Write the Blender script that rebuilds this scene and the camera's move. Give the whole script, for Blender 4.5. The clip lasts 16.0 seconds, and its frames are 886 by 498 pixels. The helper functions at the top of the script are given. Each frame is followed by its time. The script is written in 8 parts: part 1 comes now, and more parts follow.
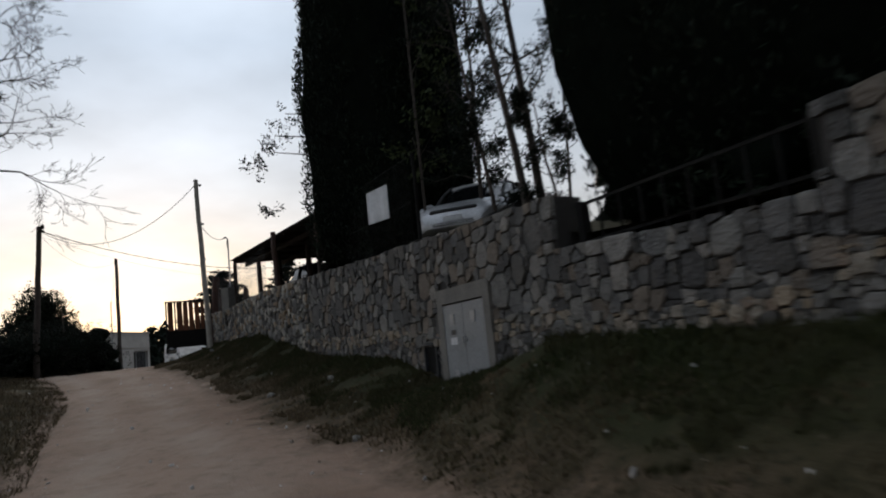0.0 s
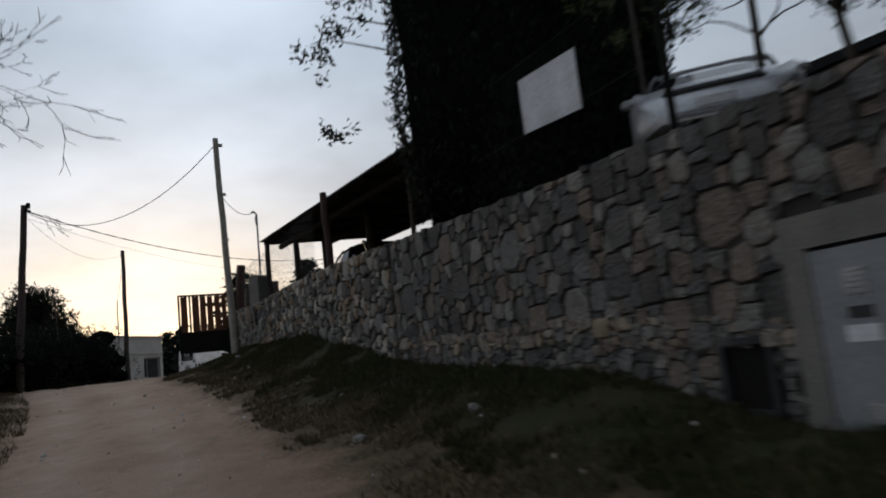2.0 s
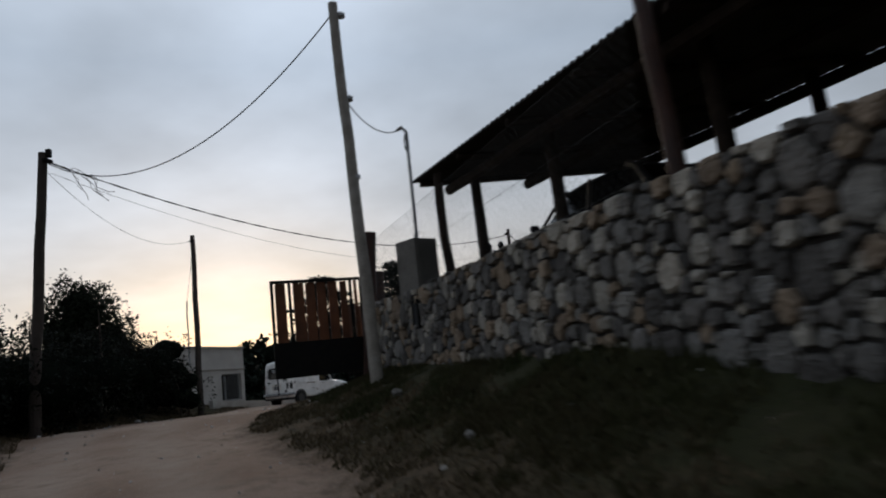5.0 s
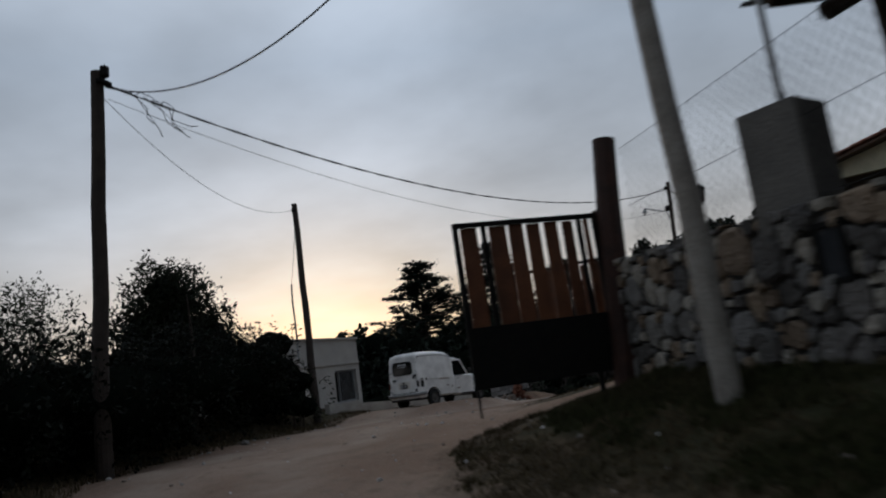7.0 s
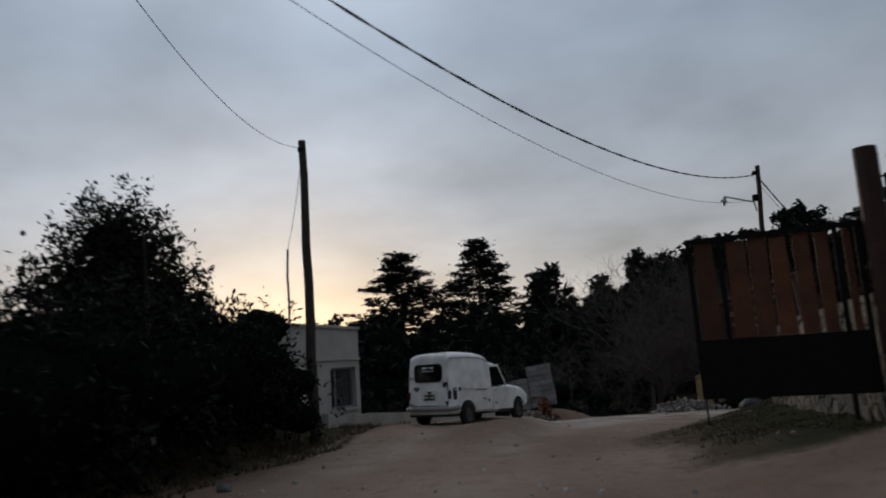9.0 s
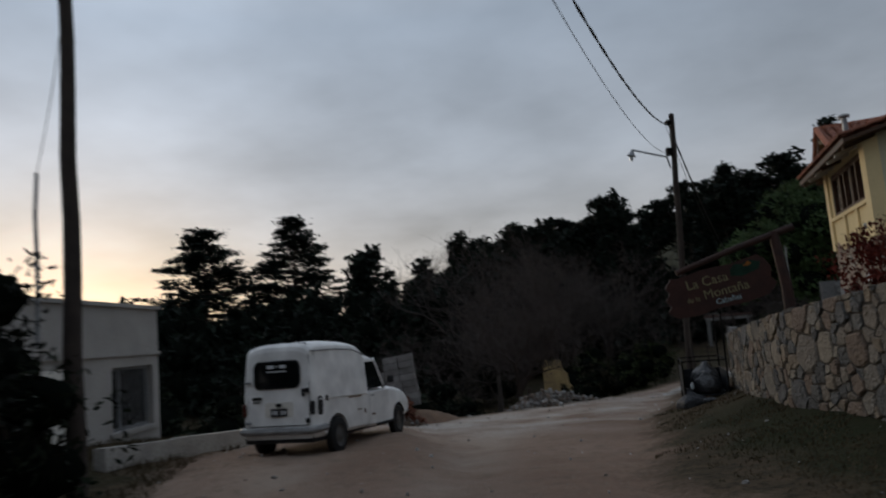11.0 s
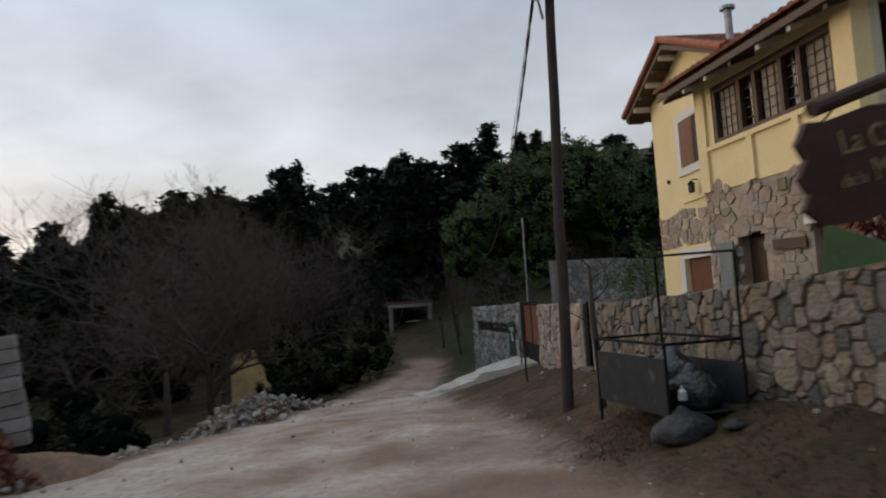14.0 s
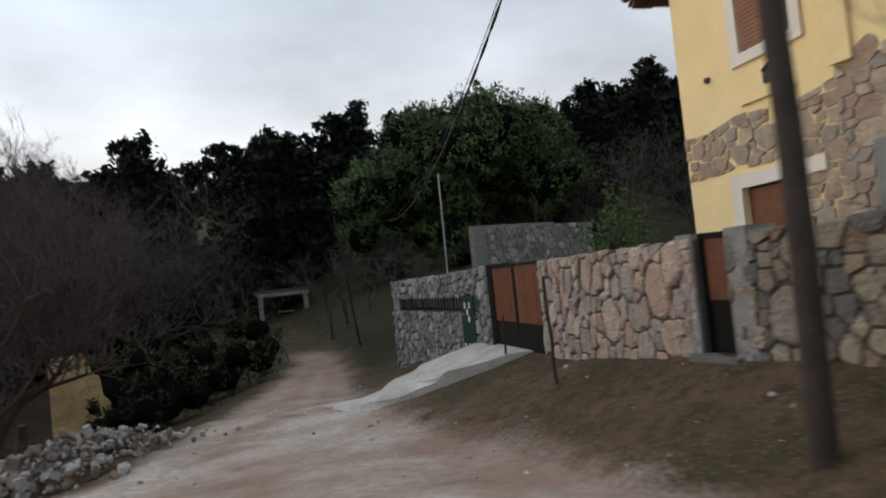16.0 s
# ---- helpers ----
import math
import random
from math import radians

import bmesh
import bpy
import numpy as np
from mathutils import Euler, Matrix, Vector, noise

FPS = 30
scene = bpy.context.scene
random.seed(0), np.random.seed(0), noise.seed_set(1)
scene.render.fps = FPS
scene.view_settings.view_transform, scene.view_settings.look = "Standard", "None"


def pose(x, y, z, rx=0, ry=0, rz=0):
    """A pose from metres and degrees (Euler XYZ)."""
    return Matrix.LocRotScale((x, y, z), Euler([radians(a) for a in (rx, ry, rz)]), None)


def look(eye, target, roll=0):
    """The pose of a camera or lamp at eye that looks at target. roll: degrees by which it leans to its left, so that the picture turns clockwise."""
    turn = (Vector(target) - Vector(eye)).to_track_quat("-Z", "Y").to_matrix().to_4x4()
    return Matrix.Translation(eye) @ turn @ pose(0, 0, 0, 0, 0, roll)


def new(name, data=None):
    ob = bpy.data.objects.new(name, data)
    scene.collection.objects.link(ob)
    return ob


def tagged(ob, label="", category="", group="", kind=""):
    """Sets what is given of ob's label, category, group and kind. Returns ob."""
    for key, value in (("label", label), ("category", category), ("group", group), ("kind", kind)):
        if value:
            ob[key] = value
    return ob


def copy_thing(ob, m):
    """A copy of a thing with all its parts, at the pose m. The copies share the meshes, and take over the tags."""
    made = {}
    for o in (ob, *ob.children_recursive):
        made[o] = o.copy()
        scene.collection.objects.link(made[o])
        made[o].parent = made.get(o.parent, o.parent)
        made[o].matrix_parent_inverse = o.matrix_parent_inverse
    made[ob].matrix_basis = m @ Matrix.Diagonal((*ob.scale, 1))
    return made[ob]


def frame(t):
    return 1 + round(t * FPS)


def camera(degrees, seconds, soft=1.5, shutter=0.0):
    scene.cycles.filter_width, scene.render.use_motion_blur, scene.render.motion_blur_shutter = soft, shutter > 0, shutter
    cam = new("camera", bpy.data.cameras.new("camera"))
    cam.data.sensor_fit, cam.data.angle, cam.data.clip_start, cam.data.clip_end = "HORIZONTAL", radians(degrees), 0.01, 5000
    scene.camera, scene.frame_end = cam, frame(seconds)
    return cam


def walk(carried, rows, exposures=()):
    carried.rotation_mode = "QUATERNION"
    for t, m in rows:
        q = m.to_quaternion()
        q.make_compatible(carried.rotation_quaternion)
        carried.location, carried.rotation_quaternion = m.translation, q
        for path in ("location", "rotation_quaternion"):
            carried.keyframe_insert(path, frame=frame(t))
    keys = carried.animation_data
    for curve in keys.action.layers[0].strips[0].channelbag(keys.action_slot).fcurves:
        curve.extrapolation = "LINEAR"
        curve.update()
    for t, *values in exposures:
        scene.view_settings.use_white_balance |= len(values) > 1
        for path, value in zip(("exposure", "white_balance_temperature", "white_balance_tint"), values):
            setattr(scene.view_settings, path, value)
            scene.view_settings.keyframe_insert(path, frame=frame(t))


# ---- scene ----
cam = camera(63.8, 16.0, soft=1.9, shutter=0.7)
METRES, EYE, TILT, LEAN, TURN = 51.0, 1.4, 0.0, 0.0, 0.0
ROWS = [
    (0.0, 0.0, 0.0, 0.0, 0.83, 7.87, 6.04),
    (0.5, -0.0111, 0.0306, 0.001, 0.66, 8.02, 6.15),
    (1.0, -0.0215, 0.0598, 0.0021, 0.91, 8.14, 6.39),
    (1.5, -0.0327, 0.0893, 0.0031, 1.4, 8.23, 6.39),
    (2.0, -0.0448, 0.1191, 0.0042, 2.09, 8.42, 6.27),
    (2.5, -0.0572, 0.1498, 0.0054, 2.78, 8.31, 6.6),
    (3.0, -0.07, 0.1798, 0.0068, 3.6, 8.67, 6.77),
    (5.5, -0.1389, 0.3271, 0.021, 9.32, 9.79, 6.47),
    (6.0, -0.1542, 0.3529, 0.0231, 11.07, 9.76, 6.9),
    (6.5, -0.1704, 0.3782, 0.0253, 12.93, 9.69, 7.43),
    (7.0, -0.1872, 0.4022, 0.0274, 14.69, 9.43, 7.92),
    (7.5, -0.2046, 0.4268, 0.0293, 15.61, 9.36, 6.92),
    (8.0, -0.2215, 0.4509, 0.0308, 15.3, 9.34, 6.11),
    (10.5, -0.2848, 0.5812, 0.0374, 0.2, 8.23, 3.27),
    (11.0, -0.291, 0.6102, 0.0374, -4.32, 6.93, 4.58),
    (11.5, -0.2962, 0.6404, 0.0368, -9.02, 5.35, 3.9),
    (12.0, -0.2985, 0.6704, 0.036, -13.48, 4.87, 3.94),
    (12.5, -0.2987, 0.7014, 0.0345, -18.24, 4.21, 3.91),
    (13.0, -0.2958, 0.7326, 0.0334, -23.11, 4.72, 4.16),
    (13.5, -0.2902, 0.7643, 0.0319, -27.8, 4.01, 3.59),
    (14.0, -0.2819, 0.7969, 0.0302, -31.75, 4.22, 3.79),
    (14.5, -0.2716, 0.829, 0.0285, -35.35, 3.18, 4.84),
    (15.0, -0.2604, 0.8603, 0.0269, -38.68, 2.88, 5.34),
    (15.5, -0.2482, 0.89, 0.0251, -40.94, 3.32, 6.11),
    (16.0, -0.2358, 0.9186, 0.0236, -42.62, 2.39, 5.94),
]
EXPOSURES = [(0.0, 0.35, 6500, 10), (1.5, 0.25, 6500, 10), (3.0, 0.15, 6450, 10), (5.5, -0.05, 6350, 10), (8.0, -0.3, 6300, 10), (10.5, -0.25, 6300, 10), (12.0, 0.0, 6350, 10), (13.5, 0.45, 6600, 11), (15.0, 0.92, 6800, 11), (16.0, 1.02, 6800, 11)]
walk(cam, [(t, pose(0, 0, EYE, TILT, LEAN, TURN) @ pose(METRES * x, METRES * y, METRES * z, 90 + pitch, roll, yaw)) for t, x, y, z, yaw, pitch, roll in ROWS],
     EXPOSURES)

# ---- light: an overcast dusk, the sun low behind the horizon ahead and to the left ----
SUN_AZ, SUN_EL = 24.0, 5.0      # degrees left of +y, degrees up
SUN_DIR = Vector((-math.sin(radians(SUN_AZ)) * math.cos(radians(SUN_EL)), math.cos(radians(SUN_AZ)) * math.cos(radians(SUN_EL)), math.sin(radians(SUN_EL))))


def make_world():
    world = bpy.data.worlds.new("dusk_sky")
    scene.world = world
    world.use_nodes = True
    nt = world.node_tree
    nt.nodes.clear()
    N, L = nt.nodes.new, nt.links.new
    out, bg = N("ShaderNodeOutputWorld"), N("ShaderNodeBackground")
    tc = N("ShaderNodeTexCoord")
    sep = N("ShaderNodeSeparateXYZ")
    L(tc.outputs["Generated"], sep.inputs[0])
    # vertical gradient of the cloud deck
    ramp = N("ShaderNodeValToRGB")
    L(sep.outputs["Z"], ramp.inputs[0])
    e = ramp.color_ramp.elements
    e[0].position, e[0].color = 0.0, (0.50, 0.46, 0.42, 1)
    e[1].position, e[1].color = 1.0, (0.88, 1.00, 1.18, 1)
    for p, c in ((0.10, (0.53, 0.515, 0.515, 1)), (0.24, (0.49, 0.53, 0.59, 1)), (0.42, (0.435, 0.505, 0.60, 1)), (0.62, (0.66, 0.73, 0.83, 1))):
        k = e.new(p)
        k.color = c
    # soft cloud masses, flattened towards the horizon
    add = N("ShaderNodeMath")
    add.operation = "ADD"
    add.inputs[1].default_value = 0.22
    L(sep.outputs["Z"], add.inputs[0])
    div = N("ShaderNodeVectorMath")
    div.operation = "DIVIDE"
    comb = N("ShaderNodeCombineXYZ")
    for k in range(3):
        L(add.outputs[0], comb.inputs[k])
    L(tc.outputs["Generated"], div.inputs[0])
    L(comb.outputs[0], div.inputs[1])
    noi = N("ShaderNodeTexNoise")
    noi.inputs["Scale"].default_value = 1.5
    noi.inputs["Detail"].default_value = 5.0
    noi.inputs["Roughness"].default_value = 0.5
    L(div.outputs[0], noi.inputs["Vector"])
    mr = N("ShaderNodeMapRange")
    mr.inputs["From Min"].default_value, mr.inputs["From Max"].default_value = 0.3, 0.7
    mr.inputs["To Min"].default_value, mr.inputs["To Max"].default_value = 0.72, 1.20
    L(noi.outputs["Fac"], mr.inputs["Value"])
    cl = N("ShaderNodeVectorMath")
    cl.operation = "SCALE"
    L(ramp.outputs["Color"], cl.inputs[0])
    L(mr.outputs[0], cl.inputs["Scale"])
    # afterglow round the sun, wide along the horizon
    dot = N("ShaderNodeVectorMath")
    dot.operation = "DOT_PRODUCT"
    dot.inputs[1].default_value = SUN_DIR
    L(tc.outputs["Generated"], dot.inputs[0])
    def power(src, base0, expo):
        m1 = N("ShaderNodeMath")
        m1.operation = "MAXIMUM"
        m1.inputs[1].default_value = base0
        L(src, m1.inputs[0])
        m2 = N("ShaderNodeMath")
        m2.operation = "POWER"
        m2.inputs[1].default_value = expo
        L(m1.outputs[0], m2.inputs[0])
        return m2.outputs[0]
    # the sky is brightest towards the set sun and falls off to the rest
    hal = N("ShaderNodeMath")
    hal.operation = "MULTIPLY_ADD"
    hal.inputs[1].default_value, hal.inputs[2].default_value = 0.5, 0.5
    L(dot.outputs["Value"], hal.inputs[0])
    fall = N("ShaderNodeMath")
    fall.operation = "MULTIPLY_ADD"
    fall.inputs[1].default_value, fall.inputs[2].default_value = 0.42, 0.75
    L(power(hal.outputs[0], 0.0, 14.0), fall.inputs[0])
    away = N("ShaderNodeMath")
    away.operation = "SUBTRACT"
    away.inputs[0].default_value = 1.0
    L(hal.outputs[0], away.inputs[1])
    dim = N("ShaderNodeMath")
    dim.operation = "MULTIPLY_ADD"
    dim.inputs[1].default_value = -0.38
    L(power(away.outputs[0], 0.0, 2.0), dim.inputs[0])
    L(fall.outputs[0], dim.inputs[2])
    deck = N("ShaderNodeVectorMath")
    deck.operation = "SCALE"
    L(cl.outputs[0], deck.inputs[0])
    L(dim.outputs[0], deck.inputs["Scale"])
    wide = power(dot.outputs["Value"], 0.0, 7.0)
    core = power(dot.outputs["Value"], 0.0, 60.0)
    inv = N("ShaderNodeMath")
    inv.operation = "SUBTRACT"
    inv.inputs[0].default_value = 1.0
    L(sep.outputs["Z"], inv.inputs[1])
    low = power(inv.outputs[0], 0.0, 13.0)
    mw = N("ShaderNodeMath")
    mw.operation = "MULTIPLY"
    L(wide, mw.inputs[0])
    L(low, mw.inputs[1])
    mt = N("ShaderNodeMath")
    mt.operation = "MULTIPLY"
    L(core, mt.inputs[0])
    L(low, mt.inputs[1])
    tight = mt.outputs[0]
    def tint(src, col):
        v = N("ShaderNodeVectorMath")
        v.operation = "SCALE"
        v.inputs[0].default_value = col
        L(src, v.inputs["Scale"])
        return v.outputs[0]
    def plus(a, b):
        v = N("ShaderNodeVectorMath")
        v.operation = "ADD"
        L(a, v.inputs[0])
        L(b, v.inputs[1])
        return v.outputs[0]
    sky = N("ShaderNodeTexSky")
    sky.sky_type, sky.sun_disc = "NISHITA", False
    sky.sun_elevation, sky.sun_rotation = radians(SUN_EL), radians(-SUN_AZ)
    nis = N("ShaderNodeVectorMath")
    nis.operation = "SCALE"
    nis.inputs["Scale"].default_value = 0.012
    L(sky.outputs["Color"], nis.inputs[0])
    total = plus(plus(plus(deck.outputs[0], tint(mw.outputs[0], (0.30, 0.20, 0.085))), tint(tight, (1.0, 0.70, 0.27))), nis.outputs[0])
    L(total, bg.inputs["Color"])
    bg.inputs["Strength"].default_value = 1.0
    L(bg.outputs[0], out.inputs[0])


make_world()
sun = new("sun", bpy.data.lights.new("sun", "SUN"))
sun.data.energy, sun.data.angle, sun.data.color = 1.15, radians(30), (1.0, 0.80, 0.56)
sun.matrix_world = look(SUN_DIR * 50, (0, 0, 0))


# ---- materials ----
def mat(name, base, rough=0.85, metal=0.0, other=None, scale=2.5, bump=0.3, bscale=30.0, rand=0.0, island=False, spec=0.3, stains=None, palette=None, dist=0.02, glow=None):
    """A procedural surface: two scales of noise between base and other, fine relief, and variation from piece to piece."""
    m = bpy.data.materials.new(name)
    m.use_nodes = True
    nt = m.node_tree
    N, L = nt.nodes.new, nt.links.new
    b = nt.nodes["Principled BSDF"]
    b.inputs["Roughness"].default_value, b.inputs["Metallic"].default_value = rough, metal
    b.inputs["Specular IOR Level"].default_value = spec
    other = other or tuple(c * 0.62 for c in base)
    tc = N("ShaderNodeTexCoord")
    big, fine = N("ShaderNodeTexNoise"), N("ShaderNodeTexNoise")
    big.inputs["Scale"].default_value, big.inputs["Detail"].default_value = scale, 6
    fine.inputs["Scale"].default_value, fine.inputs["Detail"].default_value = bscale, 4
    L(tc.outputs["Object"], big.inputs["Vector"])
    L(tc.outputs["Object"], fine.inputs["Vector"])
    mr = N("ShaderNodeMapRange")
    mr.inputs["From Min"].default_value, mr.inputs["From Max"].default_value = 0.32, 0.68
    L(big.outputs["Fac"], mr.inputs["Value"])
    mix = N("ShaderNodeMix")
    mix.data_type = "RGBA"
    L(mr.outputs[0], mix.inputs["Factor"])
    mix.inputs[7].default_value = (*other, 1)
    rnd = None
    if rand or palette:
        if island:
            rnd = N("ShaderNodeNewGeometry").outputs["Random Per Island"]
        else:
            rnd = N("ShaderNodeObjectInfo").outputs["Random"]
    if palette:
        cr = N("ShaderNodeValToRGB")
        cr.color_ramp.interpolation = "CONSTANT"
        el = cr.color_ramp.elements
        el[0].position, el[0].color = 0.0, (*palette[0], 1)
        el[1].position, el[1].color = 1 - 1 / len(palette), (*palette[-1], 1)
        for i, c in enumerate(palette[1:-1]):
            k = el.new((i + 1) / len(palette))
            k.color = (*c, 1)
        L(rnd, cr.inputs[0])
        L(cr.outputs[0], mix.inputs[6])
        dk = N("ShaderNodeVectorMath")
        dk.operation = "SCALE"
        dk.inputs["Scale"].default_value = 0.72
        L(cr.outputs[0], dk.inputs[0])
        L(dk.outputs[0], mix.inputs[7])
    else:
        mix.inputs[6].default_value = (*base, 1)
    col = mix.outputs[2]
    fm = N("ShaderNodeMapRange")
    fm.inputs["From Min"].default_value, fm.inputs["From Max"].default_value = 0.3, 0.7
    fm.inputs["To Min"].default_value, fm.inputs["To Max"].default_value = 0.82, 1.14
    L(fine.outputs["Fac"], fm.inputs["Value"])
    sc = N("ShaderNodeVectorMath")
    sc.operation = "SCALE"
    L(col, sc.inputs[0])
    L(fm.outputs[0], sc.inputs["Scale"])
    col = sc.outputs[0]
    if rand:
        rm = N("ShaderNodeMapRange")
        rm.inputs["To Min"].default_value, rm.inputs["To Max"].default_value = 1 - rand, 1 + rand
        L(rnd, rm.inputs["Value"])
        s2 = N("ShaderNodeVectorMath")
        s2.operation = "SCALE"
        L(col, s2.inputs[0])
        L(rm.outputs[0], s2.inputs["Scale"])
        col = s2.outputs[0]
    if stains:
        sn = N("ShaderNodeTexNoise")
        sn.inputs["Scale"].default_value, sn.inputs["Detail"].default_value = stains[1], 8
        L(tc.outputs["Object"], sn.inputs["Vector"])
        sm = N("ShaderNodeMapRange")
        sm.inputs["From Min"].default_value, sm.inputs["From Max"].default_value = stains[2], stains[2] + 0.12
        L(sn.outputs["Fac"], sm.inputs["Value"])
        x2 = N("ShaderNodeMix")
        x2.data_type = "RGBA"
        L(sm.outputs[0], x2.inputs["Factor"])
        L(col, x2.inputs[6])
        x2.inputs[7].default_value = (*stains[0], 1)
        col = x2.outputs[2]
    L(col, b.inputs["Base Color"])
    if bump:
        bp = N("ShaderNodeBump")
        bp.inputs["Strength"].default_value, bp.inputs["Distance"].default_value = bump, dist
        L(fine.outputs["Fac"], bp.inputs["Height"])
        L(bp.outputs[0], b.inputs["Normal"])
    return m


STONE_COLOURS = [(0.125, 0.118, 0.111), (0.231, 0.218, 0.197), (0.317, 0.294, 0.256), (0.087, 0.081, 0.075), (0.244, 0.186, 0.131), (0.193, 0.186, 0.175), (0.382, 0.344, 0.291), (0.082, 0.077, 0.073), (0.216, 0.163, 0.118), (0.144, 0.136, 0.127), (0.354, 0.326, 0.281), (0.106, 0.098, 0.091), (0.262, 0.200, 0.143), (0.174, 0.163, 0.151)]
DARK_STONE = [(0.091, 0.087, 0.083), (0.140, 0.135, 0.127), (0.180, 0.171, 0.158), (0.062, 0.060, 0.057), (0.145, 0.120, 0.097), (0.125, 0.122, 0.118), (0.205, 0.190, 0.172), (0.060, 0.057, 0.055), (0.130, 0.108, 0.088), (0.100, 0.096, 0.092), (0.165, 0.157, 0.144), (0.076, 0.073, 0.069), (0.155, 0.128, 0.104), (0.112, 0.107, 0.103)]
WARM_STONE = [(0.23, 0.195, 0.155), (0.17, 0.162, 0.147), (0.27, 0.215, 0.155), (0.25, 0.22, 0.18), (0.22, 0.165, 0.125), (0.15, 0.145, 0.137), (0.31, 0.265, 0.205), (0.125, 0.12, 0.112), (0.24, 0.205, 0.165)]
M = {}
M["stone"] = mat("rubble_stone", (0.3, 0.3, 0.3), palette=STONE_COLOURS, scale=9, bump=0.9, bscale=26, dist=0.05)
M["stone_far"] = mat("rubble_stone_joined", (0.3, 0.3, 0.3), palette=STONE_COLOURS, island=True, scale=9, bump=0.9, bscale=26, dist=0.05)
M["stone_dark"] = mat("dark_stone", (0.3, 0.3, 0.3), palette=DARK_STONE, scale=9, bump=0.9, bscale=26, dist=0.05)
M["stone_dark_far"] = mat("dark_stone_joined", (0.3, 0.3, 0.3), palette=DARK_STONE, island=True, scale=9, bump=0.9, bscale=26, dist=0.05)
M["stone_w"] = mat("warm_stone", (0.3, 0.3, 0.3), palette=WARM_STONE, scale=9, bump=0.9, bscale=26, dist=0.05)
M["stone_w_far"] = mat("warm_stone_joined", (0.3, 0.3, 0.3), palette=WARM_STONE, island=True, scale=9, bump=0.9, bscale=26, dist=0.05)
M["stone_pink"] = mat("pink_stone", (0.3, 0.3, 0.3), palette=[(0.43, 0.325, 0.26), (0.36, 0.31, 0.275), (0.49, 0.38, 0.30), (0.45, 0.315, 0.25), (0.39, 0.345, 0.31), (0.52, 0.43, 0.35), (0.35, 0.295, 0.26)], scale=9, bump=0.9, bscale=26, dist=0.05)
M["sandstone"] = mat("sandstone", (0.3, 0.3, 0.3), palette=[(0.40, 0.305, 0.235), (0.36, 0.295, 0.24), (0.44, 0.345, 0.265), (0.39, 0.28, 0.215), (0.34, 0.30, 0.265), (0.47, 0.38, 0.295)], scale=7, bump=0.5, bscale=26, dist=0.03)
M["stone_grey"] = mat("grey_stone_joined", (0.3, 0.3, 0.3), palette=[(0.17, 0.165, 0.16), (0.24, 0.235, 0.23), (0.33, 0.325, 0.315), (0.20, 0.195, 0.19)], island=True, scale=7, bump=0.6, bscale=22)
M["mortar"] = mat("mortar", (0.036, 0.033, 0.030), scale=4, bump=0.6, bscale=60)
M["mortar_brown"] = mat("brown_mortar", (0.095, 0.080, 0.064), scale=4, bump=0.5, bscale=60)
M["mortar_pale"] = mat("pale_mortar", (0.42, 0.35, 0.28), scale=4, bump=0.4, bscale=60)
M["concrete"] = mat("concrete", (0.155, 0.145, 0.132), other=(0.105, 0.10, 0.092), scale=3, bump=0.4, bscale=45)
M["lime_grey"] = mat("grey_lime_render", (0.25, 0.24, 0.225), other=(0.17, 0.165, 0.155), scale=3, bump=0.3)
M["old_tile"] = mat("old_tile", (0.11, 0.05, 0.04), other=(0.07, 0.04, 0.034), scale=6, bump=0.3)
M["concrete_pale"] = mat("pale_concrete", (0.42, 0.40, 0.365), other=(0.30, 0.28, 0.255), scale=2, bump=0.5, bscale=25)
M["cabinet"] = mat("grey_paint", (0.19, 0.20, 0.21), other=(0.15, 0.16, 0.168), rough=0.55, scale=2, bump=0.05, stains=((0.22, 0.21, 0.2), 9, 0.68))
M["black_iron"] = mat("black_iron", (0.005, 0.005, 0.005), other=(0.009, 0.008, 0.007), rough=0.8, scale=8, bump=0.15, spec=0.12)
M["rust_iron"] = mat("sooty_iron", (0.013, 0.015, 0.018), other=(0.024, 0.026, 0.029), rough=0.7, scale=4, bump=0.25, spec=0.2, stains=((0.060, 0.058, 0.058), 5, 0.60))
M["gate_wood"] = mat("gate_wood", (0.115, 0.040, 0.015), other=(0.066, 0.024, 0.010), rough=0.6, scale=4, bump=0.2, bscale=50, rand=0.25)
M["door_wood"] = mat("door_wood", (0.155, 0.055, 0.026), other=(0.10, 0.036, 0.018), rough=0.5, scale=4, bump=0.2, rand=0.15)
M["sign_wood"] = mat("sign_wood", (0.050, 0.018, 0.012), other=(0.032, 0.012, 0.009), rough=0.6, scale=5, bump=0.25)
M["log"] = mat("log_wood", (0.075, 0.052, 0.036), other=(0.045, 0.032, 0.024), rough=0.85, scale=6, bump=0.6, bscale=35)
# log colour taken near black, to paint in the shade under a roof
M["shaded_log"] = mat("shade_dark_log", (0.028, 0.020, 0.015), other=(0.017, 0.012, 0.010), rough=0.95, scale=6, bump=0.4, bscale=35, spec=0.1)
M["log_red"] = mat("oiled_log", (0.048, 0.020, 0.013), other=(0.026, 0.013, 0.010), rough=0.7, scale=6, bump=0.5, bscale=35)
M["pole_grey"] = mat("weathered_pole", (0.30, 0.28, 0.25), other=(0.21, 0.19, 0.165), rough=0.9, scale=5, bump=0.5, bscale=40)
M["pole_dark"] = mat("dark_pole", (0.050, 0.038, 0.031), other=(0.032, 0.025, 0.021), rough=0.9, scale=5, bump=0.5, bscale=40)
M["steel"] = mat("galvanised_steel", (0.36, 0.37, 0.38), rough=0.5, metal=0.6, scale=6, bump=0.1)
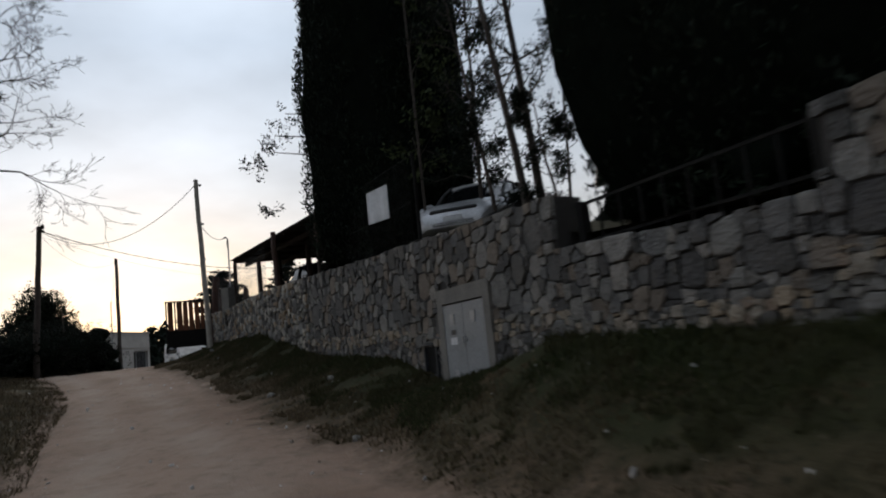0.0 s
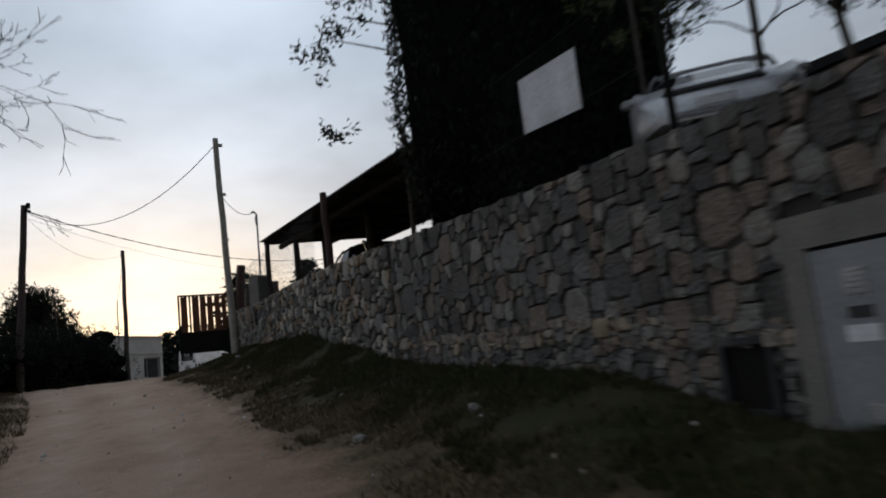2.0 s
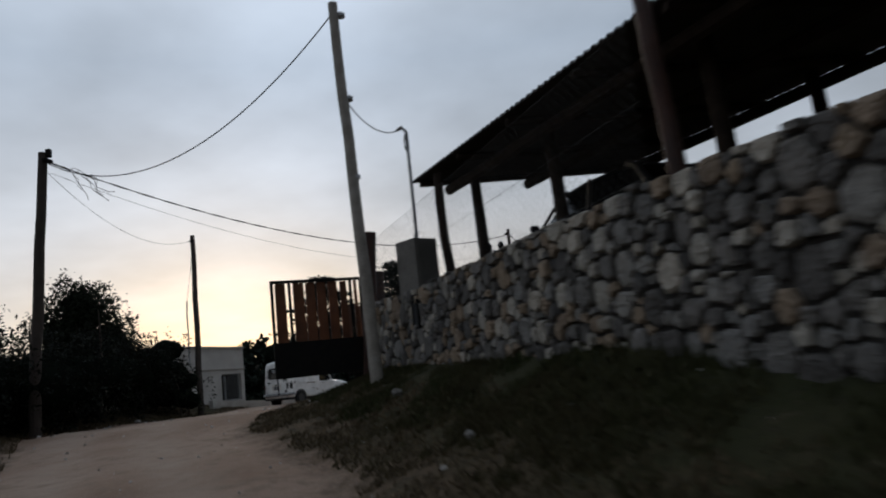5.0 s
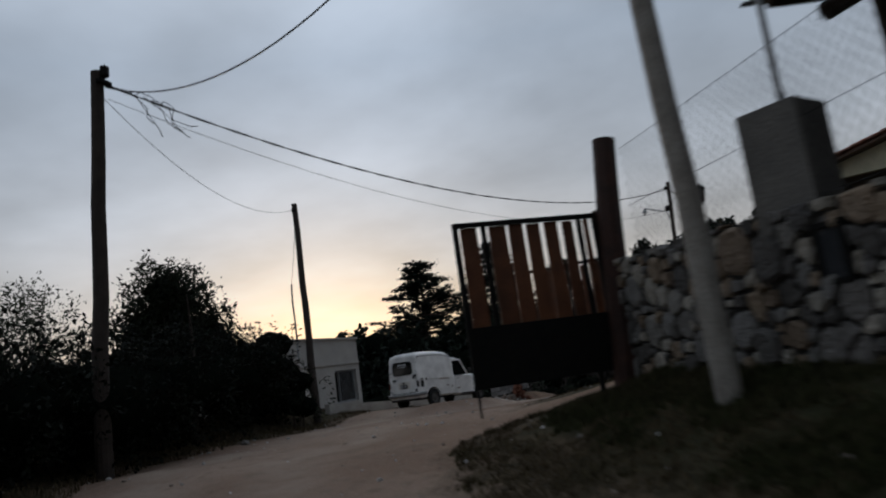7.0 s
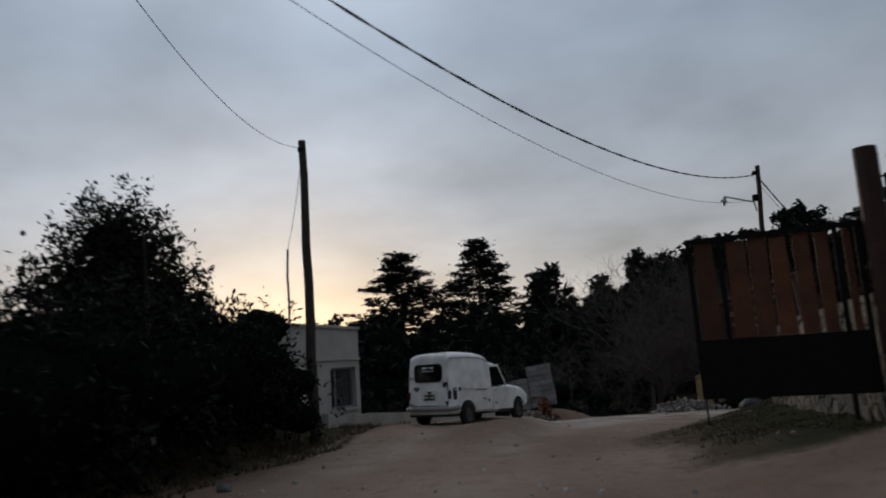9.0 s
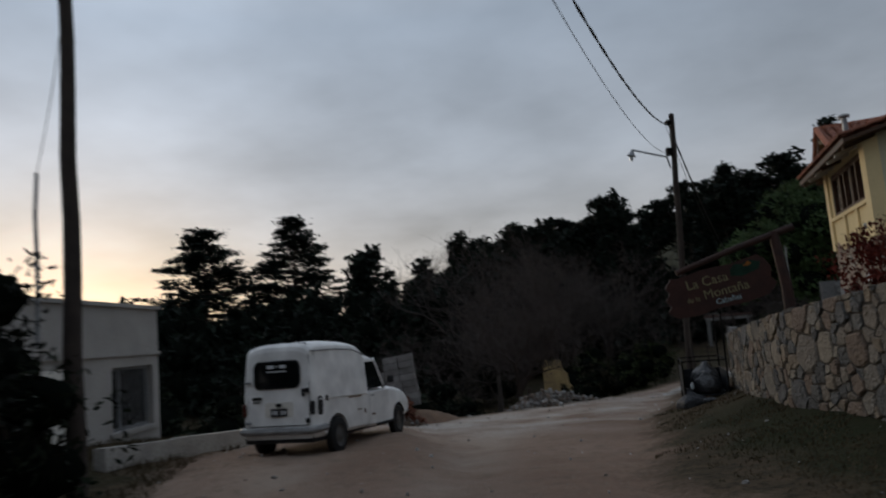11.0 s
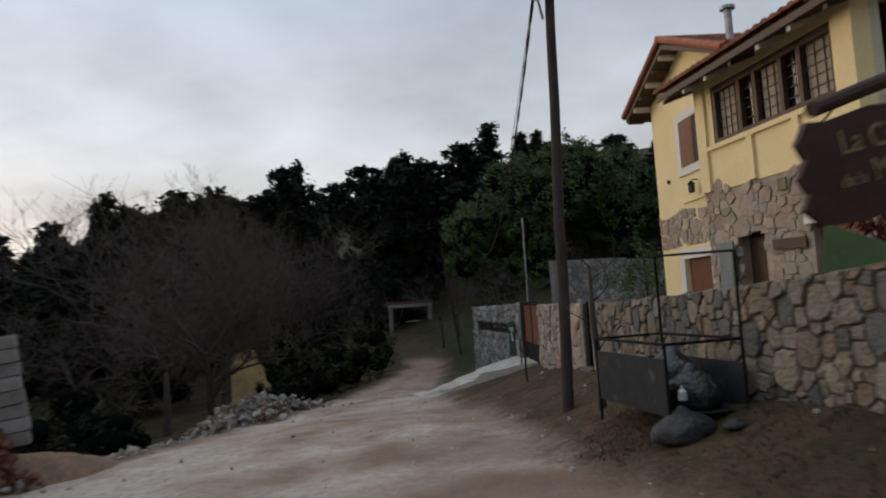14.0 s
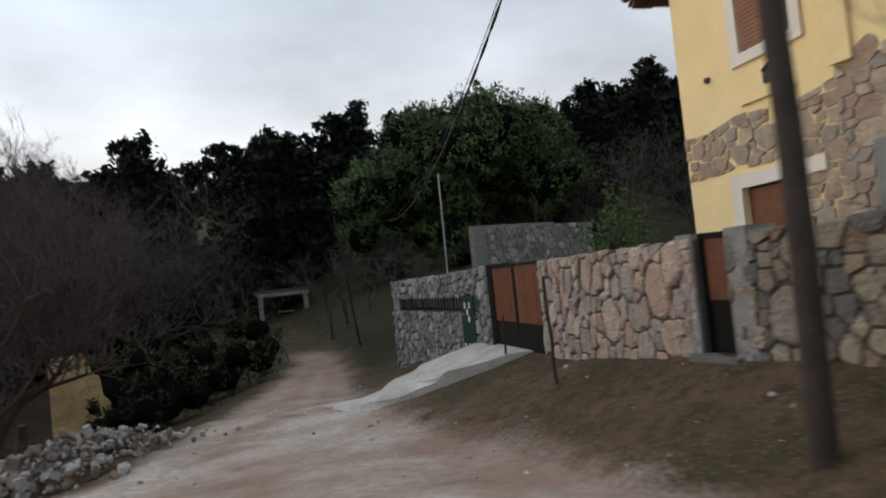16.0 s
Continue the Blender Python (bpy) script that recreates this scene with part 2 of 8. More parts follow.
M["wheel_rim"] = mat("dirty_rim", (0.12, 0.115, 0.11), other=(0.06, 0.058, 0.055), rough=0.6, metal=0.3, scale=7, bump=0.1)
M["wire"] = mat("dull_wire", (0.045, 0.045, 0.045), rough=0.7, bump=0)
M["cable"] = mat("cable", (0.015, 0.015, 0.016), rough=0.6, bump=0)
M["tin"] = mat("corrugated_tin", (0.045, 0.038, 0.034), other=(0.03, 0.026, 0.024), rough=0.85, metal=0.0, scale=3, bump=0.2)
M["yellow"] = mat("yellow_render", (0.82, 0.66, 0.37), other=(0.77, 0.61, 0.33), rough=0.9, scale=1.5, bump=0.05, bscale=70)
M["pale_yellow"] = mat("cream_render", (0.60, 0.55, 0.40), other=(0.52, 0.48, 0.35), rough=0.9, scale=1.5, bump=0.15, bscale=70)
M["white"] = mat("white_render", (0.72, 0.69, 0.63), other=(0.64, 0.61, 0.55), rough=0.9, scale=2, bump=0.12, bscale=60)
M["white_wall"] = mat("offwhite_render", (0.40, 0.38, 0.355), other=(0.32, 0.305, 0.285), rough=0.9, scale=1.2, bump=0.15, bscale=50)
M["roof_tile"] = mat("clay_tile", (0.33, 0.115, 0.06), other=(0.22, 0.08, 0.045), rough=0.85, scale=6, bump=0.3, rand=0.22)
M["roof_tile_j"] = mat("clay_tile_joined", (0.26, 0.095, 0.055), other=(0.17, 0.066, 0.04), rough=0.85, scale=6, bump=0.3, rand=0.25, island=True)
M["dark_wood"] = mat("dark_wood", (0.095, 0.05, 0.03), other=(0.06, 0.034, 0.022), rough=0.6, scale=6, bump=0.2)
M["shutter"] = mat("shutter_wood", (0.22, 0.085, 0.04), other=(0.16, 0.06, 0.03), rough=0.55, scale=5, bump=0.15)
M["glass_dark"] = mat("dark_glass", (0.008, 0.009, 0.010), rough=0.08, bump=0, spec=0.5)
M["curtain"] = mat("curtain", (0.40, 0.34, 0.27), other=(0.25, 0.21, 0.17), scale=5, bump=0.2)
M["van_paint"] = mat("old_white_paint", (0.80, 0.79, 0.77), other=(0.75, 0.74, 0.72), rough=0.42, scale=1.2, bump=0.0, bscale=3, spec=0.45, stains=((0.24, 0.15, 0.09), 5.5, 0.735))
M["silver"] = mat("silver_paint", (0.50, 0.51, 0.53), rough=0.3, metal=0.4, scale=2, bump=0, spec=0.5)
M["dark_paint"] = mat("dark_blue_paint", (0.006, 0.007, 0.009), rough=0.45, scale=2, bump=0, spec=0.15)
M["bumper"] = mat("dull_bumper", (0.30, 0.30, 0.30), other=(0.20, 0.20, 0.20), rough=0.55, metal=0.3, scale=5, bump=0.1)
M["rubber"] = mat("rubber", (0.018, 0.018, 0.018), rough=0.85, scale=6, bump=0.3)
M["plastic"] = mat("black_plastic", (0.02, 0.02, 0.021), rough=0.6, scale=6, bump=0.1)
M["lamp_red"] = mat("red_lens", (0.07, 0.012, 0.008), rough=0.25, bump=0, spec=0.5)
M["lamp_clear"] = mat("clear_lens", (0.55, 0.56, 0.57), rough=0.15, bump=0, spec=0.6)
M["bag"] = mat("bin_bag", (0.025, 0.026, 0.028), rough=0.35, scale=8, bump=0.8, bscale=14, dist=0.05, spec=0.5)
M["bag_grey"] = mat("grey_bag", (0.032, 0.034, 0.038), other=(0.02, 0.021, 0.024), rough=0.5, scale=8, bump=0.8, bscale=14, dist=0.05)
M["green_net"] = mat("green_cloth", (0.035, 0.075, 0.03), other=(0.025, 0.055, 0.022), rough=0.9, scale=3, bump=0.3)
M["brick_dust"] = mat("rubble", (0.3, 0.3, 0.3), palette=[(0.22, 0.205, 0.19), (0.32, 0.305, 0.285), (0.19, 0.15, 0.125), (0.38, 0.365, 0.345), (0.24, 0.185, 0.145)], island=True, scale=8, bump=0.5)
M["earth_pile"] = mat("earth", (0.20, 0.125, 0.08), other=(0.14, 0.09, 0.06), scale=4, bump=0.8, bscale=18, dist=0.06)
M["adobe"] = mat("ochre_wall", (0.46, 0.33, 0.15), other=(0.27, 0.19, 0.10), scale=2.5, bump=0.5)
M["paint_cream"] = mat("sign_cream", (0.25, 0.215, 0.115), scale=9, bump=0.1)
M["paint_blue"] = mat("sign_pale_blue", (0.40, 0.50, 0.52), scale=9, bump=0.1)
M["paint_green"] = mat("sign_green", (0.010, 0.035, 0.02), scale=9, bump=0.1)
M["paint_orange"] = mat("sign_orange", (0.30, 0.11, 0.02), scale=9, bump=0.1)
M["white_board"] = mat("white_board", (0.62, 0.63, 0.65), rough=0.6, scale=2, bump=0.05)
M["brick_red"] = mat("broken_brick", (0.15, 0.052, 0.028), other=(0.09, 0.036, 0.023), scale=6, bump=0.4, bscale=40, rand=0.0, island=True)
M["block_grey"] = mat("concrete_block", (0.25, 0.24, 0.235), other=(0.17, 0.16, 0.155), scale=5, bump=0.5, bscale=70, rand=0.25)


def leaf_mat(name, a, b):
    return mat(name, a, other=b, rough=0.75, scale=1.2, bump=0, rand=0.35, island=True, spec=0.08)


M["cypress"] = leaf_mat("cypress_leaf", (0.011, 0.017, 0.010), (0.007, 0.010, 0.007))
M["pine"] = leaf_mat("pine_needles", (0.012, 0.018, 0.012), (0.008, 0.012, 0.009))
M["cedar"] = leaf_mat("cedar_needles", (0.016, 0.023, 0.019), (0.010, 0.015, 0.012))
M["green_tree"] = mat("bright_leaf", (0.066, 0.105, 0.036), other=(0.042, 0.070, 0.025), rough=0.75, scale=0.5, bump=0, rand=0.2, island=True, spec=0.2)
M["hedge"] = leaf_mat("hedge_leaf", (0.014, 0.019, 0.010), (0.009, 0.012, 0.007))
# darkened copy of the hedge leaf, with the hedges' near-black shade in its colour
M["hedge_shaded"] = leaf_mat("shaded_hedge_leaf", (0.006, 0.008, 0.0045), (0.004, 0.005, 0.003))
M["olive"] = leaf_mat("olive_leaf", (0.040, 0.050, 0.034), (0.026, 0.033, 0.023))
M["scrub"] = leaf_mat("brown_scrub_leaf", (0.034, 0.031, 0.018), (0.024, 0.019, 0.013))
M["green_scrub"] = leaf_mat("green_scrub_leaf", (0.040, 0.050, 0.020), (0.024, 0.030, 0.013))
M["garden_leaf"] = leaf_mat("garden_leaf", (0.050, 0.062, 0.026), (0.028, 0.036, 0.015))
M["red_shrub"] = leaf_mat("red_leaf", (0.12, 0.022, 0.014), (0.06, 0.014, 0.010))
# near-black core colour: the shade deep inside crowns and bushes, painted in
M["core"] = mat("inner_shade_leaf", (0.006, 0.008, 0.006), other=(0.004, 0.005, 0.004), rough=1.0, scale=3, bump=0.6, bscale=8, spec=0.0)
M["bark"] = mat("bark", (0.065, 0.052, 0.042), other=(0.04, 0.032, 0.027), scale=8, bump=0.7, bscale=30)
M["twig"] = mat("twig", (0.040, 0.031, 0.026), other=(0.025, 0.020, 0.018), scale=4, bump=0)
M["grass"] = mat("grass_blade", (0.026, 0.033, 0.011), other=(0.042, 0.036, 0.017), rough=0.9, scale=0.9, bump=0, rand=0.4, island=True, spec=0.15)
M["grass_dry"] = mat("dry_grass_blade", (0.100, 0.072, 0.044), other=(0.060, 0.050, 0.026), rough=0.9, scale=0.9, bump=0, rand=0.4, island=True, spec=0.15)
M["pebble"] = mat("pebble", (0.3, 0.3, 0.3), palette=[(0.30, 0.28, 0.26), (0.4, 0.38, 0.36), (0.24, 0.2, 0.17), (0.5, 0.48, 0.46)], island=True, scale=9, bump=0.3)
M["red_wall"] = mat("red_render", (0.22, 0.085, 0.048), scale=3, bump=0.4, bscale=30)
M["twig_grey"] = mat("grey_twig", (0.080, 0.062, 0.054), other=(0.052, 0.041, 0.037), scale=4, bump=0)


# ---- mesh helpers ----
def mesh_np(name, verts, faces):
    """A mesh from an (n, 3) array and an (m, k) array of corners."""
    me = bpy.data.meshes.new(name)
    verts, faces = np.asarray(verts, dtype=np.float32), np.asarray(faces, dtype=np.int32)
    m, k = faces.shape
    me.vertices.add(len(verts))
    me.vertices.foreach_set("co", verts.ravel())
    me.loops.add(m * k)
    me.loops.foreach_set("vertex_index", faces.ravel())
    me.polygons.add(m)
    me.polygons.foreach_set("loop_start", np.arange(0, m * k, k, dtype=np.int32))
    me.update(calc_edges=True)
    return me


def part(name, bm, material, parent, label="", smooth=False):
    """Links a bmesh (or a mesh) as one object under a thing or a part."""
    if isinstance(bm, bmesh.types.BMesh):
        me = bpy.data.meshes.new(name)
        bmesh.ops.recalc_face_normals(bm, faces=bm.faces)
        bm.to_mesh(me)
        bm.free()
    else:
        me = bm
    if material and not me.materials:
        me.materials.append(material)
    if smooth:
        me.polygons.foreach_set("use_smooth", [True] * len(me.polygons))
    ob = new(name, me)
    ob.parent = parent
    if label:
        ob["label"] = label
    return ob


def thing(name, m, label, category, group="", kind=""):
    ob = new(name)
    ob.empty_display_size = 0.2
    ob.matrix_basis = m
    return tagged(ob, label, category, group, kind)


def solid(name, bm, material, label, category, group="", kind="", smooth=False):
    return tagged(part(name, bm, material, None, smooth=smooth), label, category, group, kind)


def add_box(bm, c, s, rot=None, bevel=0.0):
    """A box of size s round c, turned by a matrix rot, with bevelled edges."""
    r = bmesh.ops.create_cube(bm, size=1.0, matrix=Matrix.Translation(c) @ (rot.to_4x4() if rot else Matrix.Identity(4)) @ Matrix.Diagonal((*s, 1)))
    if bevel:
        ed = list({e for v in r["verts"] for e in v.link_edges})
        bmesh.ops.bevel(bm, geom=ed, offset=bevel, segments=1, affect="EDGES", profile=0.5)


def box_bm(c, s, rot=None, bevel=0.0):
    bm = bmesh.new()
    add_box(bm, c, s, rot, bevel)
    return bm


def add_tube(bm, pts, radii, n=8, caps=True):
    """A round bar through pts, with a radius at each."""
    pts = [Vector(p) for p in pts]
    if not hasattr(radii, "__len__"):
        radii = [radii] * len(pts)
    rings = []
    for i, p in enumerate(pts):
        d = (pts[min(i + 1, len(pts) - 1)] - pts[max(i - 1, 0)]).normalized()
        a = d.cross(Vector((0, 0, 1)) if abs(d.z) < 0.9 else Vector((1, 0, 0))).normalized()
        b = d.cross(a)
        rings.append([bm.verts.new(p + (a * math.cos(2 * math.pi * k / n) + b * math.sin(2 * math.pi * k / n)) * radii[i]) for k in range(n)])
    for r0, r1 in zip(rings, rings[1:]):
        for k in range(n):
            bm.faces.new((r0[k], r0[(k + 1) % n], r1[(k + 1) % n], r1[k]))
    if caps:
        bm.faces.new(rings[0][::-1])
        bm.faces.new(rings[-1])


def tube_bm(pts, radii, n=8):
    bm = bmesh.new()
    add_tube(bm, pts, radii, n)
    return bm


def add_prism(bm, outline, d0, d1, place):
    """A slab: the outline's points (a, b) at depths d0 and d1, put into space by place(a, b, d)."""
    lo = [bm.verts.new(place(a, b, d0)) for a, b in outline]
    hi = [bm.verts.new(place(a, b, d1)) for a, b in outline]
    n = len(outline)
    bm.faces.new(lo[::-1])
    bm.faces.new(hi)
    for k in range(n):
        bm.faces.new((lo[k], lo[(k + 1) % n], hi[(k + 1) % n], hi[k]))


def prism_bm(outline, d0, d1, place):
    bm = bmesh.new()
    add_prism(bm, outline, d0, d1, place)
    return bm


def along(p, q):
    """A function that puts (s, z, out) on the upright plane from p to q; out is to the left of the way."""
    p, q = Vector(p).to_2d(), Vector(q).to_2d()
    u = (q - p).normalized()
    n = Vector((-u.y, u.x))
    return lambda s, z, o=0.0: Vector((p.x + u.x * s + n.x * o, p.y + u.y * s + n.y * o, z))


def wobble(p, f=1.0):
    return noise.noise(Vector(p) * f)


# ---- the lie of the land, by stations along y ----
ST_Y = [-40, 0, 6, 9.2, 13, 16.7, 21, 26, 29.5, 35, 40, 44, 47, 50, 53.5, 57, 62, 73, 90, 115]
ST_ROAD_Z = [-1.6, 0, .2, .35, .7, 1.07, 1.42, 1.75, 1.9, 1.83, 1.57, 1.37, 1.2, 1.0, .78, .5, .1, -.3, -.2, .1]
EDGE_Y = [-40, 0, 6, 12.3, 16.2, 22.5, 26, 29.3, 31, 38.5, 43, 47.5, 51, 57.3, 64, 73, 80, 90, 105]
EDGE_L = [8, -2.2, -4.2, -7.3, -9.0, -12.8, -15.2, -17.6, -17.8, -18.0, -18.2, -17.5, -15.0, -8.6, -3.3, 3.3, 6.4, 12, 15]
EDGE_R = [14, 3.0, 0.0, -3.2, -5.5, -8.6, -10.9, -12.1, -11.4, -12.2, -10.6, -8.9, -7.0, -4.6, -.3, 5.6, 9.0, 15.5, 18]
BASE_Y = [-40, 4, 8, 9.4, 10.8, 13, 16.3, 21, 25, 28, 30, 34, 38.5, 42, 45, 49.3, 52.4, 54, 56.2, 57.8, 62.5, 75, 115]
BASE_X = [24, 3.2, 1.25, .6, -.05, -1.25, -2.95, -5.45, -7.6, -9.1, -9.6, -9.6, -9.4, -9.2, -8.05, -5.95, -4.35, -3.5, -2.2, -1.5, .46, 8, 30]
BASE_Z = [0, 1.32, 1.45, 1.05, .95, 1.3, 1.5, 2.35, 2.45, 2.5, 2.25, 2.2, 2.03, 1.95, 1.79, 1.68, 1.4, 1.3, 1.2, 1.02, .28, .3, 1.5]
LEFT_Y = [-40, 0, 15, 22, 29, 36, 41, 45, 50, 56, 62, 75, 110]
LEFT_Z = [-1.2, .35, 1.15, 1.75, 2.45, 2.35, 2.0, 1.6, .9, .1, -.5, -.6, .3]


def smooth(t):
    t = min(1.0, max(0.0, t))
    return t * t * (3 - 2 * t)


def road_frac(x, y):
    """How far a place lies inside the worn road: 1 on it, 0 on the verge."""
    l, r = np.interp(y, EDGE_Y, EDGE_L), np.interp(y, EDGE_Y, EDGE_R)
    d = min(x - l, r - x) + 0.32 * wobble((x, y, 3.1), 0.45) + 0.22 * wobble((x, y, 9.0), 1.9)
    e = min(y - 28.8 - 0.9 * (x + 11.6), 34.0 - y, x + 12.6) + 0.3 * wobble((x, y, 4.2), 0.9)
    return max(smooth(d / 1.3 + 0.5) * smooth((81 - y) / 8), smooth(e / 0.8 + 0.5))


def land(x, y):
    l, r = np.interp(y, EDGE_Y, EDGE_L), np.interp(y, EDGE_Y, EDGE_R)
    zr = np.interp(y, ST_Y, ST_ROAD_Z)
    bx, bz = np.interp(y, BASE_Y, BASE_X), np.interp(y, BASE_Y, BASE_Z)
    lz = np.interp(y, LEFT_Y, LEFT_Z)
    lift = 0.29 * smooth((-13.9 - x) / 1.0) * smooth((y - 38.5) / 3.5) * smooth((52 - y) / 5)
    if x < l:
        z = zr + (lz - zr) * smooth((l - x) / 2.6)
        if y > 46:
            z -= 0.1 * max(0.0, l - 2 - x) * smooth((y - 46) / 6) * smooth((75 - y) / 10)
            z = max(z, -4.0)
    elif x > r:
        w = max(bx - r, 0.4)
        up = min(1.0, (x - r) / w)
        z = zr + (bz - zr) * up * (0.6 + 0.4 * up)
        if x > bx:
            z = bz + 0.02 * (x - bx)
    else:
        c = (x - l) / max(r - l, 0.5)
        z = zr - 0.05 * abs(2 * c - 1) ** 2
        for rut in (0.3, 0.62):
            z -= 0.035 * math.exp(-((c - rut) / 0.07) ** 2)
    far = max(0.0, y - 106) * 0.12 * smooth((x + 14 + 0.12 * (y - 78)) / 45) + max(0.0, x - 12 - 0.12 * max(0, y - 60)) * 0.22 * smooth((y - 55) / 40)
    far -= 1.0 * math.exp(-((x - 20) ** 2 + (y - 100) ** 2) / 90)
    near = smooth((40 - abs(x + 8)) / 20)
    z += min(far, 13.0 + 47.0 * smooth((x - 15) / 40)) + near * (0.05 * wobble((x, y, 0), 0.6) + 0.025 * wobble((x, y, 5), 2.3)) + (1 - near) * 0.5 * wobble((x, y, 1), 0.05)
    return float(z + lift)


def axis(lo, hi, step, far):
    inner = list(np.arange(lo, hi + step / 2, step))
    out, s = [], step
    v = 0.0
    while v < far:
        s *= 1.18
        v += s
        out.append(v)
    return np.array([lo - v for v in reversed(out)] + inner + [hi + v for v in out])


def make_ground():
    xs, ys = axis(-22, 7, 0.3, 1500), axis(-3, 66, 0.3, 1500)
    nx, ny = len(xs), len(ys)
    co = np.array([(x, y, land(x, y)) for y in ys for x in xs])
    i = np.arange(nx * ny).reshape(ny, nx)
    fc = np.stack([i[:-1, :-1], i[:-1, 1:], i[1:, 1:], i[1:, :-1]], -1).reshape(-1, 4)
    me = mesh_np("ground", co, fc)
    at = me.attributes.new("worn", "FLOAT", "POINT")
    at.data.foreach_set("value", np.array([road_frac(p[0], p[1]) for p in co], dtype=np.float32))
    at2 = me.attributes.new("bare", "FLOAT", "POINT")
    at2.data.foreach_set("value", np.array([smooth((p[1] - 41) / 5) * smooth((p[0] + 15) / 2) * smooth((66 - p[1]) / 6) * smooth((8 - p[0]) / 4) for p in co], dtype=np.float32))
    def track(x, y):
        l, r = np.interp(y, EDGE_Y, EDGE_L), np.interp(y, EDGE_Y, EDGE_R)
        c = (x - l) / max(r - l, 0.5) + 0.03 * wobble((x, y, 7), 0.25)
        return 0.75 * max(math.exp(-((c - k) / 0.085) ** 2) for k in (0.27, 0.62))
    def lush(x, y):
        r, b = np.interp(y, EDGE_Y, EDGE_R), np.interp(y, BASE_Y, BASE_X)
        return smooth(((x - r) / max(b - r, 0.5) - 0.18) / 0.6) if x > r else 0.3
    at4 = me.attributes.new("lush", "FLOAT", "POINT")
    at4.data.foreach_set("value", np.array([lush(p[0], p[1]) for p in co], dtype=np.float32))
    at5 = me.attributes.new("gravel", "FLOAT", "POINT")
    at5.data.foreach_set("value", np.array([smooth((p[1] - 43) / 6) * smooth((66 - p[1]) / 9) for p in co], dtype=np.float32))
    at3 = me.attributes.new("track", "FLOAT", "POINT")
    at3.data.foreach_set("value", np.array([track(p[0], p[1]) for p in co], dtype=np.float32))
    m = bpy.data.materials.new("dirt_and_turf")
    m.use_nodes = True
    nt = m.node_tree
    N, L = nt.nodes.new, nt.links.new
    b = nt.nodes["Principled BSDF"]
    b.inputs["Roughness"].default_value, b.inputs["Specular IOR Level"].default_value = 0.95, 0.12
    tc = N("ShaderNodeTexCoord")
    def nz(scale, detail=6):
        n = N("ShaderNodeTexNoise")
        n.inputs["Scale"].default_value, n.inputs["Detail"].default_value = scale, detail
        L(tc.outputs["Object"], n.inputs["Vector"])
        return n.outputs["Fac"]
    def mix(f, a, c):
        x = N("ShaderNodeMix")
        x.data_type = "RGBA"
        L(f, x.inputs["Factor"])
        for k, v in ((6, a), (7, c)):
            if isinstance(v, tuple):
                x.inputs[k].default_value = (*v, 1)
            else:
                L(v, x.inputs[k])
        return x.outputs[2]
    def rng(f, a, c):
        x = N("ShaderNodeMapRange")
        x.inputs["From Min"].default_value, x.inputs["From Max"].default_value = a, c
        L(f, x.inputs["Value"])
        return x.outputs[0]
    dirt = mix(rng(nz(0.35), 0.35, 0.65), (0.200, 0.130, 0.093), (0.280, 0.202, 0.154))
    dirt = mix(rng(nz(5.0), 0.5, 0.75), dirt, (0.165, 0.118, 0.086))
    dirt = mix(rng(nz(60.0, 3), 0.60, 0.72), dirt, (0.36, 0.31, 0.265))
    tk = N("ShaderNodeAttribute")
    tk.attribute_name = "track"
    tm = N("ShaderNodeMath")
    tm.operation = "MULTIPLY"
    L(tk.outputs["Fac"], tm.inputs[0])
    L(rng(nz(1.1), 0.3, 0.62), tm.inputs[1])
    dirt = mix(tm.outputs[0], dirt, (0.335, 0.268, 0.215))
    gv = N("ShaderNodeAttribute")
    gv.attribute_name = "gravel"
    gm = N("ShaderNodeMath")
    gm.operation = "MULTIPLY"
    L(gv.outputs["Fac"], gm.inputs[0])
    L(rng(nz(0.55), 0.36, 0.6), gm.inputs[1])
    dirt = mix(gm.outputs[0], dirt, mix(rng(nz(9.0), 0.4, 0.65), (0.46, 0.41, 0.36), (0.33, 0.28, 0.235)))
    lu = N("ShaderNodeAttribute")
    lu.attribute_name = "lush"
    lm = N("ShaderNodeMath")
    lm.operation = "MULTIPLY_ADD"
    L(nz(1.3), lm.inputs[0])
    lm.inputs[1].default_value = 1.6
    L(lu.outputs["Fac"], lm.inputs[2])
    straw = mix(rng(nz(4.0), 0.4, 0.65), (0.085, 0.060, 0.038), (0.052, 0.040, 0.024))
    green = mix(rng(nz(0.8), 0.4, 0.65), (0.020, 0.024, 0.009), (0.036, 0.033, 0.016))
    turf = mix(rng(lm.outputs[0], 0.85, 1.45), straw, green)
    turf = mix(rng(nz(14.0), 0.5, 0.7), turf, (0.020, 0.019, 0.010))
    dn = N("ShaderNodeAttribute")
    dn.attribute_name = "bare"
    dry = mix(rng(nz(0.9), 0.38, 0.62), (0.098, 0.062, 0.039), (0.052, 0.040, 0.021))
    dry = mix(rng(nz(6.0), 0.46, 0.66), dry, (0.036, 0.031, 0.016))
    dry = mix(rng(nz(28.0, 3), 0.55, 0.70), dry, (0.125, 0.093, 0.058))
    turf = mix(dn.outputs["Fac"], turf, dry)
    an = N("ShaderNodeAttribute")
    an.attribute_name = "worn"
    ad = N("ShaderNodeMath")
    ad.operation = "ADD"
    L(an.outputs["Fac"], ad.inputs[0])
    sb = N("ShaderNodeMath")
    sb.operation = "MULTIPLY_ADD"
    L(nz(3.0), sb.inputs[0])
    sb.inputs[1].default_value, sb.inputs[2].default_value = 0.7, -0.35
    L(sb.outputs[0], ad.inputs[1])
    s2 = N("ShaderNodeMath")
    s2.operation = "MULTIPLY_ADD"
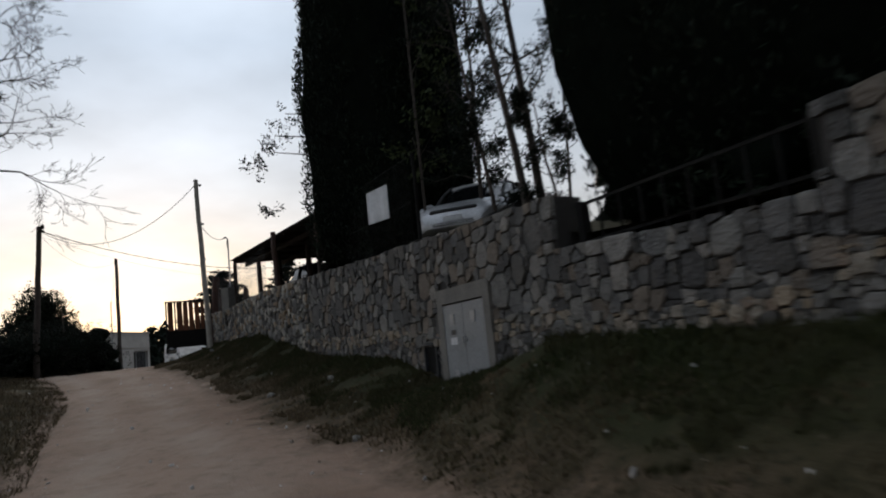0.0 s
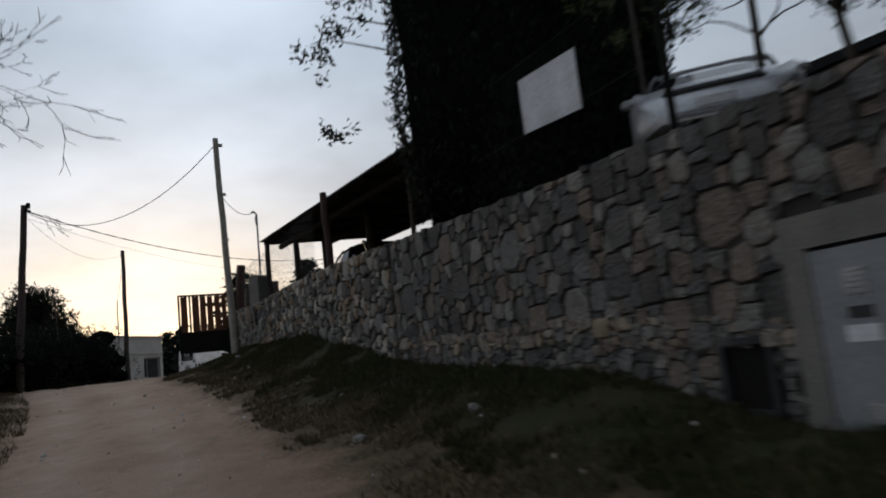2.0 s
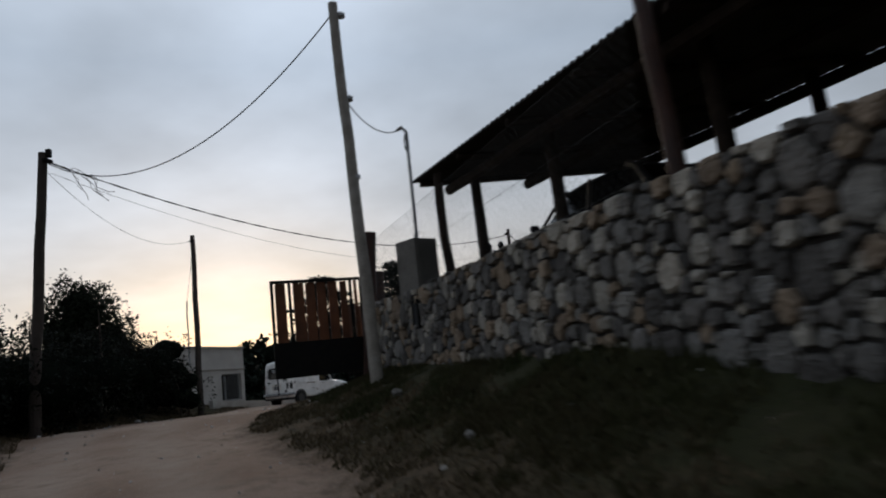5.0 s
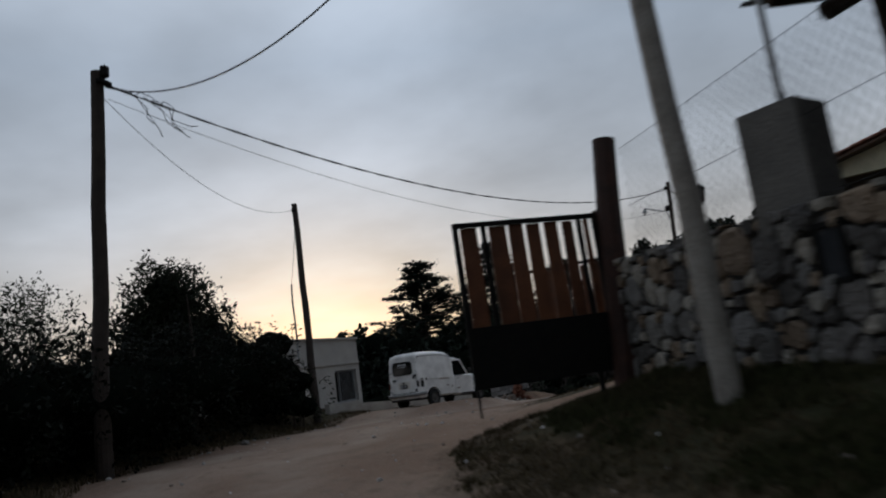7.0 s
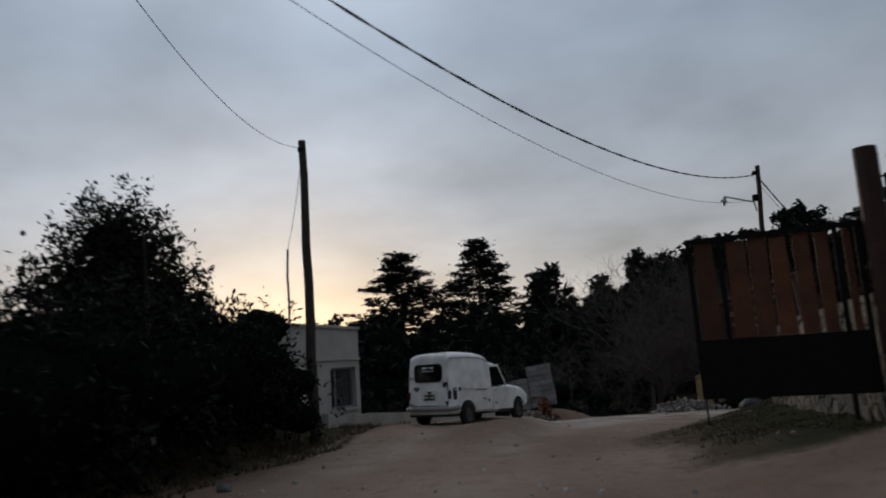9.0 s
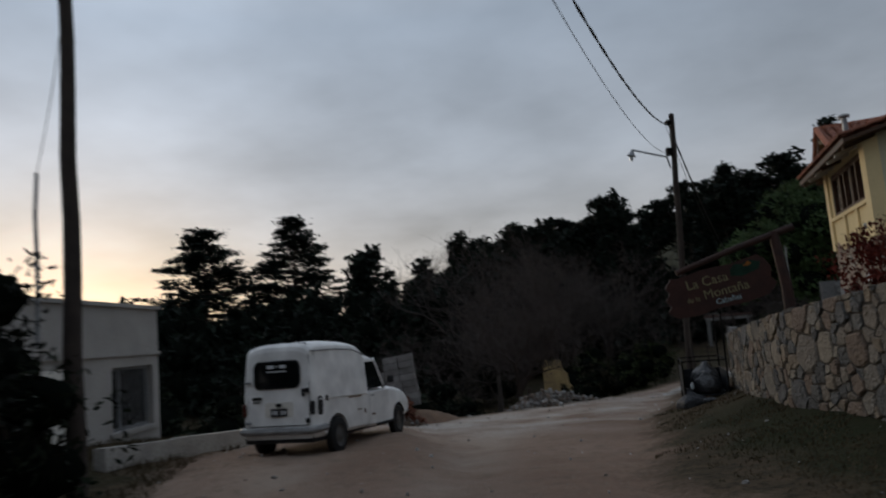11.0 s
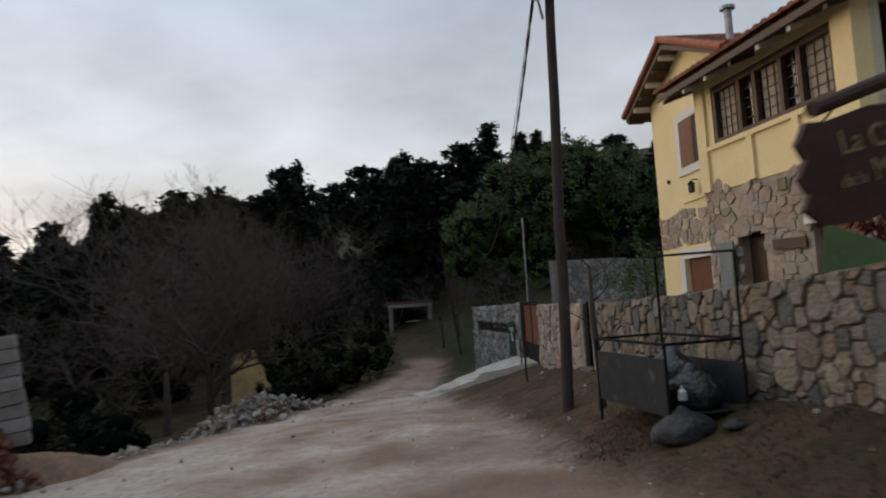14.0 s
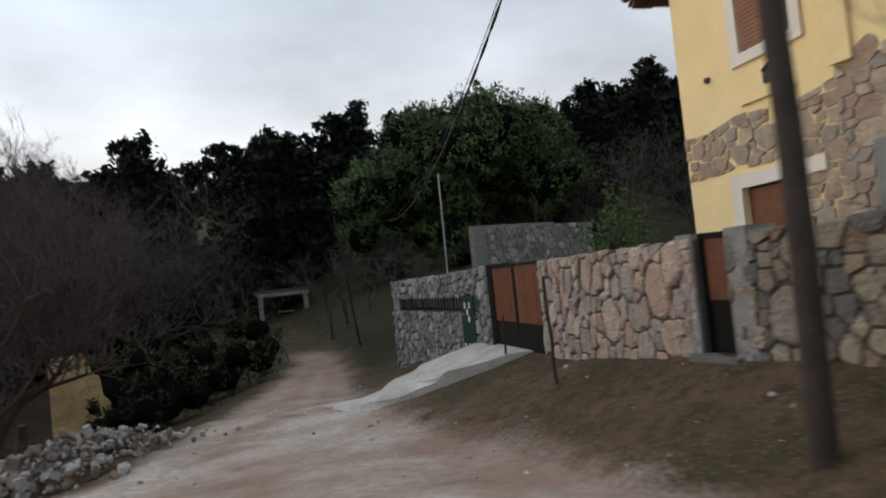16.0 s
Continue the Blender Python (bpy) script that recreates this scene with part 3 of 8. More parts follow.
    L(nz(16.0, 4), s2.inputs[0])
    s2.inputs[1].default_value = 0.8
    L(ad.outputs[0], s2.inputs[2])
    L(mix(rng(s2.outputs[0], 0.55, 1.25), turf, dirt), b.inputs["Base Color"])
    bp = N("ShaderNodeBump")
    bp.inputs["Strength"].default_value, bp.inputs["Distance"].default_value = 0.7, 0.05
    sm = N("ShaderNodeMath")
    sm.operation = "ADD"
    L(nz(7.0), sm.inputs[0])
    L(nz(45.0), sm.inputs[1])
    L(sm.outputs[0], bp.inputs["Height"])
    L(bp.outputs[0], b.inputs["Normal"])
    me.materials.append(m)
    me.polygons.foreach_set("use_smooth", [True] * len(me.polygons))
    return tagged(new("ground", me), "dirt road with worn wheel ruts between grassy verges", "ground", kind="structure")


ground = make_ground()
M["garden"] = mat("garden_soil", (0.075, 0.068, 0.035), other=(0.11, 0.088, 0.055), scale=1.0, bump=0.6, bscale=12, dist=0.05)

# ---- stone walls: a line of (x, y, foot z, top z) ----
WALL_A = [(3.55, 3.2, .9, 2.9), (3.0, 4.42, 1.1, 2.86), (2.74, 4.9, 1.1, 2.84), (2.73, 4.92, 1.1, 2.22), (2.09, 6.24, 1.1, 2.26), (1.27, 7.88, 1.1, 2.36), (1.26, 7.9, 1.0, 2.97),
          (0.52, 9.47, .8, 3.03), (-0.7, 12.0, .9, 3.18), (-1.2, 13.0, 1.0, 3.2), (-3.44, 17.2, 1.3, 3.42), (-5.4, 20.9, 2.0, 3.6), (-8.0, 25.8, 2.2, 3.6), (-8.95, 27.6, 2.2, 3.68), (-9.5, 28.75, 2.2, 3.72)]
WALL_B = [(-9.62, 34.25, 1.8, 3.62), (-9.45, 38.4, 1.7, 3.5), (-9.35, 40.7, 1.6, 3.27), (-8.95, 42.4, 1.6, 3.12), (-8.4, 44.0, 1.5, 2.98), (-7.74, 45.7, 1.4, 2.88), (-6.0, 49.13, 1.3, 2.75), (-5.62, 49.9, 1.3, 2.75)]
WALL_C = [(-5.38, 50.36, 1.2, 2.76), (-4.46, 52.2, 1.1, 2.74), (-3.55, 53.88, 1.0, 2.73)]


class Line:
    """A wall's line: places by the run s along it."""
    def __init__(self, rows):
        self.r = np.array(rows, dtype=float)
        self.s = np.concatenate([[0], np.cumsum(np.hypot(np.diff(self.r[:, 0]), np.diff(self.r[:, 1])))])
        self.length = self.s[-1]

    def val(self, s):
        return [float(np.interp(s, self.s, self.r[:, k])) for k in range(4)]

    def out(self, s):
        e = 0.35
        a, b = self.val(max(0, s - e)), self.val(min(self.length, s + e))
        d = Vector((b[0] - a[0], b[1] - a[1])).normalized()
        return Vector((-d.y, d.x))

    def place(self, s, z, o):
        x, y, _, _ = self.val(s)
        n = self.out(s)
        return Vector((x + n.x * o, y + n.y * o, z))


def wall_core(name, line, thick, material, label, holes=()):
    """The mortared body of a wall, behind its facing stones. holes: (s0, s1, z0) openings down to z0."""
    bm = bmesh.new()
    ss = sorted(set(list(line.s) + list(np.arange(0, line.length, 0.5)) + [line.length]))
    rings = []
    for s in ss:
        _, _, zb, zt = line.val(s)
        zt -= 0.03
        rings.append([bm.verts.new(line.place(s, z, o)) for z, o in ((zb - .4, 0), (zt, 0), (zt + .02, -thick / 2), (zt, -thick), (zb - .4, -thick))])
    for a, b in zip(rings, rings[1:]):
        for k in range(5):
            bm.faces.new((a[k], a[(k + 1) % 5], b[(k + 1) % 5], b[k]))
    bm.faces.new(rings[0])
    bm.faces.new(rings[-1][::-1])
    return solid(name, bm, material, label, "stone wall", kind="structure")


lineA, lineB, lineC = Line(WALL_A), Line(WALL_B), Line(WALL_C)
wall_a = wall_core("wall_1", lineA, 0.42, M["mortar"], "grey rubble stone retaining wall above a grassy bank")
wall_b = wall_core("wall_2", lineB, 0.38, M["mortar_brown"], "rubble stone garden wall of grey and tan stones")
wall_c = wall_core("wall_3", lineC, 0.38, M["mortar_brown"], "tan and pink rubble stone wall beside the gate")


def terrace(name, rows, depth, drop, label, turn=0.0):
    """The raised ground behind a wall."""
    line = Line(rows)
    bm = bmesh.new()
    strips = []
    for s in np.arange(0, line.length + 0.01, 0.8):
        _, _, _, zt = line.val(s)
        n = line.out(s)
        row = []
        for o in (0.2, 0.5, 1.2, 2.5, 4.5, 7, 10, depth):
            p = line.place(s, 0, -o)
            p.z = zt - drop + 0.05 * wobble((p.x, p.y, 7), 0.8) + 0.03 * max(0, o - 2)
            row.append(bm.verts.new(p))
        q = line.place(s, zt - drop - 2.5, -depth)
        row.append(bm.verts.new(q))
        strips.append(row)
    for a, b in zip(strips, strips[1:]):
        for k in range(len(a) - 1):
            bm.faces.new((a[k], a[k + 1], b[k + 1], b[k]))
    return solid(name, bm, M["garden"], label, "garden ground", kind="structure", smooth=True)


terrace("garden_ground", [(3.55, 3.2, 0, 2.45), (2.7, 4.9, 0, 2.42), (1.27, 7.88, 0, 2.6), (0.6, 9.3, 0, 3.1), (-1.2, 13, 0, 3.25), (-3.44, 17.2, 0, 3.5), (-5.4, 20.9, 0, 3.5), (-8.0, 25.8, 0, 3.45), (-9.5, 28.75, 0, 3.45)], 16, 0.1, "garden soil and thin turf of the raised plot")
terrace("yard_ground", [(-9.3, 28.95, 0, 2.32), (-9.4, 34.25, 0, 2.3)], 12, 0.04, "bare driveway earth between the gateposts")
terrace("yard_ground", [(-9.62, 34.25, 0, 3.3), (-9.35, 40.7, 0, 2.95), (-8.4, 44, 0, 2.75), (-6.0, 49.13, 0, 2.6), (-3.6, 53.9, 0, 2.45), (-1.6, 57.3, 0, 1.6), (0.6, 62.7, 0, 1.5)], 14, 0.1, "yard earth behind the garden wall")


# ---- plants ----
def quads(P, U, V):
    """A mesh's arrays of one diamond leaf at each place P, with half axes U and V."""
    n = len(P)
    co = np.stack([P - U, P - V * 0.9 + U * 0.15, P + U, P + V * 0.9 + U * 0.15], 1).reshape(-1, 3)
    return co, np.arange(4 * n).reshape(n, 4)


def unit(a):
    return a / np.maximum(np.linalg.norm(a, axis=1, keepdims=True), 1e-6)


def sprays(P, size, rng, up=0.0, flat=0.0, out=None, aspect=0.45):
    """Randomly turned leaf sprays. up draws them upright, flat lays them level, out draws them outwards."""
    n = len(P)
    d = rng.normal(size=(n, 3))
    d[:, 2] = d[:, 2] * (1 - flat) + up
    if out is not None:
        d += out
    d = unit(d)
    s = rng.normal(size=(n, 3))
    s[:, 2] *= 1 - flat * 0.9
    v = unit(np.cross(d, s)) if flat == 0 else unit(s - d * np.sum(s * d, 1, keepdims=True))
    sz = size * (0.6 + 0.8 * rng.random((n, 1)))
    return quads(P, d * sz, v * sz * aspect)


def join_arrays(items):
    vs, fs, k = [], [], 0
    for v, f in items:
        vs.append(v)
        fs.append(f + k)
        k += len(v)
    return np.concatenate(vs), np.concatenate(fs)


def lathe(profile, n, rough, seed):
    """A closed lumpy column from (z, r) rows, as arrays of quads."""
    vs, fs = [], []
    for z, r in profile:
        for k in range(n):
            a = 2 * math.pi * k / n
            rr = r * (1 + rough * noise.noise(Vector((math.cos(a) * 1.5 + seed, math.sin(a) * 1.5, z * 0.6))))
            vs.append((rr * math.cos(a), rr * math.sin(a), z))
    for i in range(len(profile) - 1):
        for k in range(n):
            fs.append((i * n + k, i * n + (k + 1) % n, (i + 1) * n + (k + 1) % n, (i + 1) * n + k))
    return np.array(vs), np.array(fs)


def trunk_bm(h, r, lean=(0, 0), seed=0, bend=0.15):
    rng = random.Random(seed)
    pts, rad = [], []
    for i in range(7):
        f = i / 6
        pts.append((lean[0] * f + bend * (rng.random() - .5) * f, lean[1] * f + bend * (rng.random() - .5) * f, h * f - 0.25 * (i == 0)))
        rad.append(r * (1.25 if i == 0 else 1 - 0.75 * f))
    return tube_bm(pts, rad, 9)


def cypress(m, h, r, base, seed, label, sp=9000, size=0.16):
    """A dense column of dark foliage from base up."""
    t = thing("cypress_tree", m, label, "tree")
    part("trunk", trunk_bm(h * 0.5, 0.28, seed=seed), M["bark"], t)
    rng = np.random.default_rng(seed)
    prof = lambda f: r * (np.clip(f / 0.18, 0.0, 1) ** 0.6 * 0.30 + 0.70) * np.clip(1.04 - f, 0, 1) ** 0.42 * 1.05
    f = rng.random(sp)
    a = rng.random(sp) * 2 * np.pi
    lump = np.array([noise.noise(Vector((math.cos(b) * 2 + seed, math.sin(b) * 2, g * h * 0.55))) for b, g in zip(a, f)])
    lump2 = np.array([noise.noise(Vector((math.cos(b) * 5 + seed, math.sin(b) * 5, g * h * 1.6))) for b, g in zip(a, f)])
    R = prof(f) * (1 + 0.16 * lump + 0.07 * lump2) * (0.93 + 0.08 * rng.random(sp) ** 2)
    P = np.stack([R * np.cos(a), R * np.sin(a), base + f * (h - base)], 1)
    o = np.stack([np.cos(a), np.sin(a), np.zeros(sp)], 1) * 0.7
    part("crown", mesh_np("crown", *sprays(P, size, rng, up=1.6, out=o, aspect=0.28)), M["cypress"], t)
    # opaque core in the crown, coloured as its inner shade
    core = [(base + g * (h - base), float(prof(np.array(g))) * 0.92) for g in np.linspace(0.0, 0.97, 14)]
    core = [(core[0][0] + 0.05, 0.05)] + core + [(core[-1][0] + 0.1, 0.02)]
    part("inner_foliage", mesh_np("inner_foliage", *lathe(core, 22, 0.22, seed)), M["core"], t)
    return t


def conifer_meshes(h, spread, seed, layers, tilt, clump, per, bare=0.25, irregular=0.3, size=0.3, flat=0.6, power=0.8, thick=0.5):
    """Trunk, boughs and needles of a tiered conifer."""
    rng = np.random.default_rng(seed)
    bm = trunk_bm(h * 0.97, h * 0.018 + 0.06, seed=seed, bend=h * 0.02)
    P = []
    for i in range(layers):
        f = bare + (1 - bare) * (i + rng.random() * 0.8) / layers
        z = h * f
        L = spread * max(0.05, (1 - f) / (1 - bare)) ** power * (1 - irregular + 2 * irregular * rng.random()) + 0.15
        a = rng.random() * 2 * np.pi
        rise = tilt * (0.5 + rng.random())
        d = np.array([math.cos(a), math.sin(a), rise])
        end = np.array([0, 0, z]) + d * L
        if L > 0.5:
            add_tube(bm, [(0, 0, z), tuple((np.array([0, 0, z]) + end) / 2 + np.array([0, 0, -0.05 * L])), tuple(end)], [0.02 * L + 0.015, 0.012 * L + 0.01, 0.006], 4, False)
        n = int(per * (0.3 + L / spread))
        t = 0.25 + 0.75 * rng.random(n) ** 0.7
        q = np.array([0, 0, z]) + d * L * t[:, None]
        wid = clump * (0.35 + 0.65 * np.sin(np.pi * np.clip(t, 0.1, 0.95)))
        q = q + rng.normal(size=(n, 3)) * wid[:, None] * np.array([1, 1, thick])
        P.append(q)
    P = np.concatenate(P)
    tip = np.array([[0, 0, h * (0.9 + 0.1 * k / 20)] for k in range(20)]) + rng.normal(size=(20, 3)) * 0.12
    P = np.concatenate([P, tip])
    return bm, sprays(P, size, rng, flat=flat, up=0.1)


def conifer(name, m, label, mt, group="", **kw):
    t = thing(name, m, label, "tree", group)
    bm, leaf = conifer_meshes(**kw)
    part("trunk", bm, M["bark"], t)
    part("crown", mesh_np("crown", *leaf), mt, t)
    return t


def leafy_points(blobs, per, rng):
    """Leaves in small clumps on and under the skin of overlapping blobs (x, y, z, r)."""
    P, O = [], []
    for x, y, z, r in blobs:
        n = max(6, int(per * r * r / 16))
        d = unit(rng.normal(size=(n, 3)))
        rr = r * (0.50 + 0.62 * rng.random((n, 1)) ** 0.8)
        rr *= 1 + 0.35 * np.array([[noise.noise(Vector(v) * 1.9 + Vector((x, y, z)))] for v in d])
        c = np.array([x, y, z]) + d * rr * np.array([1, 1, 0.85])
        c, d = np.repeat(c, 16, 0), np.repeat(d, 16, 0)
        P.append(c + rng.normal(size=c.shape) * (0.055 + 0.05 * r))
        O.append(d * 0.8)
    return np.concatenate(P), np.concatenate(O)


def blob_core(blobs, k=0.60, seed=0):
    items = []
    for x, y, z, r in blobs:
        v, f = lathe([(-r * k * .84, 0.02), (-r * k * .6, r * k * .7), (0, r * k), (r * k * .55, r * k * .72), (r * k * .82, 0.02)], 12, 0.75, seed + x)
        items.append((v + np.array([x, y, z]), f))
    return join_arrays(items)


def bush(name, m, blobs, mt, label, category, seed, per=160, size=0.11, stems=4, core=True, group="", stem=1.0, heart=0.60, root=None):
    t = thing(name, m, label, category, group)
    rng = np.random.default_rng(seed)
    P, O = leafy_points(blobs, per, rng)
    part("foliage", mesh_np("foliage", *sprays(P, size, rng, out=O)), mt, t)
    # blobs under the leaves, coloured near-black as the bush's inner shade
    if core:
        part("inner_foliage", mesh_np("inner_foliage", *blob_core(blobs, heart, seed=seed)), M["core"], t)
    bm = bmesh.new()
    rn = random.Random(seed)
    for k in range(stems):
        x, y, z, r = blobs[rn.randrange(len(blobs))]
        cx = sum(b[0] for b in blobs) / len(blobs)
        cy = sum(b[1] for b in blobs) / len(blobs)
        x0, y0 = (cx + (x - cx) * 0.3, cy + (y - cy) * 0.3) if stems < 8 else (x, y)
        thick_ = (0.016 * z + .012) * stem
        if root:
            add_tube(bm, [(root[0], root[1], -0.3), (root[0], root[1], z * 0.8), ((x + root[0]) / 2, (y + root[1]) / 2, z * 1.02), (x, y, z)], [thick_ * 2, thick_ * 1.6, thick_, thick_ * .5], 5)
            continue
        add_tube(bm, [(x0, y0, -0.3), ((x + x0) / 2 + .1, (y + y0) / 2, z * 0.5), (x, y, z)], [thick_, thick_ * .7, thick_ * .3], 5)
    part("trunk", bm, M["bark"], t)
    return t


def branch_arrays(h, r, seed, depth=5, spread=0.75, forks=3, up=0.25, shrink=0.72, twigs=True, start=None, way=None, fine=0.0055):
    """A leafless crown: three-sided limbs that fork down to twigs."""
    rng = random.Random(seed)
    segs = []

    def grow(p, d, length, rad, level):
        n = 3 if level > 1 else 2
        for _ in range(n):
            d = (d + Vector((rng.gauss(0, .2), rng.gauss(0, .2), rng.gauss(0.02, .14)))).normalized()
            q = p + d * (length / n)
            segs.append((p, q, rad, rad * 0.86))
            p, rad = q, rad * 0.86
            if level > 0 and _ < n - 1 and level < depth and rng.random() < 0.75:
                side = Vector((rng.gauss(0, 1), rng.gauss(0, 1), rng.gauss(0, .6))).normalized()
                grow(p, (d * 0.6 + side * spread + Vector((0, 0, up))).normalized(), length * shrink * 0.8, rad * 0.55, level - 1)
        if level > 0:
            for k in range(forks):
                side = Vector((rng.gauss(0, 1), rng.gauss(0, 1), rng.gauss(0, .6))).normalized()
                grow(p, (d * 0.8 + side * spread + Vector((0, 0, up))).normalized(), length * shrink * (0.75 + 0.5 * rng.random()), max(rad * 0.68, fine), level - 1)

    grow(Vector(start or (0, 0, -0.2)), Vector(way or (0.05, 0.02, 1)).normalized(), h * 0.33, r, depth)
    n = len(segs)
    A = np.array([s[0] for s in segs])
    B = np.array([s[1] for s in segs])
    ra = np.array([s[2] for s in segs])[:, None]
    rb = np.array([s[3] for s in segs])[:, None]
    d = unit(B - A)
    x = unit(np.cross(d, np.array([0.31, 0.77, 0.55])))
    y = np.cross(d, x)
    ring = []
    for base, rr in ((A, ra), (B, rb)):
        for k in range(3):
            ang = 2 * math.pi * k / 3
            ring.append(base + (x * math.cos(ang) + y * math.sin(ang)) * rr)
    co = np.stack(ring, 1).reshape(-1, 3)
    i = np.arange(n)[:, None] * 6
    f = np.concatenate([i + np.array([[k, (k + 1) % 3, 3 + (k + 1) % 3, 3 + k]]) for k in range(3)])
    return co, f


def bare_tree(name, m, label, mt, seed, h, r, group="", **kw):
    t = thing(name, m, label, "tree", group)
    part("trunk", trunk_bm(h * 0.28, r * 1.1, seed=seed, bend=0.1), M["bark"], t)
    part("crown", mesh_np("crown", *branch_arrays(h, r, seed, **kw)), mt, t)
    return t


def at(x, y, dz=0.0, rz=0.0):
    return pose(x, y, land(x, y) + dz, 0, 0, rz)


# great cypresses behind the retaining wall
cypress(pose(-1.0, 15.95, 3.3), 15.5, 2.1, 0.1, 11, "towering dark cypress with dense black-green foliage on the terrace", sp=44000, size=0.06)
cypress(pose(5.0, 9.0, 2.4), 14.5, 3.3, 0.3, 13, "broad black-green cypress overhanging the iron fence", sp=44000, size=0.06)
cypress(pose(9.6, 9.0, 2.8), 13.0, 2.9, 0.8, 14, "broad dark cypress at the back of the plot", sp=22000, size=0.10)
cypress(pose(9.5, 14.5, 3.2), 12.0, 2.8, 0.5, 15, "dark cypress deep in the garden", sp=16000, size=0.10)
# leafy scrub tree hanging over the wall between the cypresses, and sparse shrubs by the silver car
bush("shrub_tree", pose(-2.6, 16.5, 3.4), [(-1.35, -1.3, 2.35, .28), (-1.15, -1.0, 2.75, .3), (-.95, -.7, 3.2, .36), (-.75, -.4, 3.8, .4), (-1.2, -.7, 1.5, .2)], M["cypress"], "dark leafy sapling with drooping sprays beside the cypress", "tree", 21, per=620, size=0.05, stems=6, core=False, stem=0.3, root=(.5, .5))
def slim_tree(m, h, r, lean, seed, first, tufts, label):
    """A slim leaning trunk with short side limbs and tufts of small leaves at their ends."""
    t = thing("sparse_tree", m, label, "tree", "thin trees above the wall")
    rng = np.random.default_rng(seed)
    cos, fas, tip, n = [], [], [], 0
    for i in range(int(h * 3.2)):
        f = first + (0.98 - first) * rng.random()
        a = rng.random() * 2 * np.pi
        co, fa = branch_arrays(1.5 * (1.15 - .6 * f) * (h / 7) ** .4, r * .34, seed * 50 + i, depth=2, spread=0.7, forks=2, up=0.15, start=(lean * h * f, .03 * h * f, h * f), way=(math.cos(a), math.sin(a), .55))
        cos.append(co)
        fas.append(np.asarray(fa) + n)
        n += len(co)
        tip.append(co[len(co) // 4:])
    bm = trunk_bm(h, r, (lean * h, 0.03 * h), seed, 0.1)
    me = bpy.data.meshes.new("trunk")
    bm.to_mesh(me)
    base = [tuple(v.co) for v in me.vertices]
    sides = [tuple(p.vertices) for p in me.polygons]
    me.clear_geometry()
    me.from_pydata(base + np.concatenate(cos).tolist(), [], sides + (np.concatenate(fas) + len(base)).tolist())
    part("trunk", me, M["bark"], t)
    T = np.concatenate(tip)
    C = T[rng.integers(0, len(T), tufts)]
    P = np.repeat(C, 26, 0) + rng.normal(size=(tufts * 26, 3)) * np.array([0.075, 0.075, 0.055])
    part("foliage", mesh_np("foliage", *sprays(P, 0.03, rng)), M["cypress"], t)


for x, y, h, r, lean, s, first, tufts in ((1.36, 10.3, 7.6, .062, -.10, 31, .28, 150), (1.62, 10.7, 7.8, .07, -.05, 32, .25, 150), (1.0, 11.4, 6.2, .04, -.12, 33, .2, 170), (0.75, 12.6, 6.6, .045, .03, 34, .2, 170), (2.3, 12.4, 5.2, .035, .06, 37, .2, 120)):
    slim_tree(pose(x, y, 2.9), h, r, lean, s, first, tufts, "slim leaning garden tree with airy tufts of dark leaves")
for x, y, h, s in ((1.5, 11.2, 2.6, 35), (1.75, 10.0, 2.2, 36), (0.9, 10.6, 2.3, 38)):
    slim_tree(pose(x, y, 2.8), h, .03, -.1, s, .1, 110, "low twiggy shrub with small dark leaves")

bush("broadleaf_tree", pose(-0.25, 12.95, 3.05), [(.25, .2, 1.9, .4), (.75, .3, 2.4, .5), (.2, .3, 2.9, .5), (.9, .4, 3.4, .55), (.35, .2, 3.9, .55), (.95, .5, 4.4, .5), (.5, .3, 5.0, .6), (1.0, .6, 5.6, .55), (.4, .5, 6.2, .5), (-.2, .4, 2.3, .35)], M["garden_leaf"], "loose dark green garden tree before the cypress", "tree", 23, per=760, size=0.055, stems=9, core=False, stem=.13, root=(0, 0))
bare_tree("bare_shrub", pose(2.9, 11.6, 2.9), "leafless grey-brown shrub behind the railing", M["twig"], 24, 2.6, .05, depth=4, spread=.7, forks=4, up=.3)
# made-up shrubs that keep the bright sky from showing under the carport roof
bush("bush", pose(-1.6, 30.6, 3.2), [(0, 0, 1.0, 1.1), (-1.0, .2, .9, .9), (.9, -.3, 1.0, 1.0), (.1, .2, 1.9, .8), (-.7, .1, 1.6, .7), (1.6, -.6, 1.3, .9), (2.4, -1.0, 1.2, 1.0), (2.2, -.9, 2.0, .8), (3.0, -2.2, 1.3, 1.1), (3.3, -3.6, 1.2, 1.1), (3.0, -2.8, 2.2, .9), (3.6, -5.0, 1.3, 1.1), (3.7, -4.6, 2.2, .9), (3.9, -6.4, 1.3, 1.1), (4.0, -6.2, 2.2, .9)], M["hedge_shaded"], "added dark shrubs closing the sky gap behind the carport", "bush", 143, per=300, size=0.09)
bush("bush", pose(3.4, 9.6, 2.6), [(0, 0, .6, .8), (-.7, .5, .5, .6), (.8, -.4, .7, .8), (.3, .9, .5, .7), (-.3, -.8, .5, .6)], M["cypress"], "dark low evergreen bush under the broad cypress", "bush", 142, per=420, size=0.06)
# leafless tree reaching in over the road on the left
def roadside_tree(m, h, limbs, label):
    """A leafless tree whose limbs (height, way, reach, seed) reach out and droop into fine twigs."""
    t = thing("bare_tree", m, label, "tree")
    part("trunk", trunk_bm(h, .15, (.25, .1), 41, .3), M["bark"], t)
    items = [branch_arrays(reach * 1.15, .03, seed, depth=5, spread=.45, forks=2, up=.03, shrink=.68, start=(.25 * z / h, .1 * z / h, z), way=way, fine=.005) for z, way, reach, seed in limbs]
    part("crown", mesh_np("crown", *join_arrays(items)), M["twig"], t)


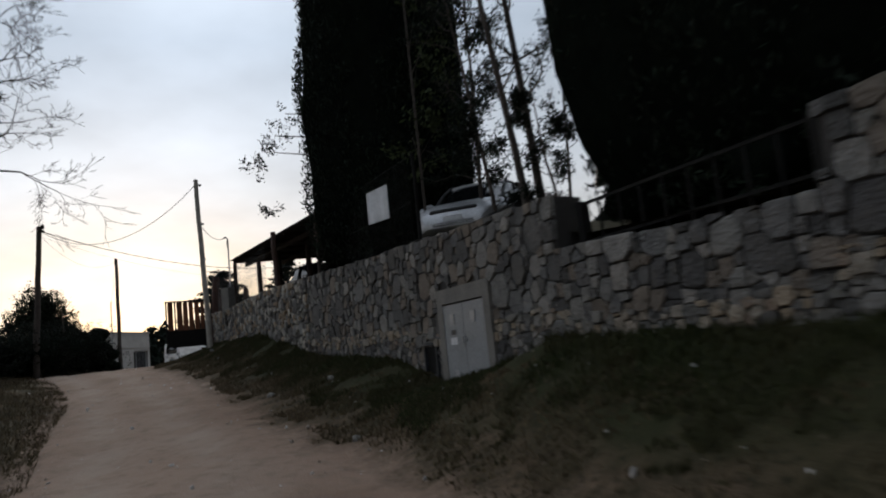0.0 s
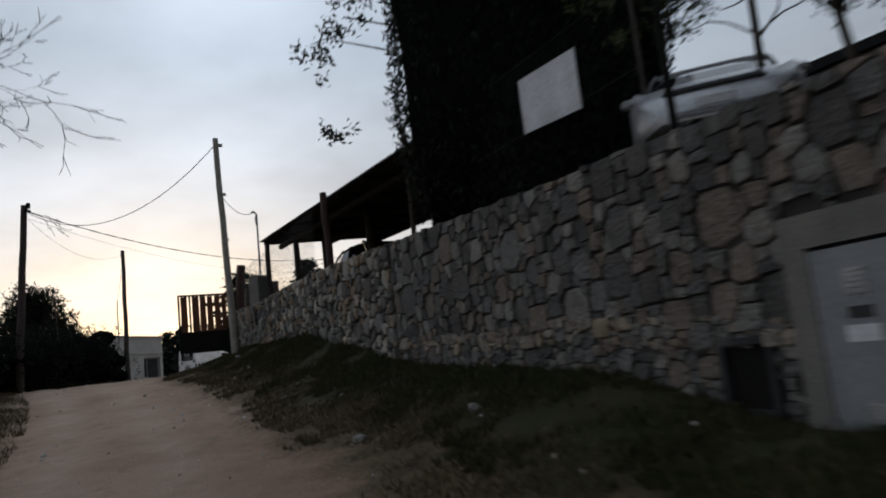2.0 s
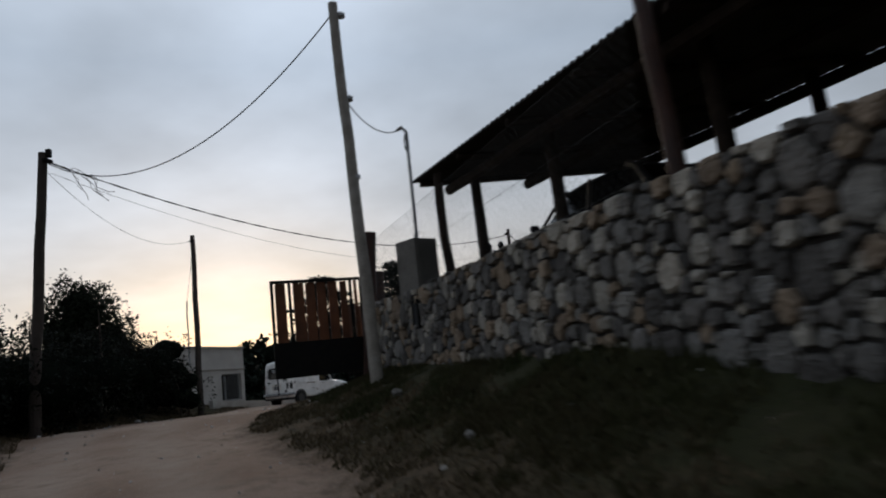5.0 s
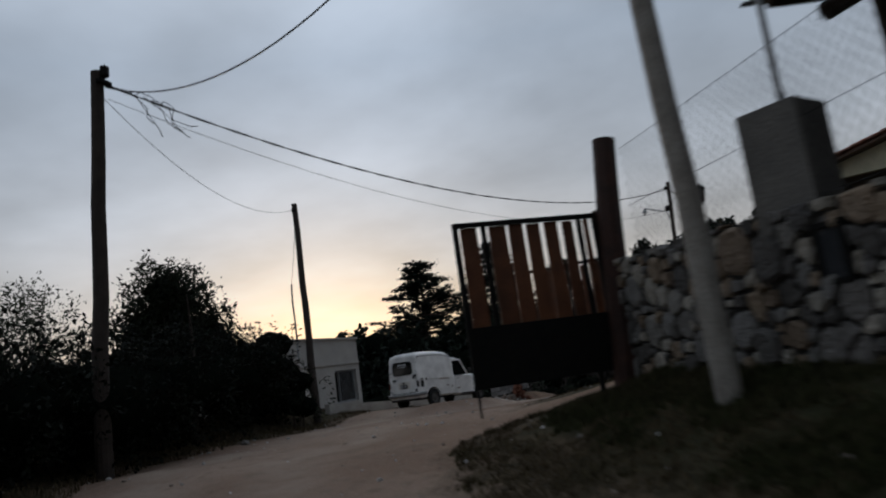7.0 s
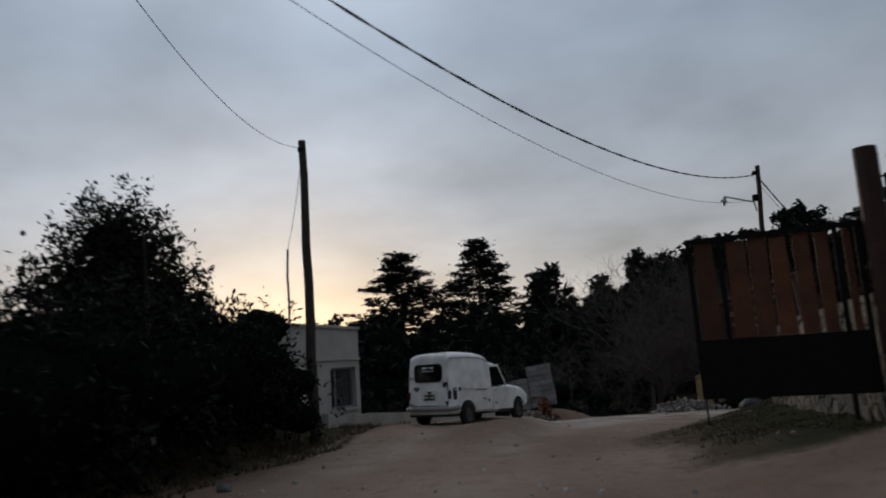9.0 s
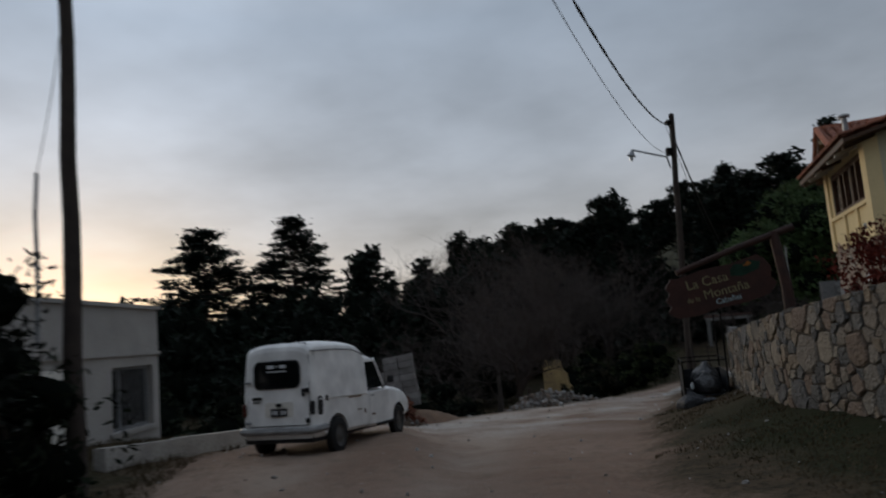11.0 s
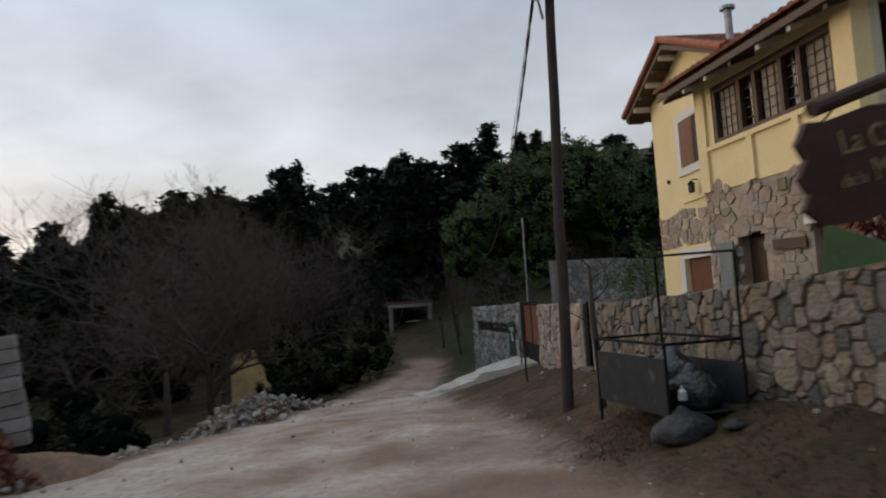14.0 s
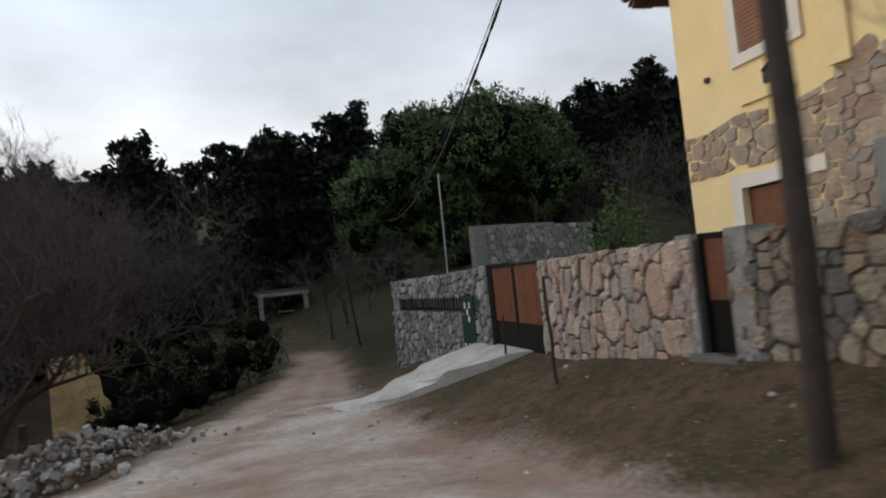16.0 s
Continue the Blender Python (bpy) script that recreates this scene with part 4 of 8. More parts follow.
roadside_tree(at(-8.6, 12.3), 7.6, ((4.75, (1, .02, -.16), 2.5, 411), (4.9, (1, -.25, -.02), 2.2, 412), (5.4, (1, .1, .05), 2.1, 413), (5.9, (1, -.1, .12), 2.2, 414), (6.4, (.9, .2, .3), 2.1, 415), (7.0, (.8, -.4, .5), 2.2, 416), (6.2, (-.5, -.8, .5), 2.2, 418)), "leafless grey tree with fine drooping twigs beside the road")

# hedge and trees on the left
rn = random.Random(5)
def hedge_run(p, q, h, w, n, seed, label):
    blobs = []
    x0, y0 = p
    for k in range(n):
        f = (k + .5) / n
        x, y = (q[0] - p[0]) * f + rn.gauss(0, w * .25), (q[1] - p[1]) * f + rn.gauss(0, .2)
        z0 = land(p[0] + (q[0] - p[0]) * f, p[1] + (q[1] - p[1]) * f) - land(*p)
        hh = h * (0.8 + 0.35 * rn.random())
        r = w * (0.5 + .15 * rn.random())
        blobs += [(x, y, z0 + r * .7, r), (x + rn.gauss(0, .3), y + rn.gauss(0, .3), z0 + hh - r * .8, r * .85)]
        if hh > 2.2:
            blobs.append((x, y, z0 + hh * .5, r))
    # the roadside hedges take the leaf copy darkened for shade
    return bush("hedge", at(*p), blobs, M["hedge_shaded"], label, "hedge", seed, per=620, size=0.055, stems=1, group="roadside hedge")


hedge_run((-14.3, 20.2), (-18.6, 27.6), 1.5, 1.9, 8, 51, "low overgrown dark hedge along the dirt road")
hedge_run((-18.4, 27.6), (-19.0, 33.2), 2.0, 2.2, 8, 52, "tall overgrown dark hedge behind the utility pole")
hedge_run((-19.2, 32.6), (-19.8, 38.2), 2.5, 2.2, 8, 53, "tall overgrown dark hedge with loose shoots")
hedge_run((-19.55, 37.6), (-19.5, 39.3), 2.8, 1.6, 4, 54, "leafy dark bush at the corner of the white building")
bush("bush", at(-18.5, 38.5) @ Matrix.Scale(1.15, 4), [(0, 0, .6, .55), (.1, .2, 1.1, .48), (-.2, -.15, 1.5, .4), (.1, .3, .5, .5)], M["hedge"], "dark leafy bush round the foot of the pole", "bush", 55, per=600, size=0.05)
bush("broadleaf_tree", at(-22.3, 38.6) @ Matrix.Scale(.93, 4), [(0, 0, 3.4, 1.6), (.9, .5, 3.0, 1.1), (-1.0, .3, 3.2, 1.2), (.2, -.6, 4.1, 1.15), (.8, -.4, 3.8, 1.0), (-.6, .3, 2.4, 1.1), (.6, .8, 2.2, .9), (1.1, 0, 2.3, .8)], M["hedge"], "round dark broadleaf tree rising over the hedge", "tree", 56, per=1300, size=0.075, stems=7, heart=0.42)
bush("broadleaf_tree", at(-24.8, 36.2) @ Matrix.Scale(1.08, 4), [(0, 0, 2.6, 1.2), (.7, .2, 2.0, .9), (-.8, .2, 2.4, 1.0), (.1, -.4, 3.3, .8)], M["olive"], "loose thin-leaved tree behind the hedge", "tree", 57, per=1000, size=0.05, core=False)
bush("broadleaf_tree", at(-23.0, 32.8) @ Matrix.Scale(1.0, 4), [(0, 0, 2.3, 1.2), (.7, .6, 1.8, .9), (-.8, -.4, 2.4, 1.0), (.1, -.9, 1.7, .8)], M["olive"], "loose thin-leaved tree behind the hedge", "tree", 58, per=1000, size=0.05, core=False)
bush("broadleaf_tree", at(-19.4, 33.9), [(1.0, -.1, 2.9, .45), (.9, .1, 2.2, .4), (.8, 0, 3.5, .35), (.6, .2, 1.6, .5)], M["hedge"], "slim leafy sapling rising from the hedge", "tree", 59, per=600, size=0.045, core=False)

# two cedars and the wood behind the white van
cedar = conifer("cedar_tree", at(-33.0, 105, -0.5), "dark cedar with level tiers of boughs against the sky", M["cedar"], "cedars", h=16.2, spread=9.4, seed=61, layers=124, tilt=0.10, clump=0.6, per=250, bare=0.10, size=0.26, irregular=0.3, flat=0.85, power=0.7, thick=0.36)
cedar2 = conifer("cedar_tree", at(-24.6, 110, -0.5), "pointed dark cedar with level tiers of boughs", M["cedar"], "cedars", h=17.6, spread=9.6, seed=62, layers=130, tilt=0.10, clump=0.6, per=250, bare=0.08, size=0.26, irregular=0.25, flat=0.85, power=0.85, thick=0.36)
pines = [conifer("pine_tree", at(25.3, 150, -0.5), "tall open-crowned pine on the wooded slope", M["pine"], "pines on the slope", h=17, spread=5.0, seed=71, layers=50, tilt=0.35, clump=0.75, per=52, bare=0.40, size=0.52, irregular=0.5, flat=0.3, power=0.45),
         conifer("pine_tree", at(38.3, 134.5, -0.5), "dense pointed pine on the wooded slope", M["pine"], "pines on the slope", h=16, spread=3.9, seed=72, layers=90, tilt=0.15, clump=0.62, per=38, bare=0.10, size=0.50, irregular=0.35, flat=0.3, power=0.85),
         conifer("pine_tree", at(0.7, 159, -0.5), "flat-topped dark pine on the wooded slope", M["pine"], "pines on the slope", h=15, spread=5.4, seed=73, layers=60, tilt=0.28, clump=0.75, per=48, bare=0.28, size=0.52, irregular=0.45, flat=0.45, power=0.4)]
for x, y, k, z in ((-47, 112, .55, 30), (-56, 125, .5, 80), (-41, 132, .6, 10)):
    copy_thing(pines[1], at(x, y, -0.5, z) @ Matrix.Scale(k * 1.1, 4))
rp = random.Random(9)
SKY_AZ = [-6, -4, 2, 7.5, 11, 15, 19.5, 23, 26, 29, 32, 36.5, 40, 43, 50, 57, 63, 75]
SKY_EL = [4.2, 4.5, 5.8, 8.0, 9.3, 9.2, 9.6, 9.6, 11.2, 12.3, 11.3, 13.9, 13.3, 12.3, 12.3, 14.3, 15.5, 16]


def wood_pine(x, y, kind, f):
    """A pine whose tip reaches the given share of the wood's skyline."""
    d = math.hypot(x + 13.5, y - 43)
    el = np.interp(math.degrees(math.atan2(x + 13.5, y - 43)), SKY_AZ, SKY_EL)
    top = 3.1 + math.tan(radians(float(el))) * d
    z = land(x, y)
    s_ = (top - z) / (17, 16, 15)[kind] * f
    if 0.3 < s_ < 1.9:
        copy_thing(pines[kind], at(x, y, -0.6, rp.random() * 360) @ Matrix.Diagonal((min(s_, 1.25) * (.8 + .3 * rp.random()), min(s_, 1.25) * (.8 + .3 * rp.random()), s_, 1)))


for gy in range(0, 5):
    for gx in range(0, 19):
        x = -16 + gx * 7.5 + rp.gauss(0, 2.4) + gy * 2.5
        y = 114 + gy * 13 + rp.gauss(0, 3.5) - 0.20 * max(0, x)
        wood_pine(x, y, rp.choice((0, 1, 1, 1, 2)), 0.62 + 0.40 * rp.random() ** 1.5)
for x, y, k, f in ((30, 92, 1, .8), (38, 100, 1, .9), (46, 92, 2, .8), (36, 84, 1, .7), (52, 104, 1, .95), (44, 112, 0, .9), (58, 92, 1, .9), (60, 112, 0, 1.0), (28, 104, 2, .75), (66, 100, 1, 1.0), (50, 80, 1, .8), (70, 84, 1, .95), (40, 72, 2, .7), (26, 96, 1, .7), (58, 74, 1, .9), (76, 74, 1, 1.0), (66, 62, 1, 1.0),
                   (1, 140, 2, 1.02), (8, 148, 2, 1.0), (20, 168, 0, 1.02), (38, 134, 1, 1.03), (69, 154, 1, 1.03), (33, 138, 0, 1.02), (78, 150, 1, 1.03), (-9, 128, 1, 1.0), (45, 163, 1, .86), (52, 170, 1, .9), (59, 178, 1, .9), (48, 156, 2, .8), (64, 186, 1, .92)):
    wood_pine(x, y, k, f)
for x, y, k, f in ((-7, 117, 1, .97), (-2, 121, 2, .95), (3, 118, 1, .96), (8, 122, 1, .95), (-12, 122, 1, 1.0), (0.5, 113, 1, .85), (13, 117, 2, .92), (-4.5, 128, 1, 1.0)):
    wood_pine(x, y, k, f)
# single pines standing out of the wood: kind, tip height, girth
for x, y, k, top, g in ((-16.6, 114, 2, 13.7, .62), (-14.0, 118, 1, 10.0, .7), (-10.4, 114, 1, 12.1, .85), (-8.2, 119, 1, 10.6, .8), (-5.6, 114, 2, 14.4, .56), (-2.6, 118, 1, 12.2, .8), (.6, 114, 1, 15.2, .95), (4.2, 115, 2, 15.4, .7), (7.4, 118, 1, 14.2, .85), (11.6, 112, 0, 17.6, .7)):
    sz = (top - land(x, y) + .6) / (17, 16, 15)[k]
    copy_thing(pines[k], at(x, y, -.6, rp.random() * 360) @ Matrix.Diagonal((g, g, sz, 1)))
# nearer trees in the dip: dark evergreens, olive scrub and a thicket of bare branches
for k, (x, y, s) in enumerate(((-17, 101, .75), (-11, 96, .6), (-23, 92, .5), (-5, 98, .7), (2, 104, .85), (-29, 90, .42), (8, 112, .9))):
    copy_thing(pines[2] if k % 2 else pines[1], at(x, y, -0.5, 50 * k) @ Matrix.Scale(s, 4))
for k, (x, y, s) in enumerate(((-17.5, 61, 1.5), (-20.5, 64, 1.6), (-14.5, 65, 1.4), (-25, 62, 1.7), (-29, 68, 2.0), (-23, 57, 1.2), (-20, 54.5, 1.0))):
    bush("bush", at(x, y), [(0, 0, 1.1 * s, 1.15 * s), (.9 * s, .2, .8 * s, .9 * s), (-.9 * s, .1, .9 * s, .95 * s), (.1, .3, 1.9 * s, .8 * s)], M["olive"] if k < 3 else M["hedge"], "grey-green rounded shrub behind the rubble", "bush", 80 + k, per=130 if s > 1.3 else 200, size=0.12, group="shrubs in the dip")
thick = [bare_tree("bare_tree", at(-9.5, 67.5), "leafless grey-brown tree in the roadside thicket", M["twig_grey"], 91, 7.6, 0.13, "bare thicket", depth=4, spread=0.8, forks=4, up=0.18, shrink=0.74),
         bare_tree("bare_tree", at(-13.0, 66.5), "leafless twiggy tree in the roadside thicket", M["twig_grey"], 92, 6.6, 0.11, "bare thicket", depth=4, spread=0.9, forks=4, up=0.1, shrink=0.74)]
rt = random.Random(17)
for k in range(36):
    f_ = rt.random()
    x, y = -19 + 21 * f_ + rt.gauss(0, 1.0), 63.5 + 13 * f_ + abs(rt.gauss(0, 4.5))
    if x > np.interp(y, EDGE_Y, EDGE_L) - 1.6:
        continue
    copy_thing(thick[k % 2], at(x, y, -.1, rt.random() * 360) @ Matrix.Scale((.6 + .4 * rt.random() + (.03 if f_ < .35 else .07) * max(0, y - 66 - 10 * f_)) * (.65 if f_ < .35 else 1.0), 4))
for k, (x, y, s) in enumerate(((9.5, 79.5, .8), (13, 83, .85), (12.5, 76, .7), (17, 86, .9), (16, 79, .8), (21, 88, 1.0), (22, 80, .9))):
    copy_thing(thick[k % 2], at(x, y, 0, 77 * k) @ Matrix.Scale(s, 4))
bare_tree("bare_tree", at(-5.4, 72.0), "tall pale leafless tree with upright twigs above the thicket", M["twig_grey"], 95, 9.6, 0.13, depth=6, spread=0.5, forks=3, up=0.42, shrink=0.70, fine=.0045)
for k, (x, y, s) in enumerate(((-5.2, 66.3, .8), (-4.4, 66.8, 1.05), (-2.4, 69.2, 1.1), (-11.6, 63.6, .8), (-13.8, 61.4, 1.0), (-0.9, 71.8, 1.1), (-16.3, 59.2, .9), (-4.2, 69.8, 1.3), (-9.6, 71.5, 1.4), (-12.5, 66.5, 1.4), (-16.5, 64.5, 1.4), (-3.0, 73.0, 1.5), (-19.0, 60.0, 1.2), (-21.5, 57.5, 1.1))):
    bush("bush", at(x, y), [(0, 0, .75 * s, .95 * s), (.8 * s, .3, .6 * s, .75 * s), (-.7 * s, .1, .7 * s, .8 * s), (.1, .2, 1.35 * s, .7 * s)], M["green_scrub"] if k in (2, 5, 7) else M["scrub"] if k % 3 else M["hedge"], "dark low bush along the foot of the thicket", "bush", 100 + k, per=240, size=0.09, group="bushes below the thicket")
bush("bush", at(-.3, 69.2) @ Matrix.Scale(1.1, 4), [(0, 0, .7, .85), (.45, .3, 1.0, .7), (-.6, .2, .9, .8), (.05, .1, 1.6, .7), (-.5, .4, 1.7, .6)], M["green_scrub"], "rounded green bush at the bend of the lane", "bush", 119, per=700, size=0.06)
fill = bush("evergreen_scrub", at(24, 108), [(0, 0, 1.6, 1.9), (1.6, .3, 1.3, 1.5), (-1.5, .2, 1.4, 1.6), (.2, .4, 2.8, 1.4), (.5, -1.0, 1.0, 1.3)], M["pine"], "dark evergreen undergrowth on the wooded slope", "bush", 130, per=150, size=0.2, group="undergrowth on the slope")
for k in range(70):
    f_ = rt.random()
    x, y = -34 + 100 * f_ + rt.gauss(0, 3), 92 + 26 * rt.random() - 24 * max(0, f_ - .5) + (10 if f_ < .3 else 0)
    if 9 < x < 27 and y < 107:
        continue
    copy_thing(fill, at(x, y, -.4, rt.random() * 360) @ Matrix.Scale(.8 + 1.0 * rt.random(), 4))
for k, (x, y, s) in enumerate(((17.5, 66.0, 1.1), (20.5, 69.0, 1.25), (15.4, 68.8, 1.0), (19.2, 63.8, 1.05), (23.0, 66.0, 1.3), (13.2, 67.2, .8), (25.5, 70, 1.35))):
    copy_thing(thick[k % 2], at(x, y, 0, 50 * k) @ Matrix.Scale(s, 4))
bare_tree("bare_tree", at(-9.15, 61.1, 0, 180), "stout dark bare tree at the edge of the thicket", M["twig_grey"], 97, 5.0, 0.25, fine=0.006, depth=6, spread=0.7, forks=3, up=0.25, shrink=0.74)
for k, (x, y, s) in enumerate(((-30, 84, 2.0), (-25, 86, 1.9), (-20, 83, 1.8), (-16, 87, 2.1), (-12, 84, 2.0), (-8, 88, 2.2), (-4, 86, 2.1), (0, 89, 2.2), (4, 93, 2.0), (-34, 88, 2.2), (-22, 90, 2.3), (-10, 92, 2.4), (-2, 94, 2.4), (-27, 78, 1.5), (-22, 76, 1.4), (-17, 79, 1.6), (-38, 84, 2.0))):
    copy_thing(fill, at(x, y, -.4, 67 * k) @ Matrix.Scale(s, 4))
for k, (x, y, s_) in enumerate(((15, 112.5, 2.1), (20.5, 114, 2.2), (26, 116, 2.3), (9, 110, 1.9), (32, 118, 2.3))):
    copy_thing(fill, at(x, y, -.4, 71 * k) @ Matrix.Scale(s_, 4))
bush("bush", pose(3.4, 7.2, 2.45), [(0, 0, .5, .6), (.3, .9, .6, .65), (-.5, 1.6, .5, .6), (.5, -.9, .5, .6), (1.2, .3, .9, .8)], M["cypress"], "dark evergreen bushes behind the iron railing", "bush", 141, per=420, size=0.06)
# the broad bright-green trees beyond the gate and smaller garden shrubs
rd = random.Random(77)
dome = []
for cx, cy, cz, R in ((0, 0, 5.2, 3.3), (3.0, .3, 5.8, 2.9), (-3.0, .2, 3.9, 2.3)):
    for k in range(22):
        a_, e_ = rd.random() * 2 * math.pi, math.asin(rd.uniform(-.35, 1))
        dome.append((cx + R * .8 * math.cos(a_) * math.cos(e_), cy + R * .8 * math.sin(a_) * math.cos(e_), cz + R * .78 * math.sin(e_), R * (.26 + .16 * rd.random())))
bush("broadleaf_tree", at(11.4, 70.0) @ Matrix.Scale(1.25, 4), dome, M["green_tree"], "broad fresh-green tree with a dense domed crown", "tree", 111, per=1500, size=0.075, stems=12, heart=.75, root=(.4, .2))
bush("broadleaf_tree", at(19.5, 71.5), [(0, 0, 4.6, 2.6), (2.4, .3, 5.0, 2.3), (-2.2, .3, 4.0, 2.0), (1.0, -.6, 6.6, 1.8), (4.2, 0, 4.2, 2.0)], M["hedge"], "dark green tree behind the yellow house", "tree", 112, per=420, size=0.12, stems=7)
bush("bush", pose(3.7, 57.1, 2.2), [(0, 0, 1.0, .9), (.5, .3, 1.5, .7), (-.5, -.2, .9, .7), (.1, .1, 1.9, .5)], M["green_tree"], "yellow-green shrub in the yard behind the wall", "bush", 113, per=900, size=0.06, core=False)
bush("bush", pose(-4.7, 44.75, 3.0) @ Matrix.Scale(1.15, 4), [(0, 0, .7, .75), (.5, .5, .9, .7), (-.4, -.3, .8, .6), (.1, .1, 1.35, .5)], M["red_shrub"], "red-leaved garden shrub in front of the house", "bush", 114, per=1500, size=0.055, core=False, stems=9)
bush("bush", pose(-6.6, 42.6, 2.9), [(0, 0, .25, .4), (.5, .4, .3, .4), (-.5, -.3, .22, .4), (1.0, .9, .3, .4)], M["hedge"], "low dark garden plants behind the wall", "bush", 115, per=330, size=0.06)


# ---- the retaining wall's cabinet, niche, iron railing and meter pillar ----
def make_cabinet():
    f = along((0.66, 9.18), (-0.30, 11.17))          # s runs along the wall, out towards the road
    t = thing("meter_cabinet", Matrix.Identity(4), "grey two-door metal meter cabinet set in the stone wall", "meter cabinet")
    for a, b, c, d in ((1.62, 1.80, .6, 2.02), (0.16, 0.34, .6, 2.02), (0.16, 1.80, 2.021, 2.24), (0.342, 1.618, .6, .88)):
        part("surround", prism_bm([(a, c), (b, c), (b, d), (a, d)], -0.05, 0.072, f), M["concrete"], t, "rough concrete surround")
    for k, (a, b) in enumerate(((0.345, 0.972), (0.985, 1.615))):
        d = part("door", prism_bm([(a, .885), (b, .885), (b, 1.995), (a, 1.995)], 0.02, 0.062, f), M["cabinet"], t)
        for c, w, z, h in ((a + 0.34, 0.15, 1.78, 0.16), (a + 0.34, 0.13, 1.0, 0.12)):
            bm = bmesh.new()
            add_prism(bm, [(c - w / 2, z - h / 2), (c + w / 2, z - h / 2), (c + w / 2, z + h / 2), (c - w / 2, z + h / 2)], 0.06, 0.068, f)
            for j in range(5):
                zz = z - h / 2 + h * (j + .5) / 5
                add_prism(bm, [(c - w * .42, zz - .006), (c + w * .42, zz - .006), (c + w * .42, zz + .006), (c - w * .42, zz + .006)], 0.068, 0.074, f)
            part("vent", bm, M["steel"], d, "pale louvred vent")
        if k == 1:
            part("notice", prism_bm([(a + .26, 1.56), (a + .42, 1.56), (a + .42, 1.63), (a + .26, 1.63)], 0.062, 0.066, f), M["plastic"], d, "small dark notice")
            part("notice", prism_bm([(a + .24, 1.42), (a + .45, 1.42), (a + .45, 1.52), (a + .24, 1.52)], 0.062, 0.066, f), M["white_board"], d, "small pale notice")
        part("handle", prism_bm([(b - .05 if k == 0 else a + .03, 1.42), (b - .03 if k == 0 else a + .05, 1.42), (b - .03 if k == 0 else a + .05, 1.52), (b - .05 if k == 0 else a + .03, 1.52)], 0.062, 0.08, f), M["steel"], d)
    g = along((-0.22, 11.0), (-0.48, 11.52))
    n = thing("meter_niche", Matrix.Identity(4), "small dark recessed meter niche low in the stone wall", "niche")
    bm = bmesh.new()
    for a, b, c, d in ((0, .05, .95, 1.5), (.43, .48, .95, 1.5), (.05, .43, 1.45, 1.5), (.05, .43, .95, 1.0)):
        add_prism(bm, [(a, c), (b, c), (b, d), (a, d)], -0.05, 0.05, g)
    part("frame", bm, M["rust_iron"], n)
    part("back", prism_bm([(.05, 1.0), (.43, 1.0), (.43, 1.45), (.05, 1.45)], -0.04, 0.005, g), M["black_iron"], n)


make_cabinet()


def make_railing():
    f = along((2.68, 4.98), (1.33, 7.76))
    t = thing("iron_railing", Matrix.Identity(4), "black iron railing along the low stretch of the wall", "railing")
    n = 10
    for z in (2.36, 2.78):
        part("rail", prism_bm([(0, z), (3.1, z), (3.1, z + .03), (0, z + .03)], -0.24, -0.21, f), M["black_iron"], t)
    for k in range(n):
        s = 0.1 + k * 2.9 / (n - 1)
        part("bar", prism_bm([(s - .009, 2.2), (s + .009, 2.2), (s + .009, 2.8), (s - .009, 2.8)], -0.23, -0.21, f), M["black_iron"], t)
    for s in (2.98, 0.06):
        part("post", prism_bm([(s - .05, 2.1), (s + .05, 2.1), (s + .05, 2.82), (s - .05, 2.82)], -0.28, -0.17, f), M["black_iron"], t)


make_railing()


def make_pillar():
    t = thing("meter_pillar", pose(-8.09, 26.47, 3.38, 0, 0, -42), "plain grey cement pillar for cables on the stone wall", "pillar")
    part("shaft", box_bm((0, 0, .52), (0.50, 0.46, 1.06), bevel=0.012), M["concrete"], t)
    bm = tube_bm([(0.02, 0.02, 1.0), (0.02, 0.03, 2.9)], 0.028)
    add_tube(bm, [(0.02, 0.03, 2.9), (0.0, -.06, 2.98), (-.07, -.1, 2.93)], 0.028)
    part("pipe", bm, M["steel"], t, "thin galvanised cable mast")
    coil = [(0.02 + .05 * math.cos(a), 0.03 - .02, 2.72 + .15 * math.sin(a)) for a in np.linspace(0, 2 * math.pi, 14)]
    part("coil", tube_bm(coil, 0.012, 5), M["cable"], t, "loop of black cable")
    part("stub", tube_bm([(.12, -.1, 1.0), (.12, -.1, 1.14)], 0.012, 5), M["steel"], t)
    f = along((-7.98, 25.78), (-8.30, 26.38))
    b = thing("meter_box", Matrix.Identity(4), "narrow black framed meter box in the stone wall", "meter box")
    bm = bmesh.new()
    for a, c, d, e in ((0, .04, 2.98, 3.42), (.24, .28, 2.98, 3.42), (.04, .24, 3.38, 3.42), (.04, .24, 2.98, 3.02)):
        add_prism(bm, [(a, d), (c, d), (c, e), (a, e)], 0.0, 0.085, f)
    part("frame", bm, M["black_iron"], b)
    part("cover", prism_bm([(.04, 3.02), (.24, 3.02), (.24, 3.38), (.04, 3.38)], 0.0, 0.066, f), M["rust_iron"], b)


make_pillar()


# ---- carport, fence, board and posts on the terrace ----
def post_thing(x, y, z0, z1, r, m, label, name="wooden_post", lean=(0, 0), group=""):
    rn2 = random.Random(int((x * 31 + y * 17) * 100))
    pts = [(x + lean[0] * k / 4 + .012 * rn2.gauss(0, 1), y + lean[1] * k / 4 + .012 * rn2.gauss(0, 1), z0 + (z1 - z0) * k / 4) for k in range(5)]
    return solid(name, tube_bm(pts, [r * 1.04, r, r * .98, r * .97, r * .93], 10), m, label, "post", group, smooth=False)


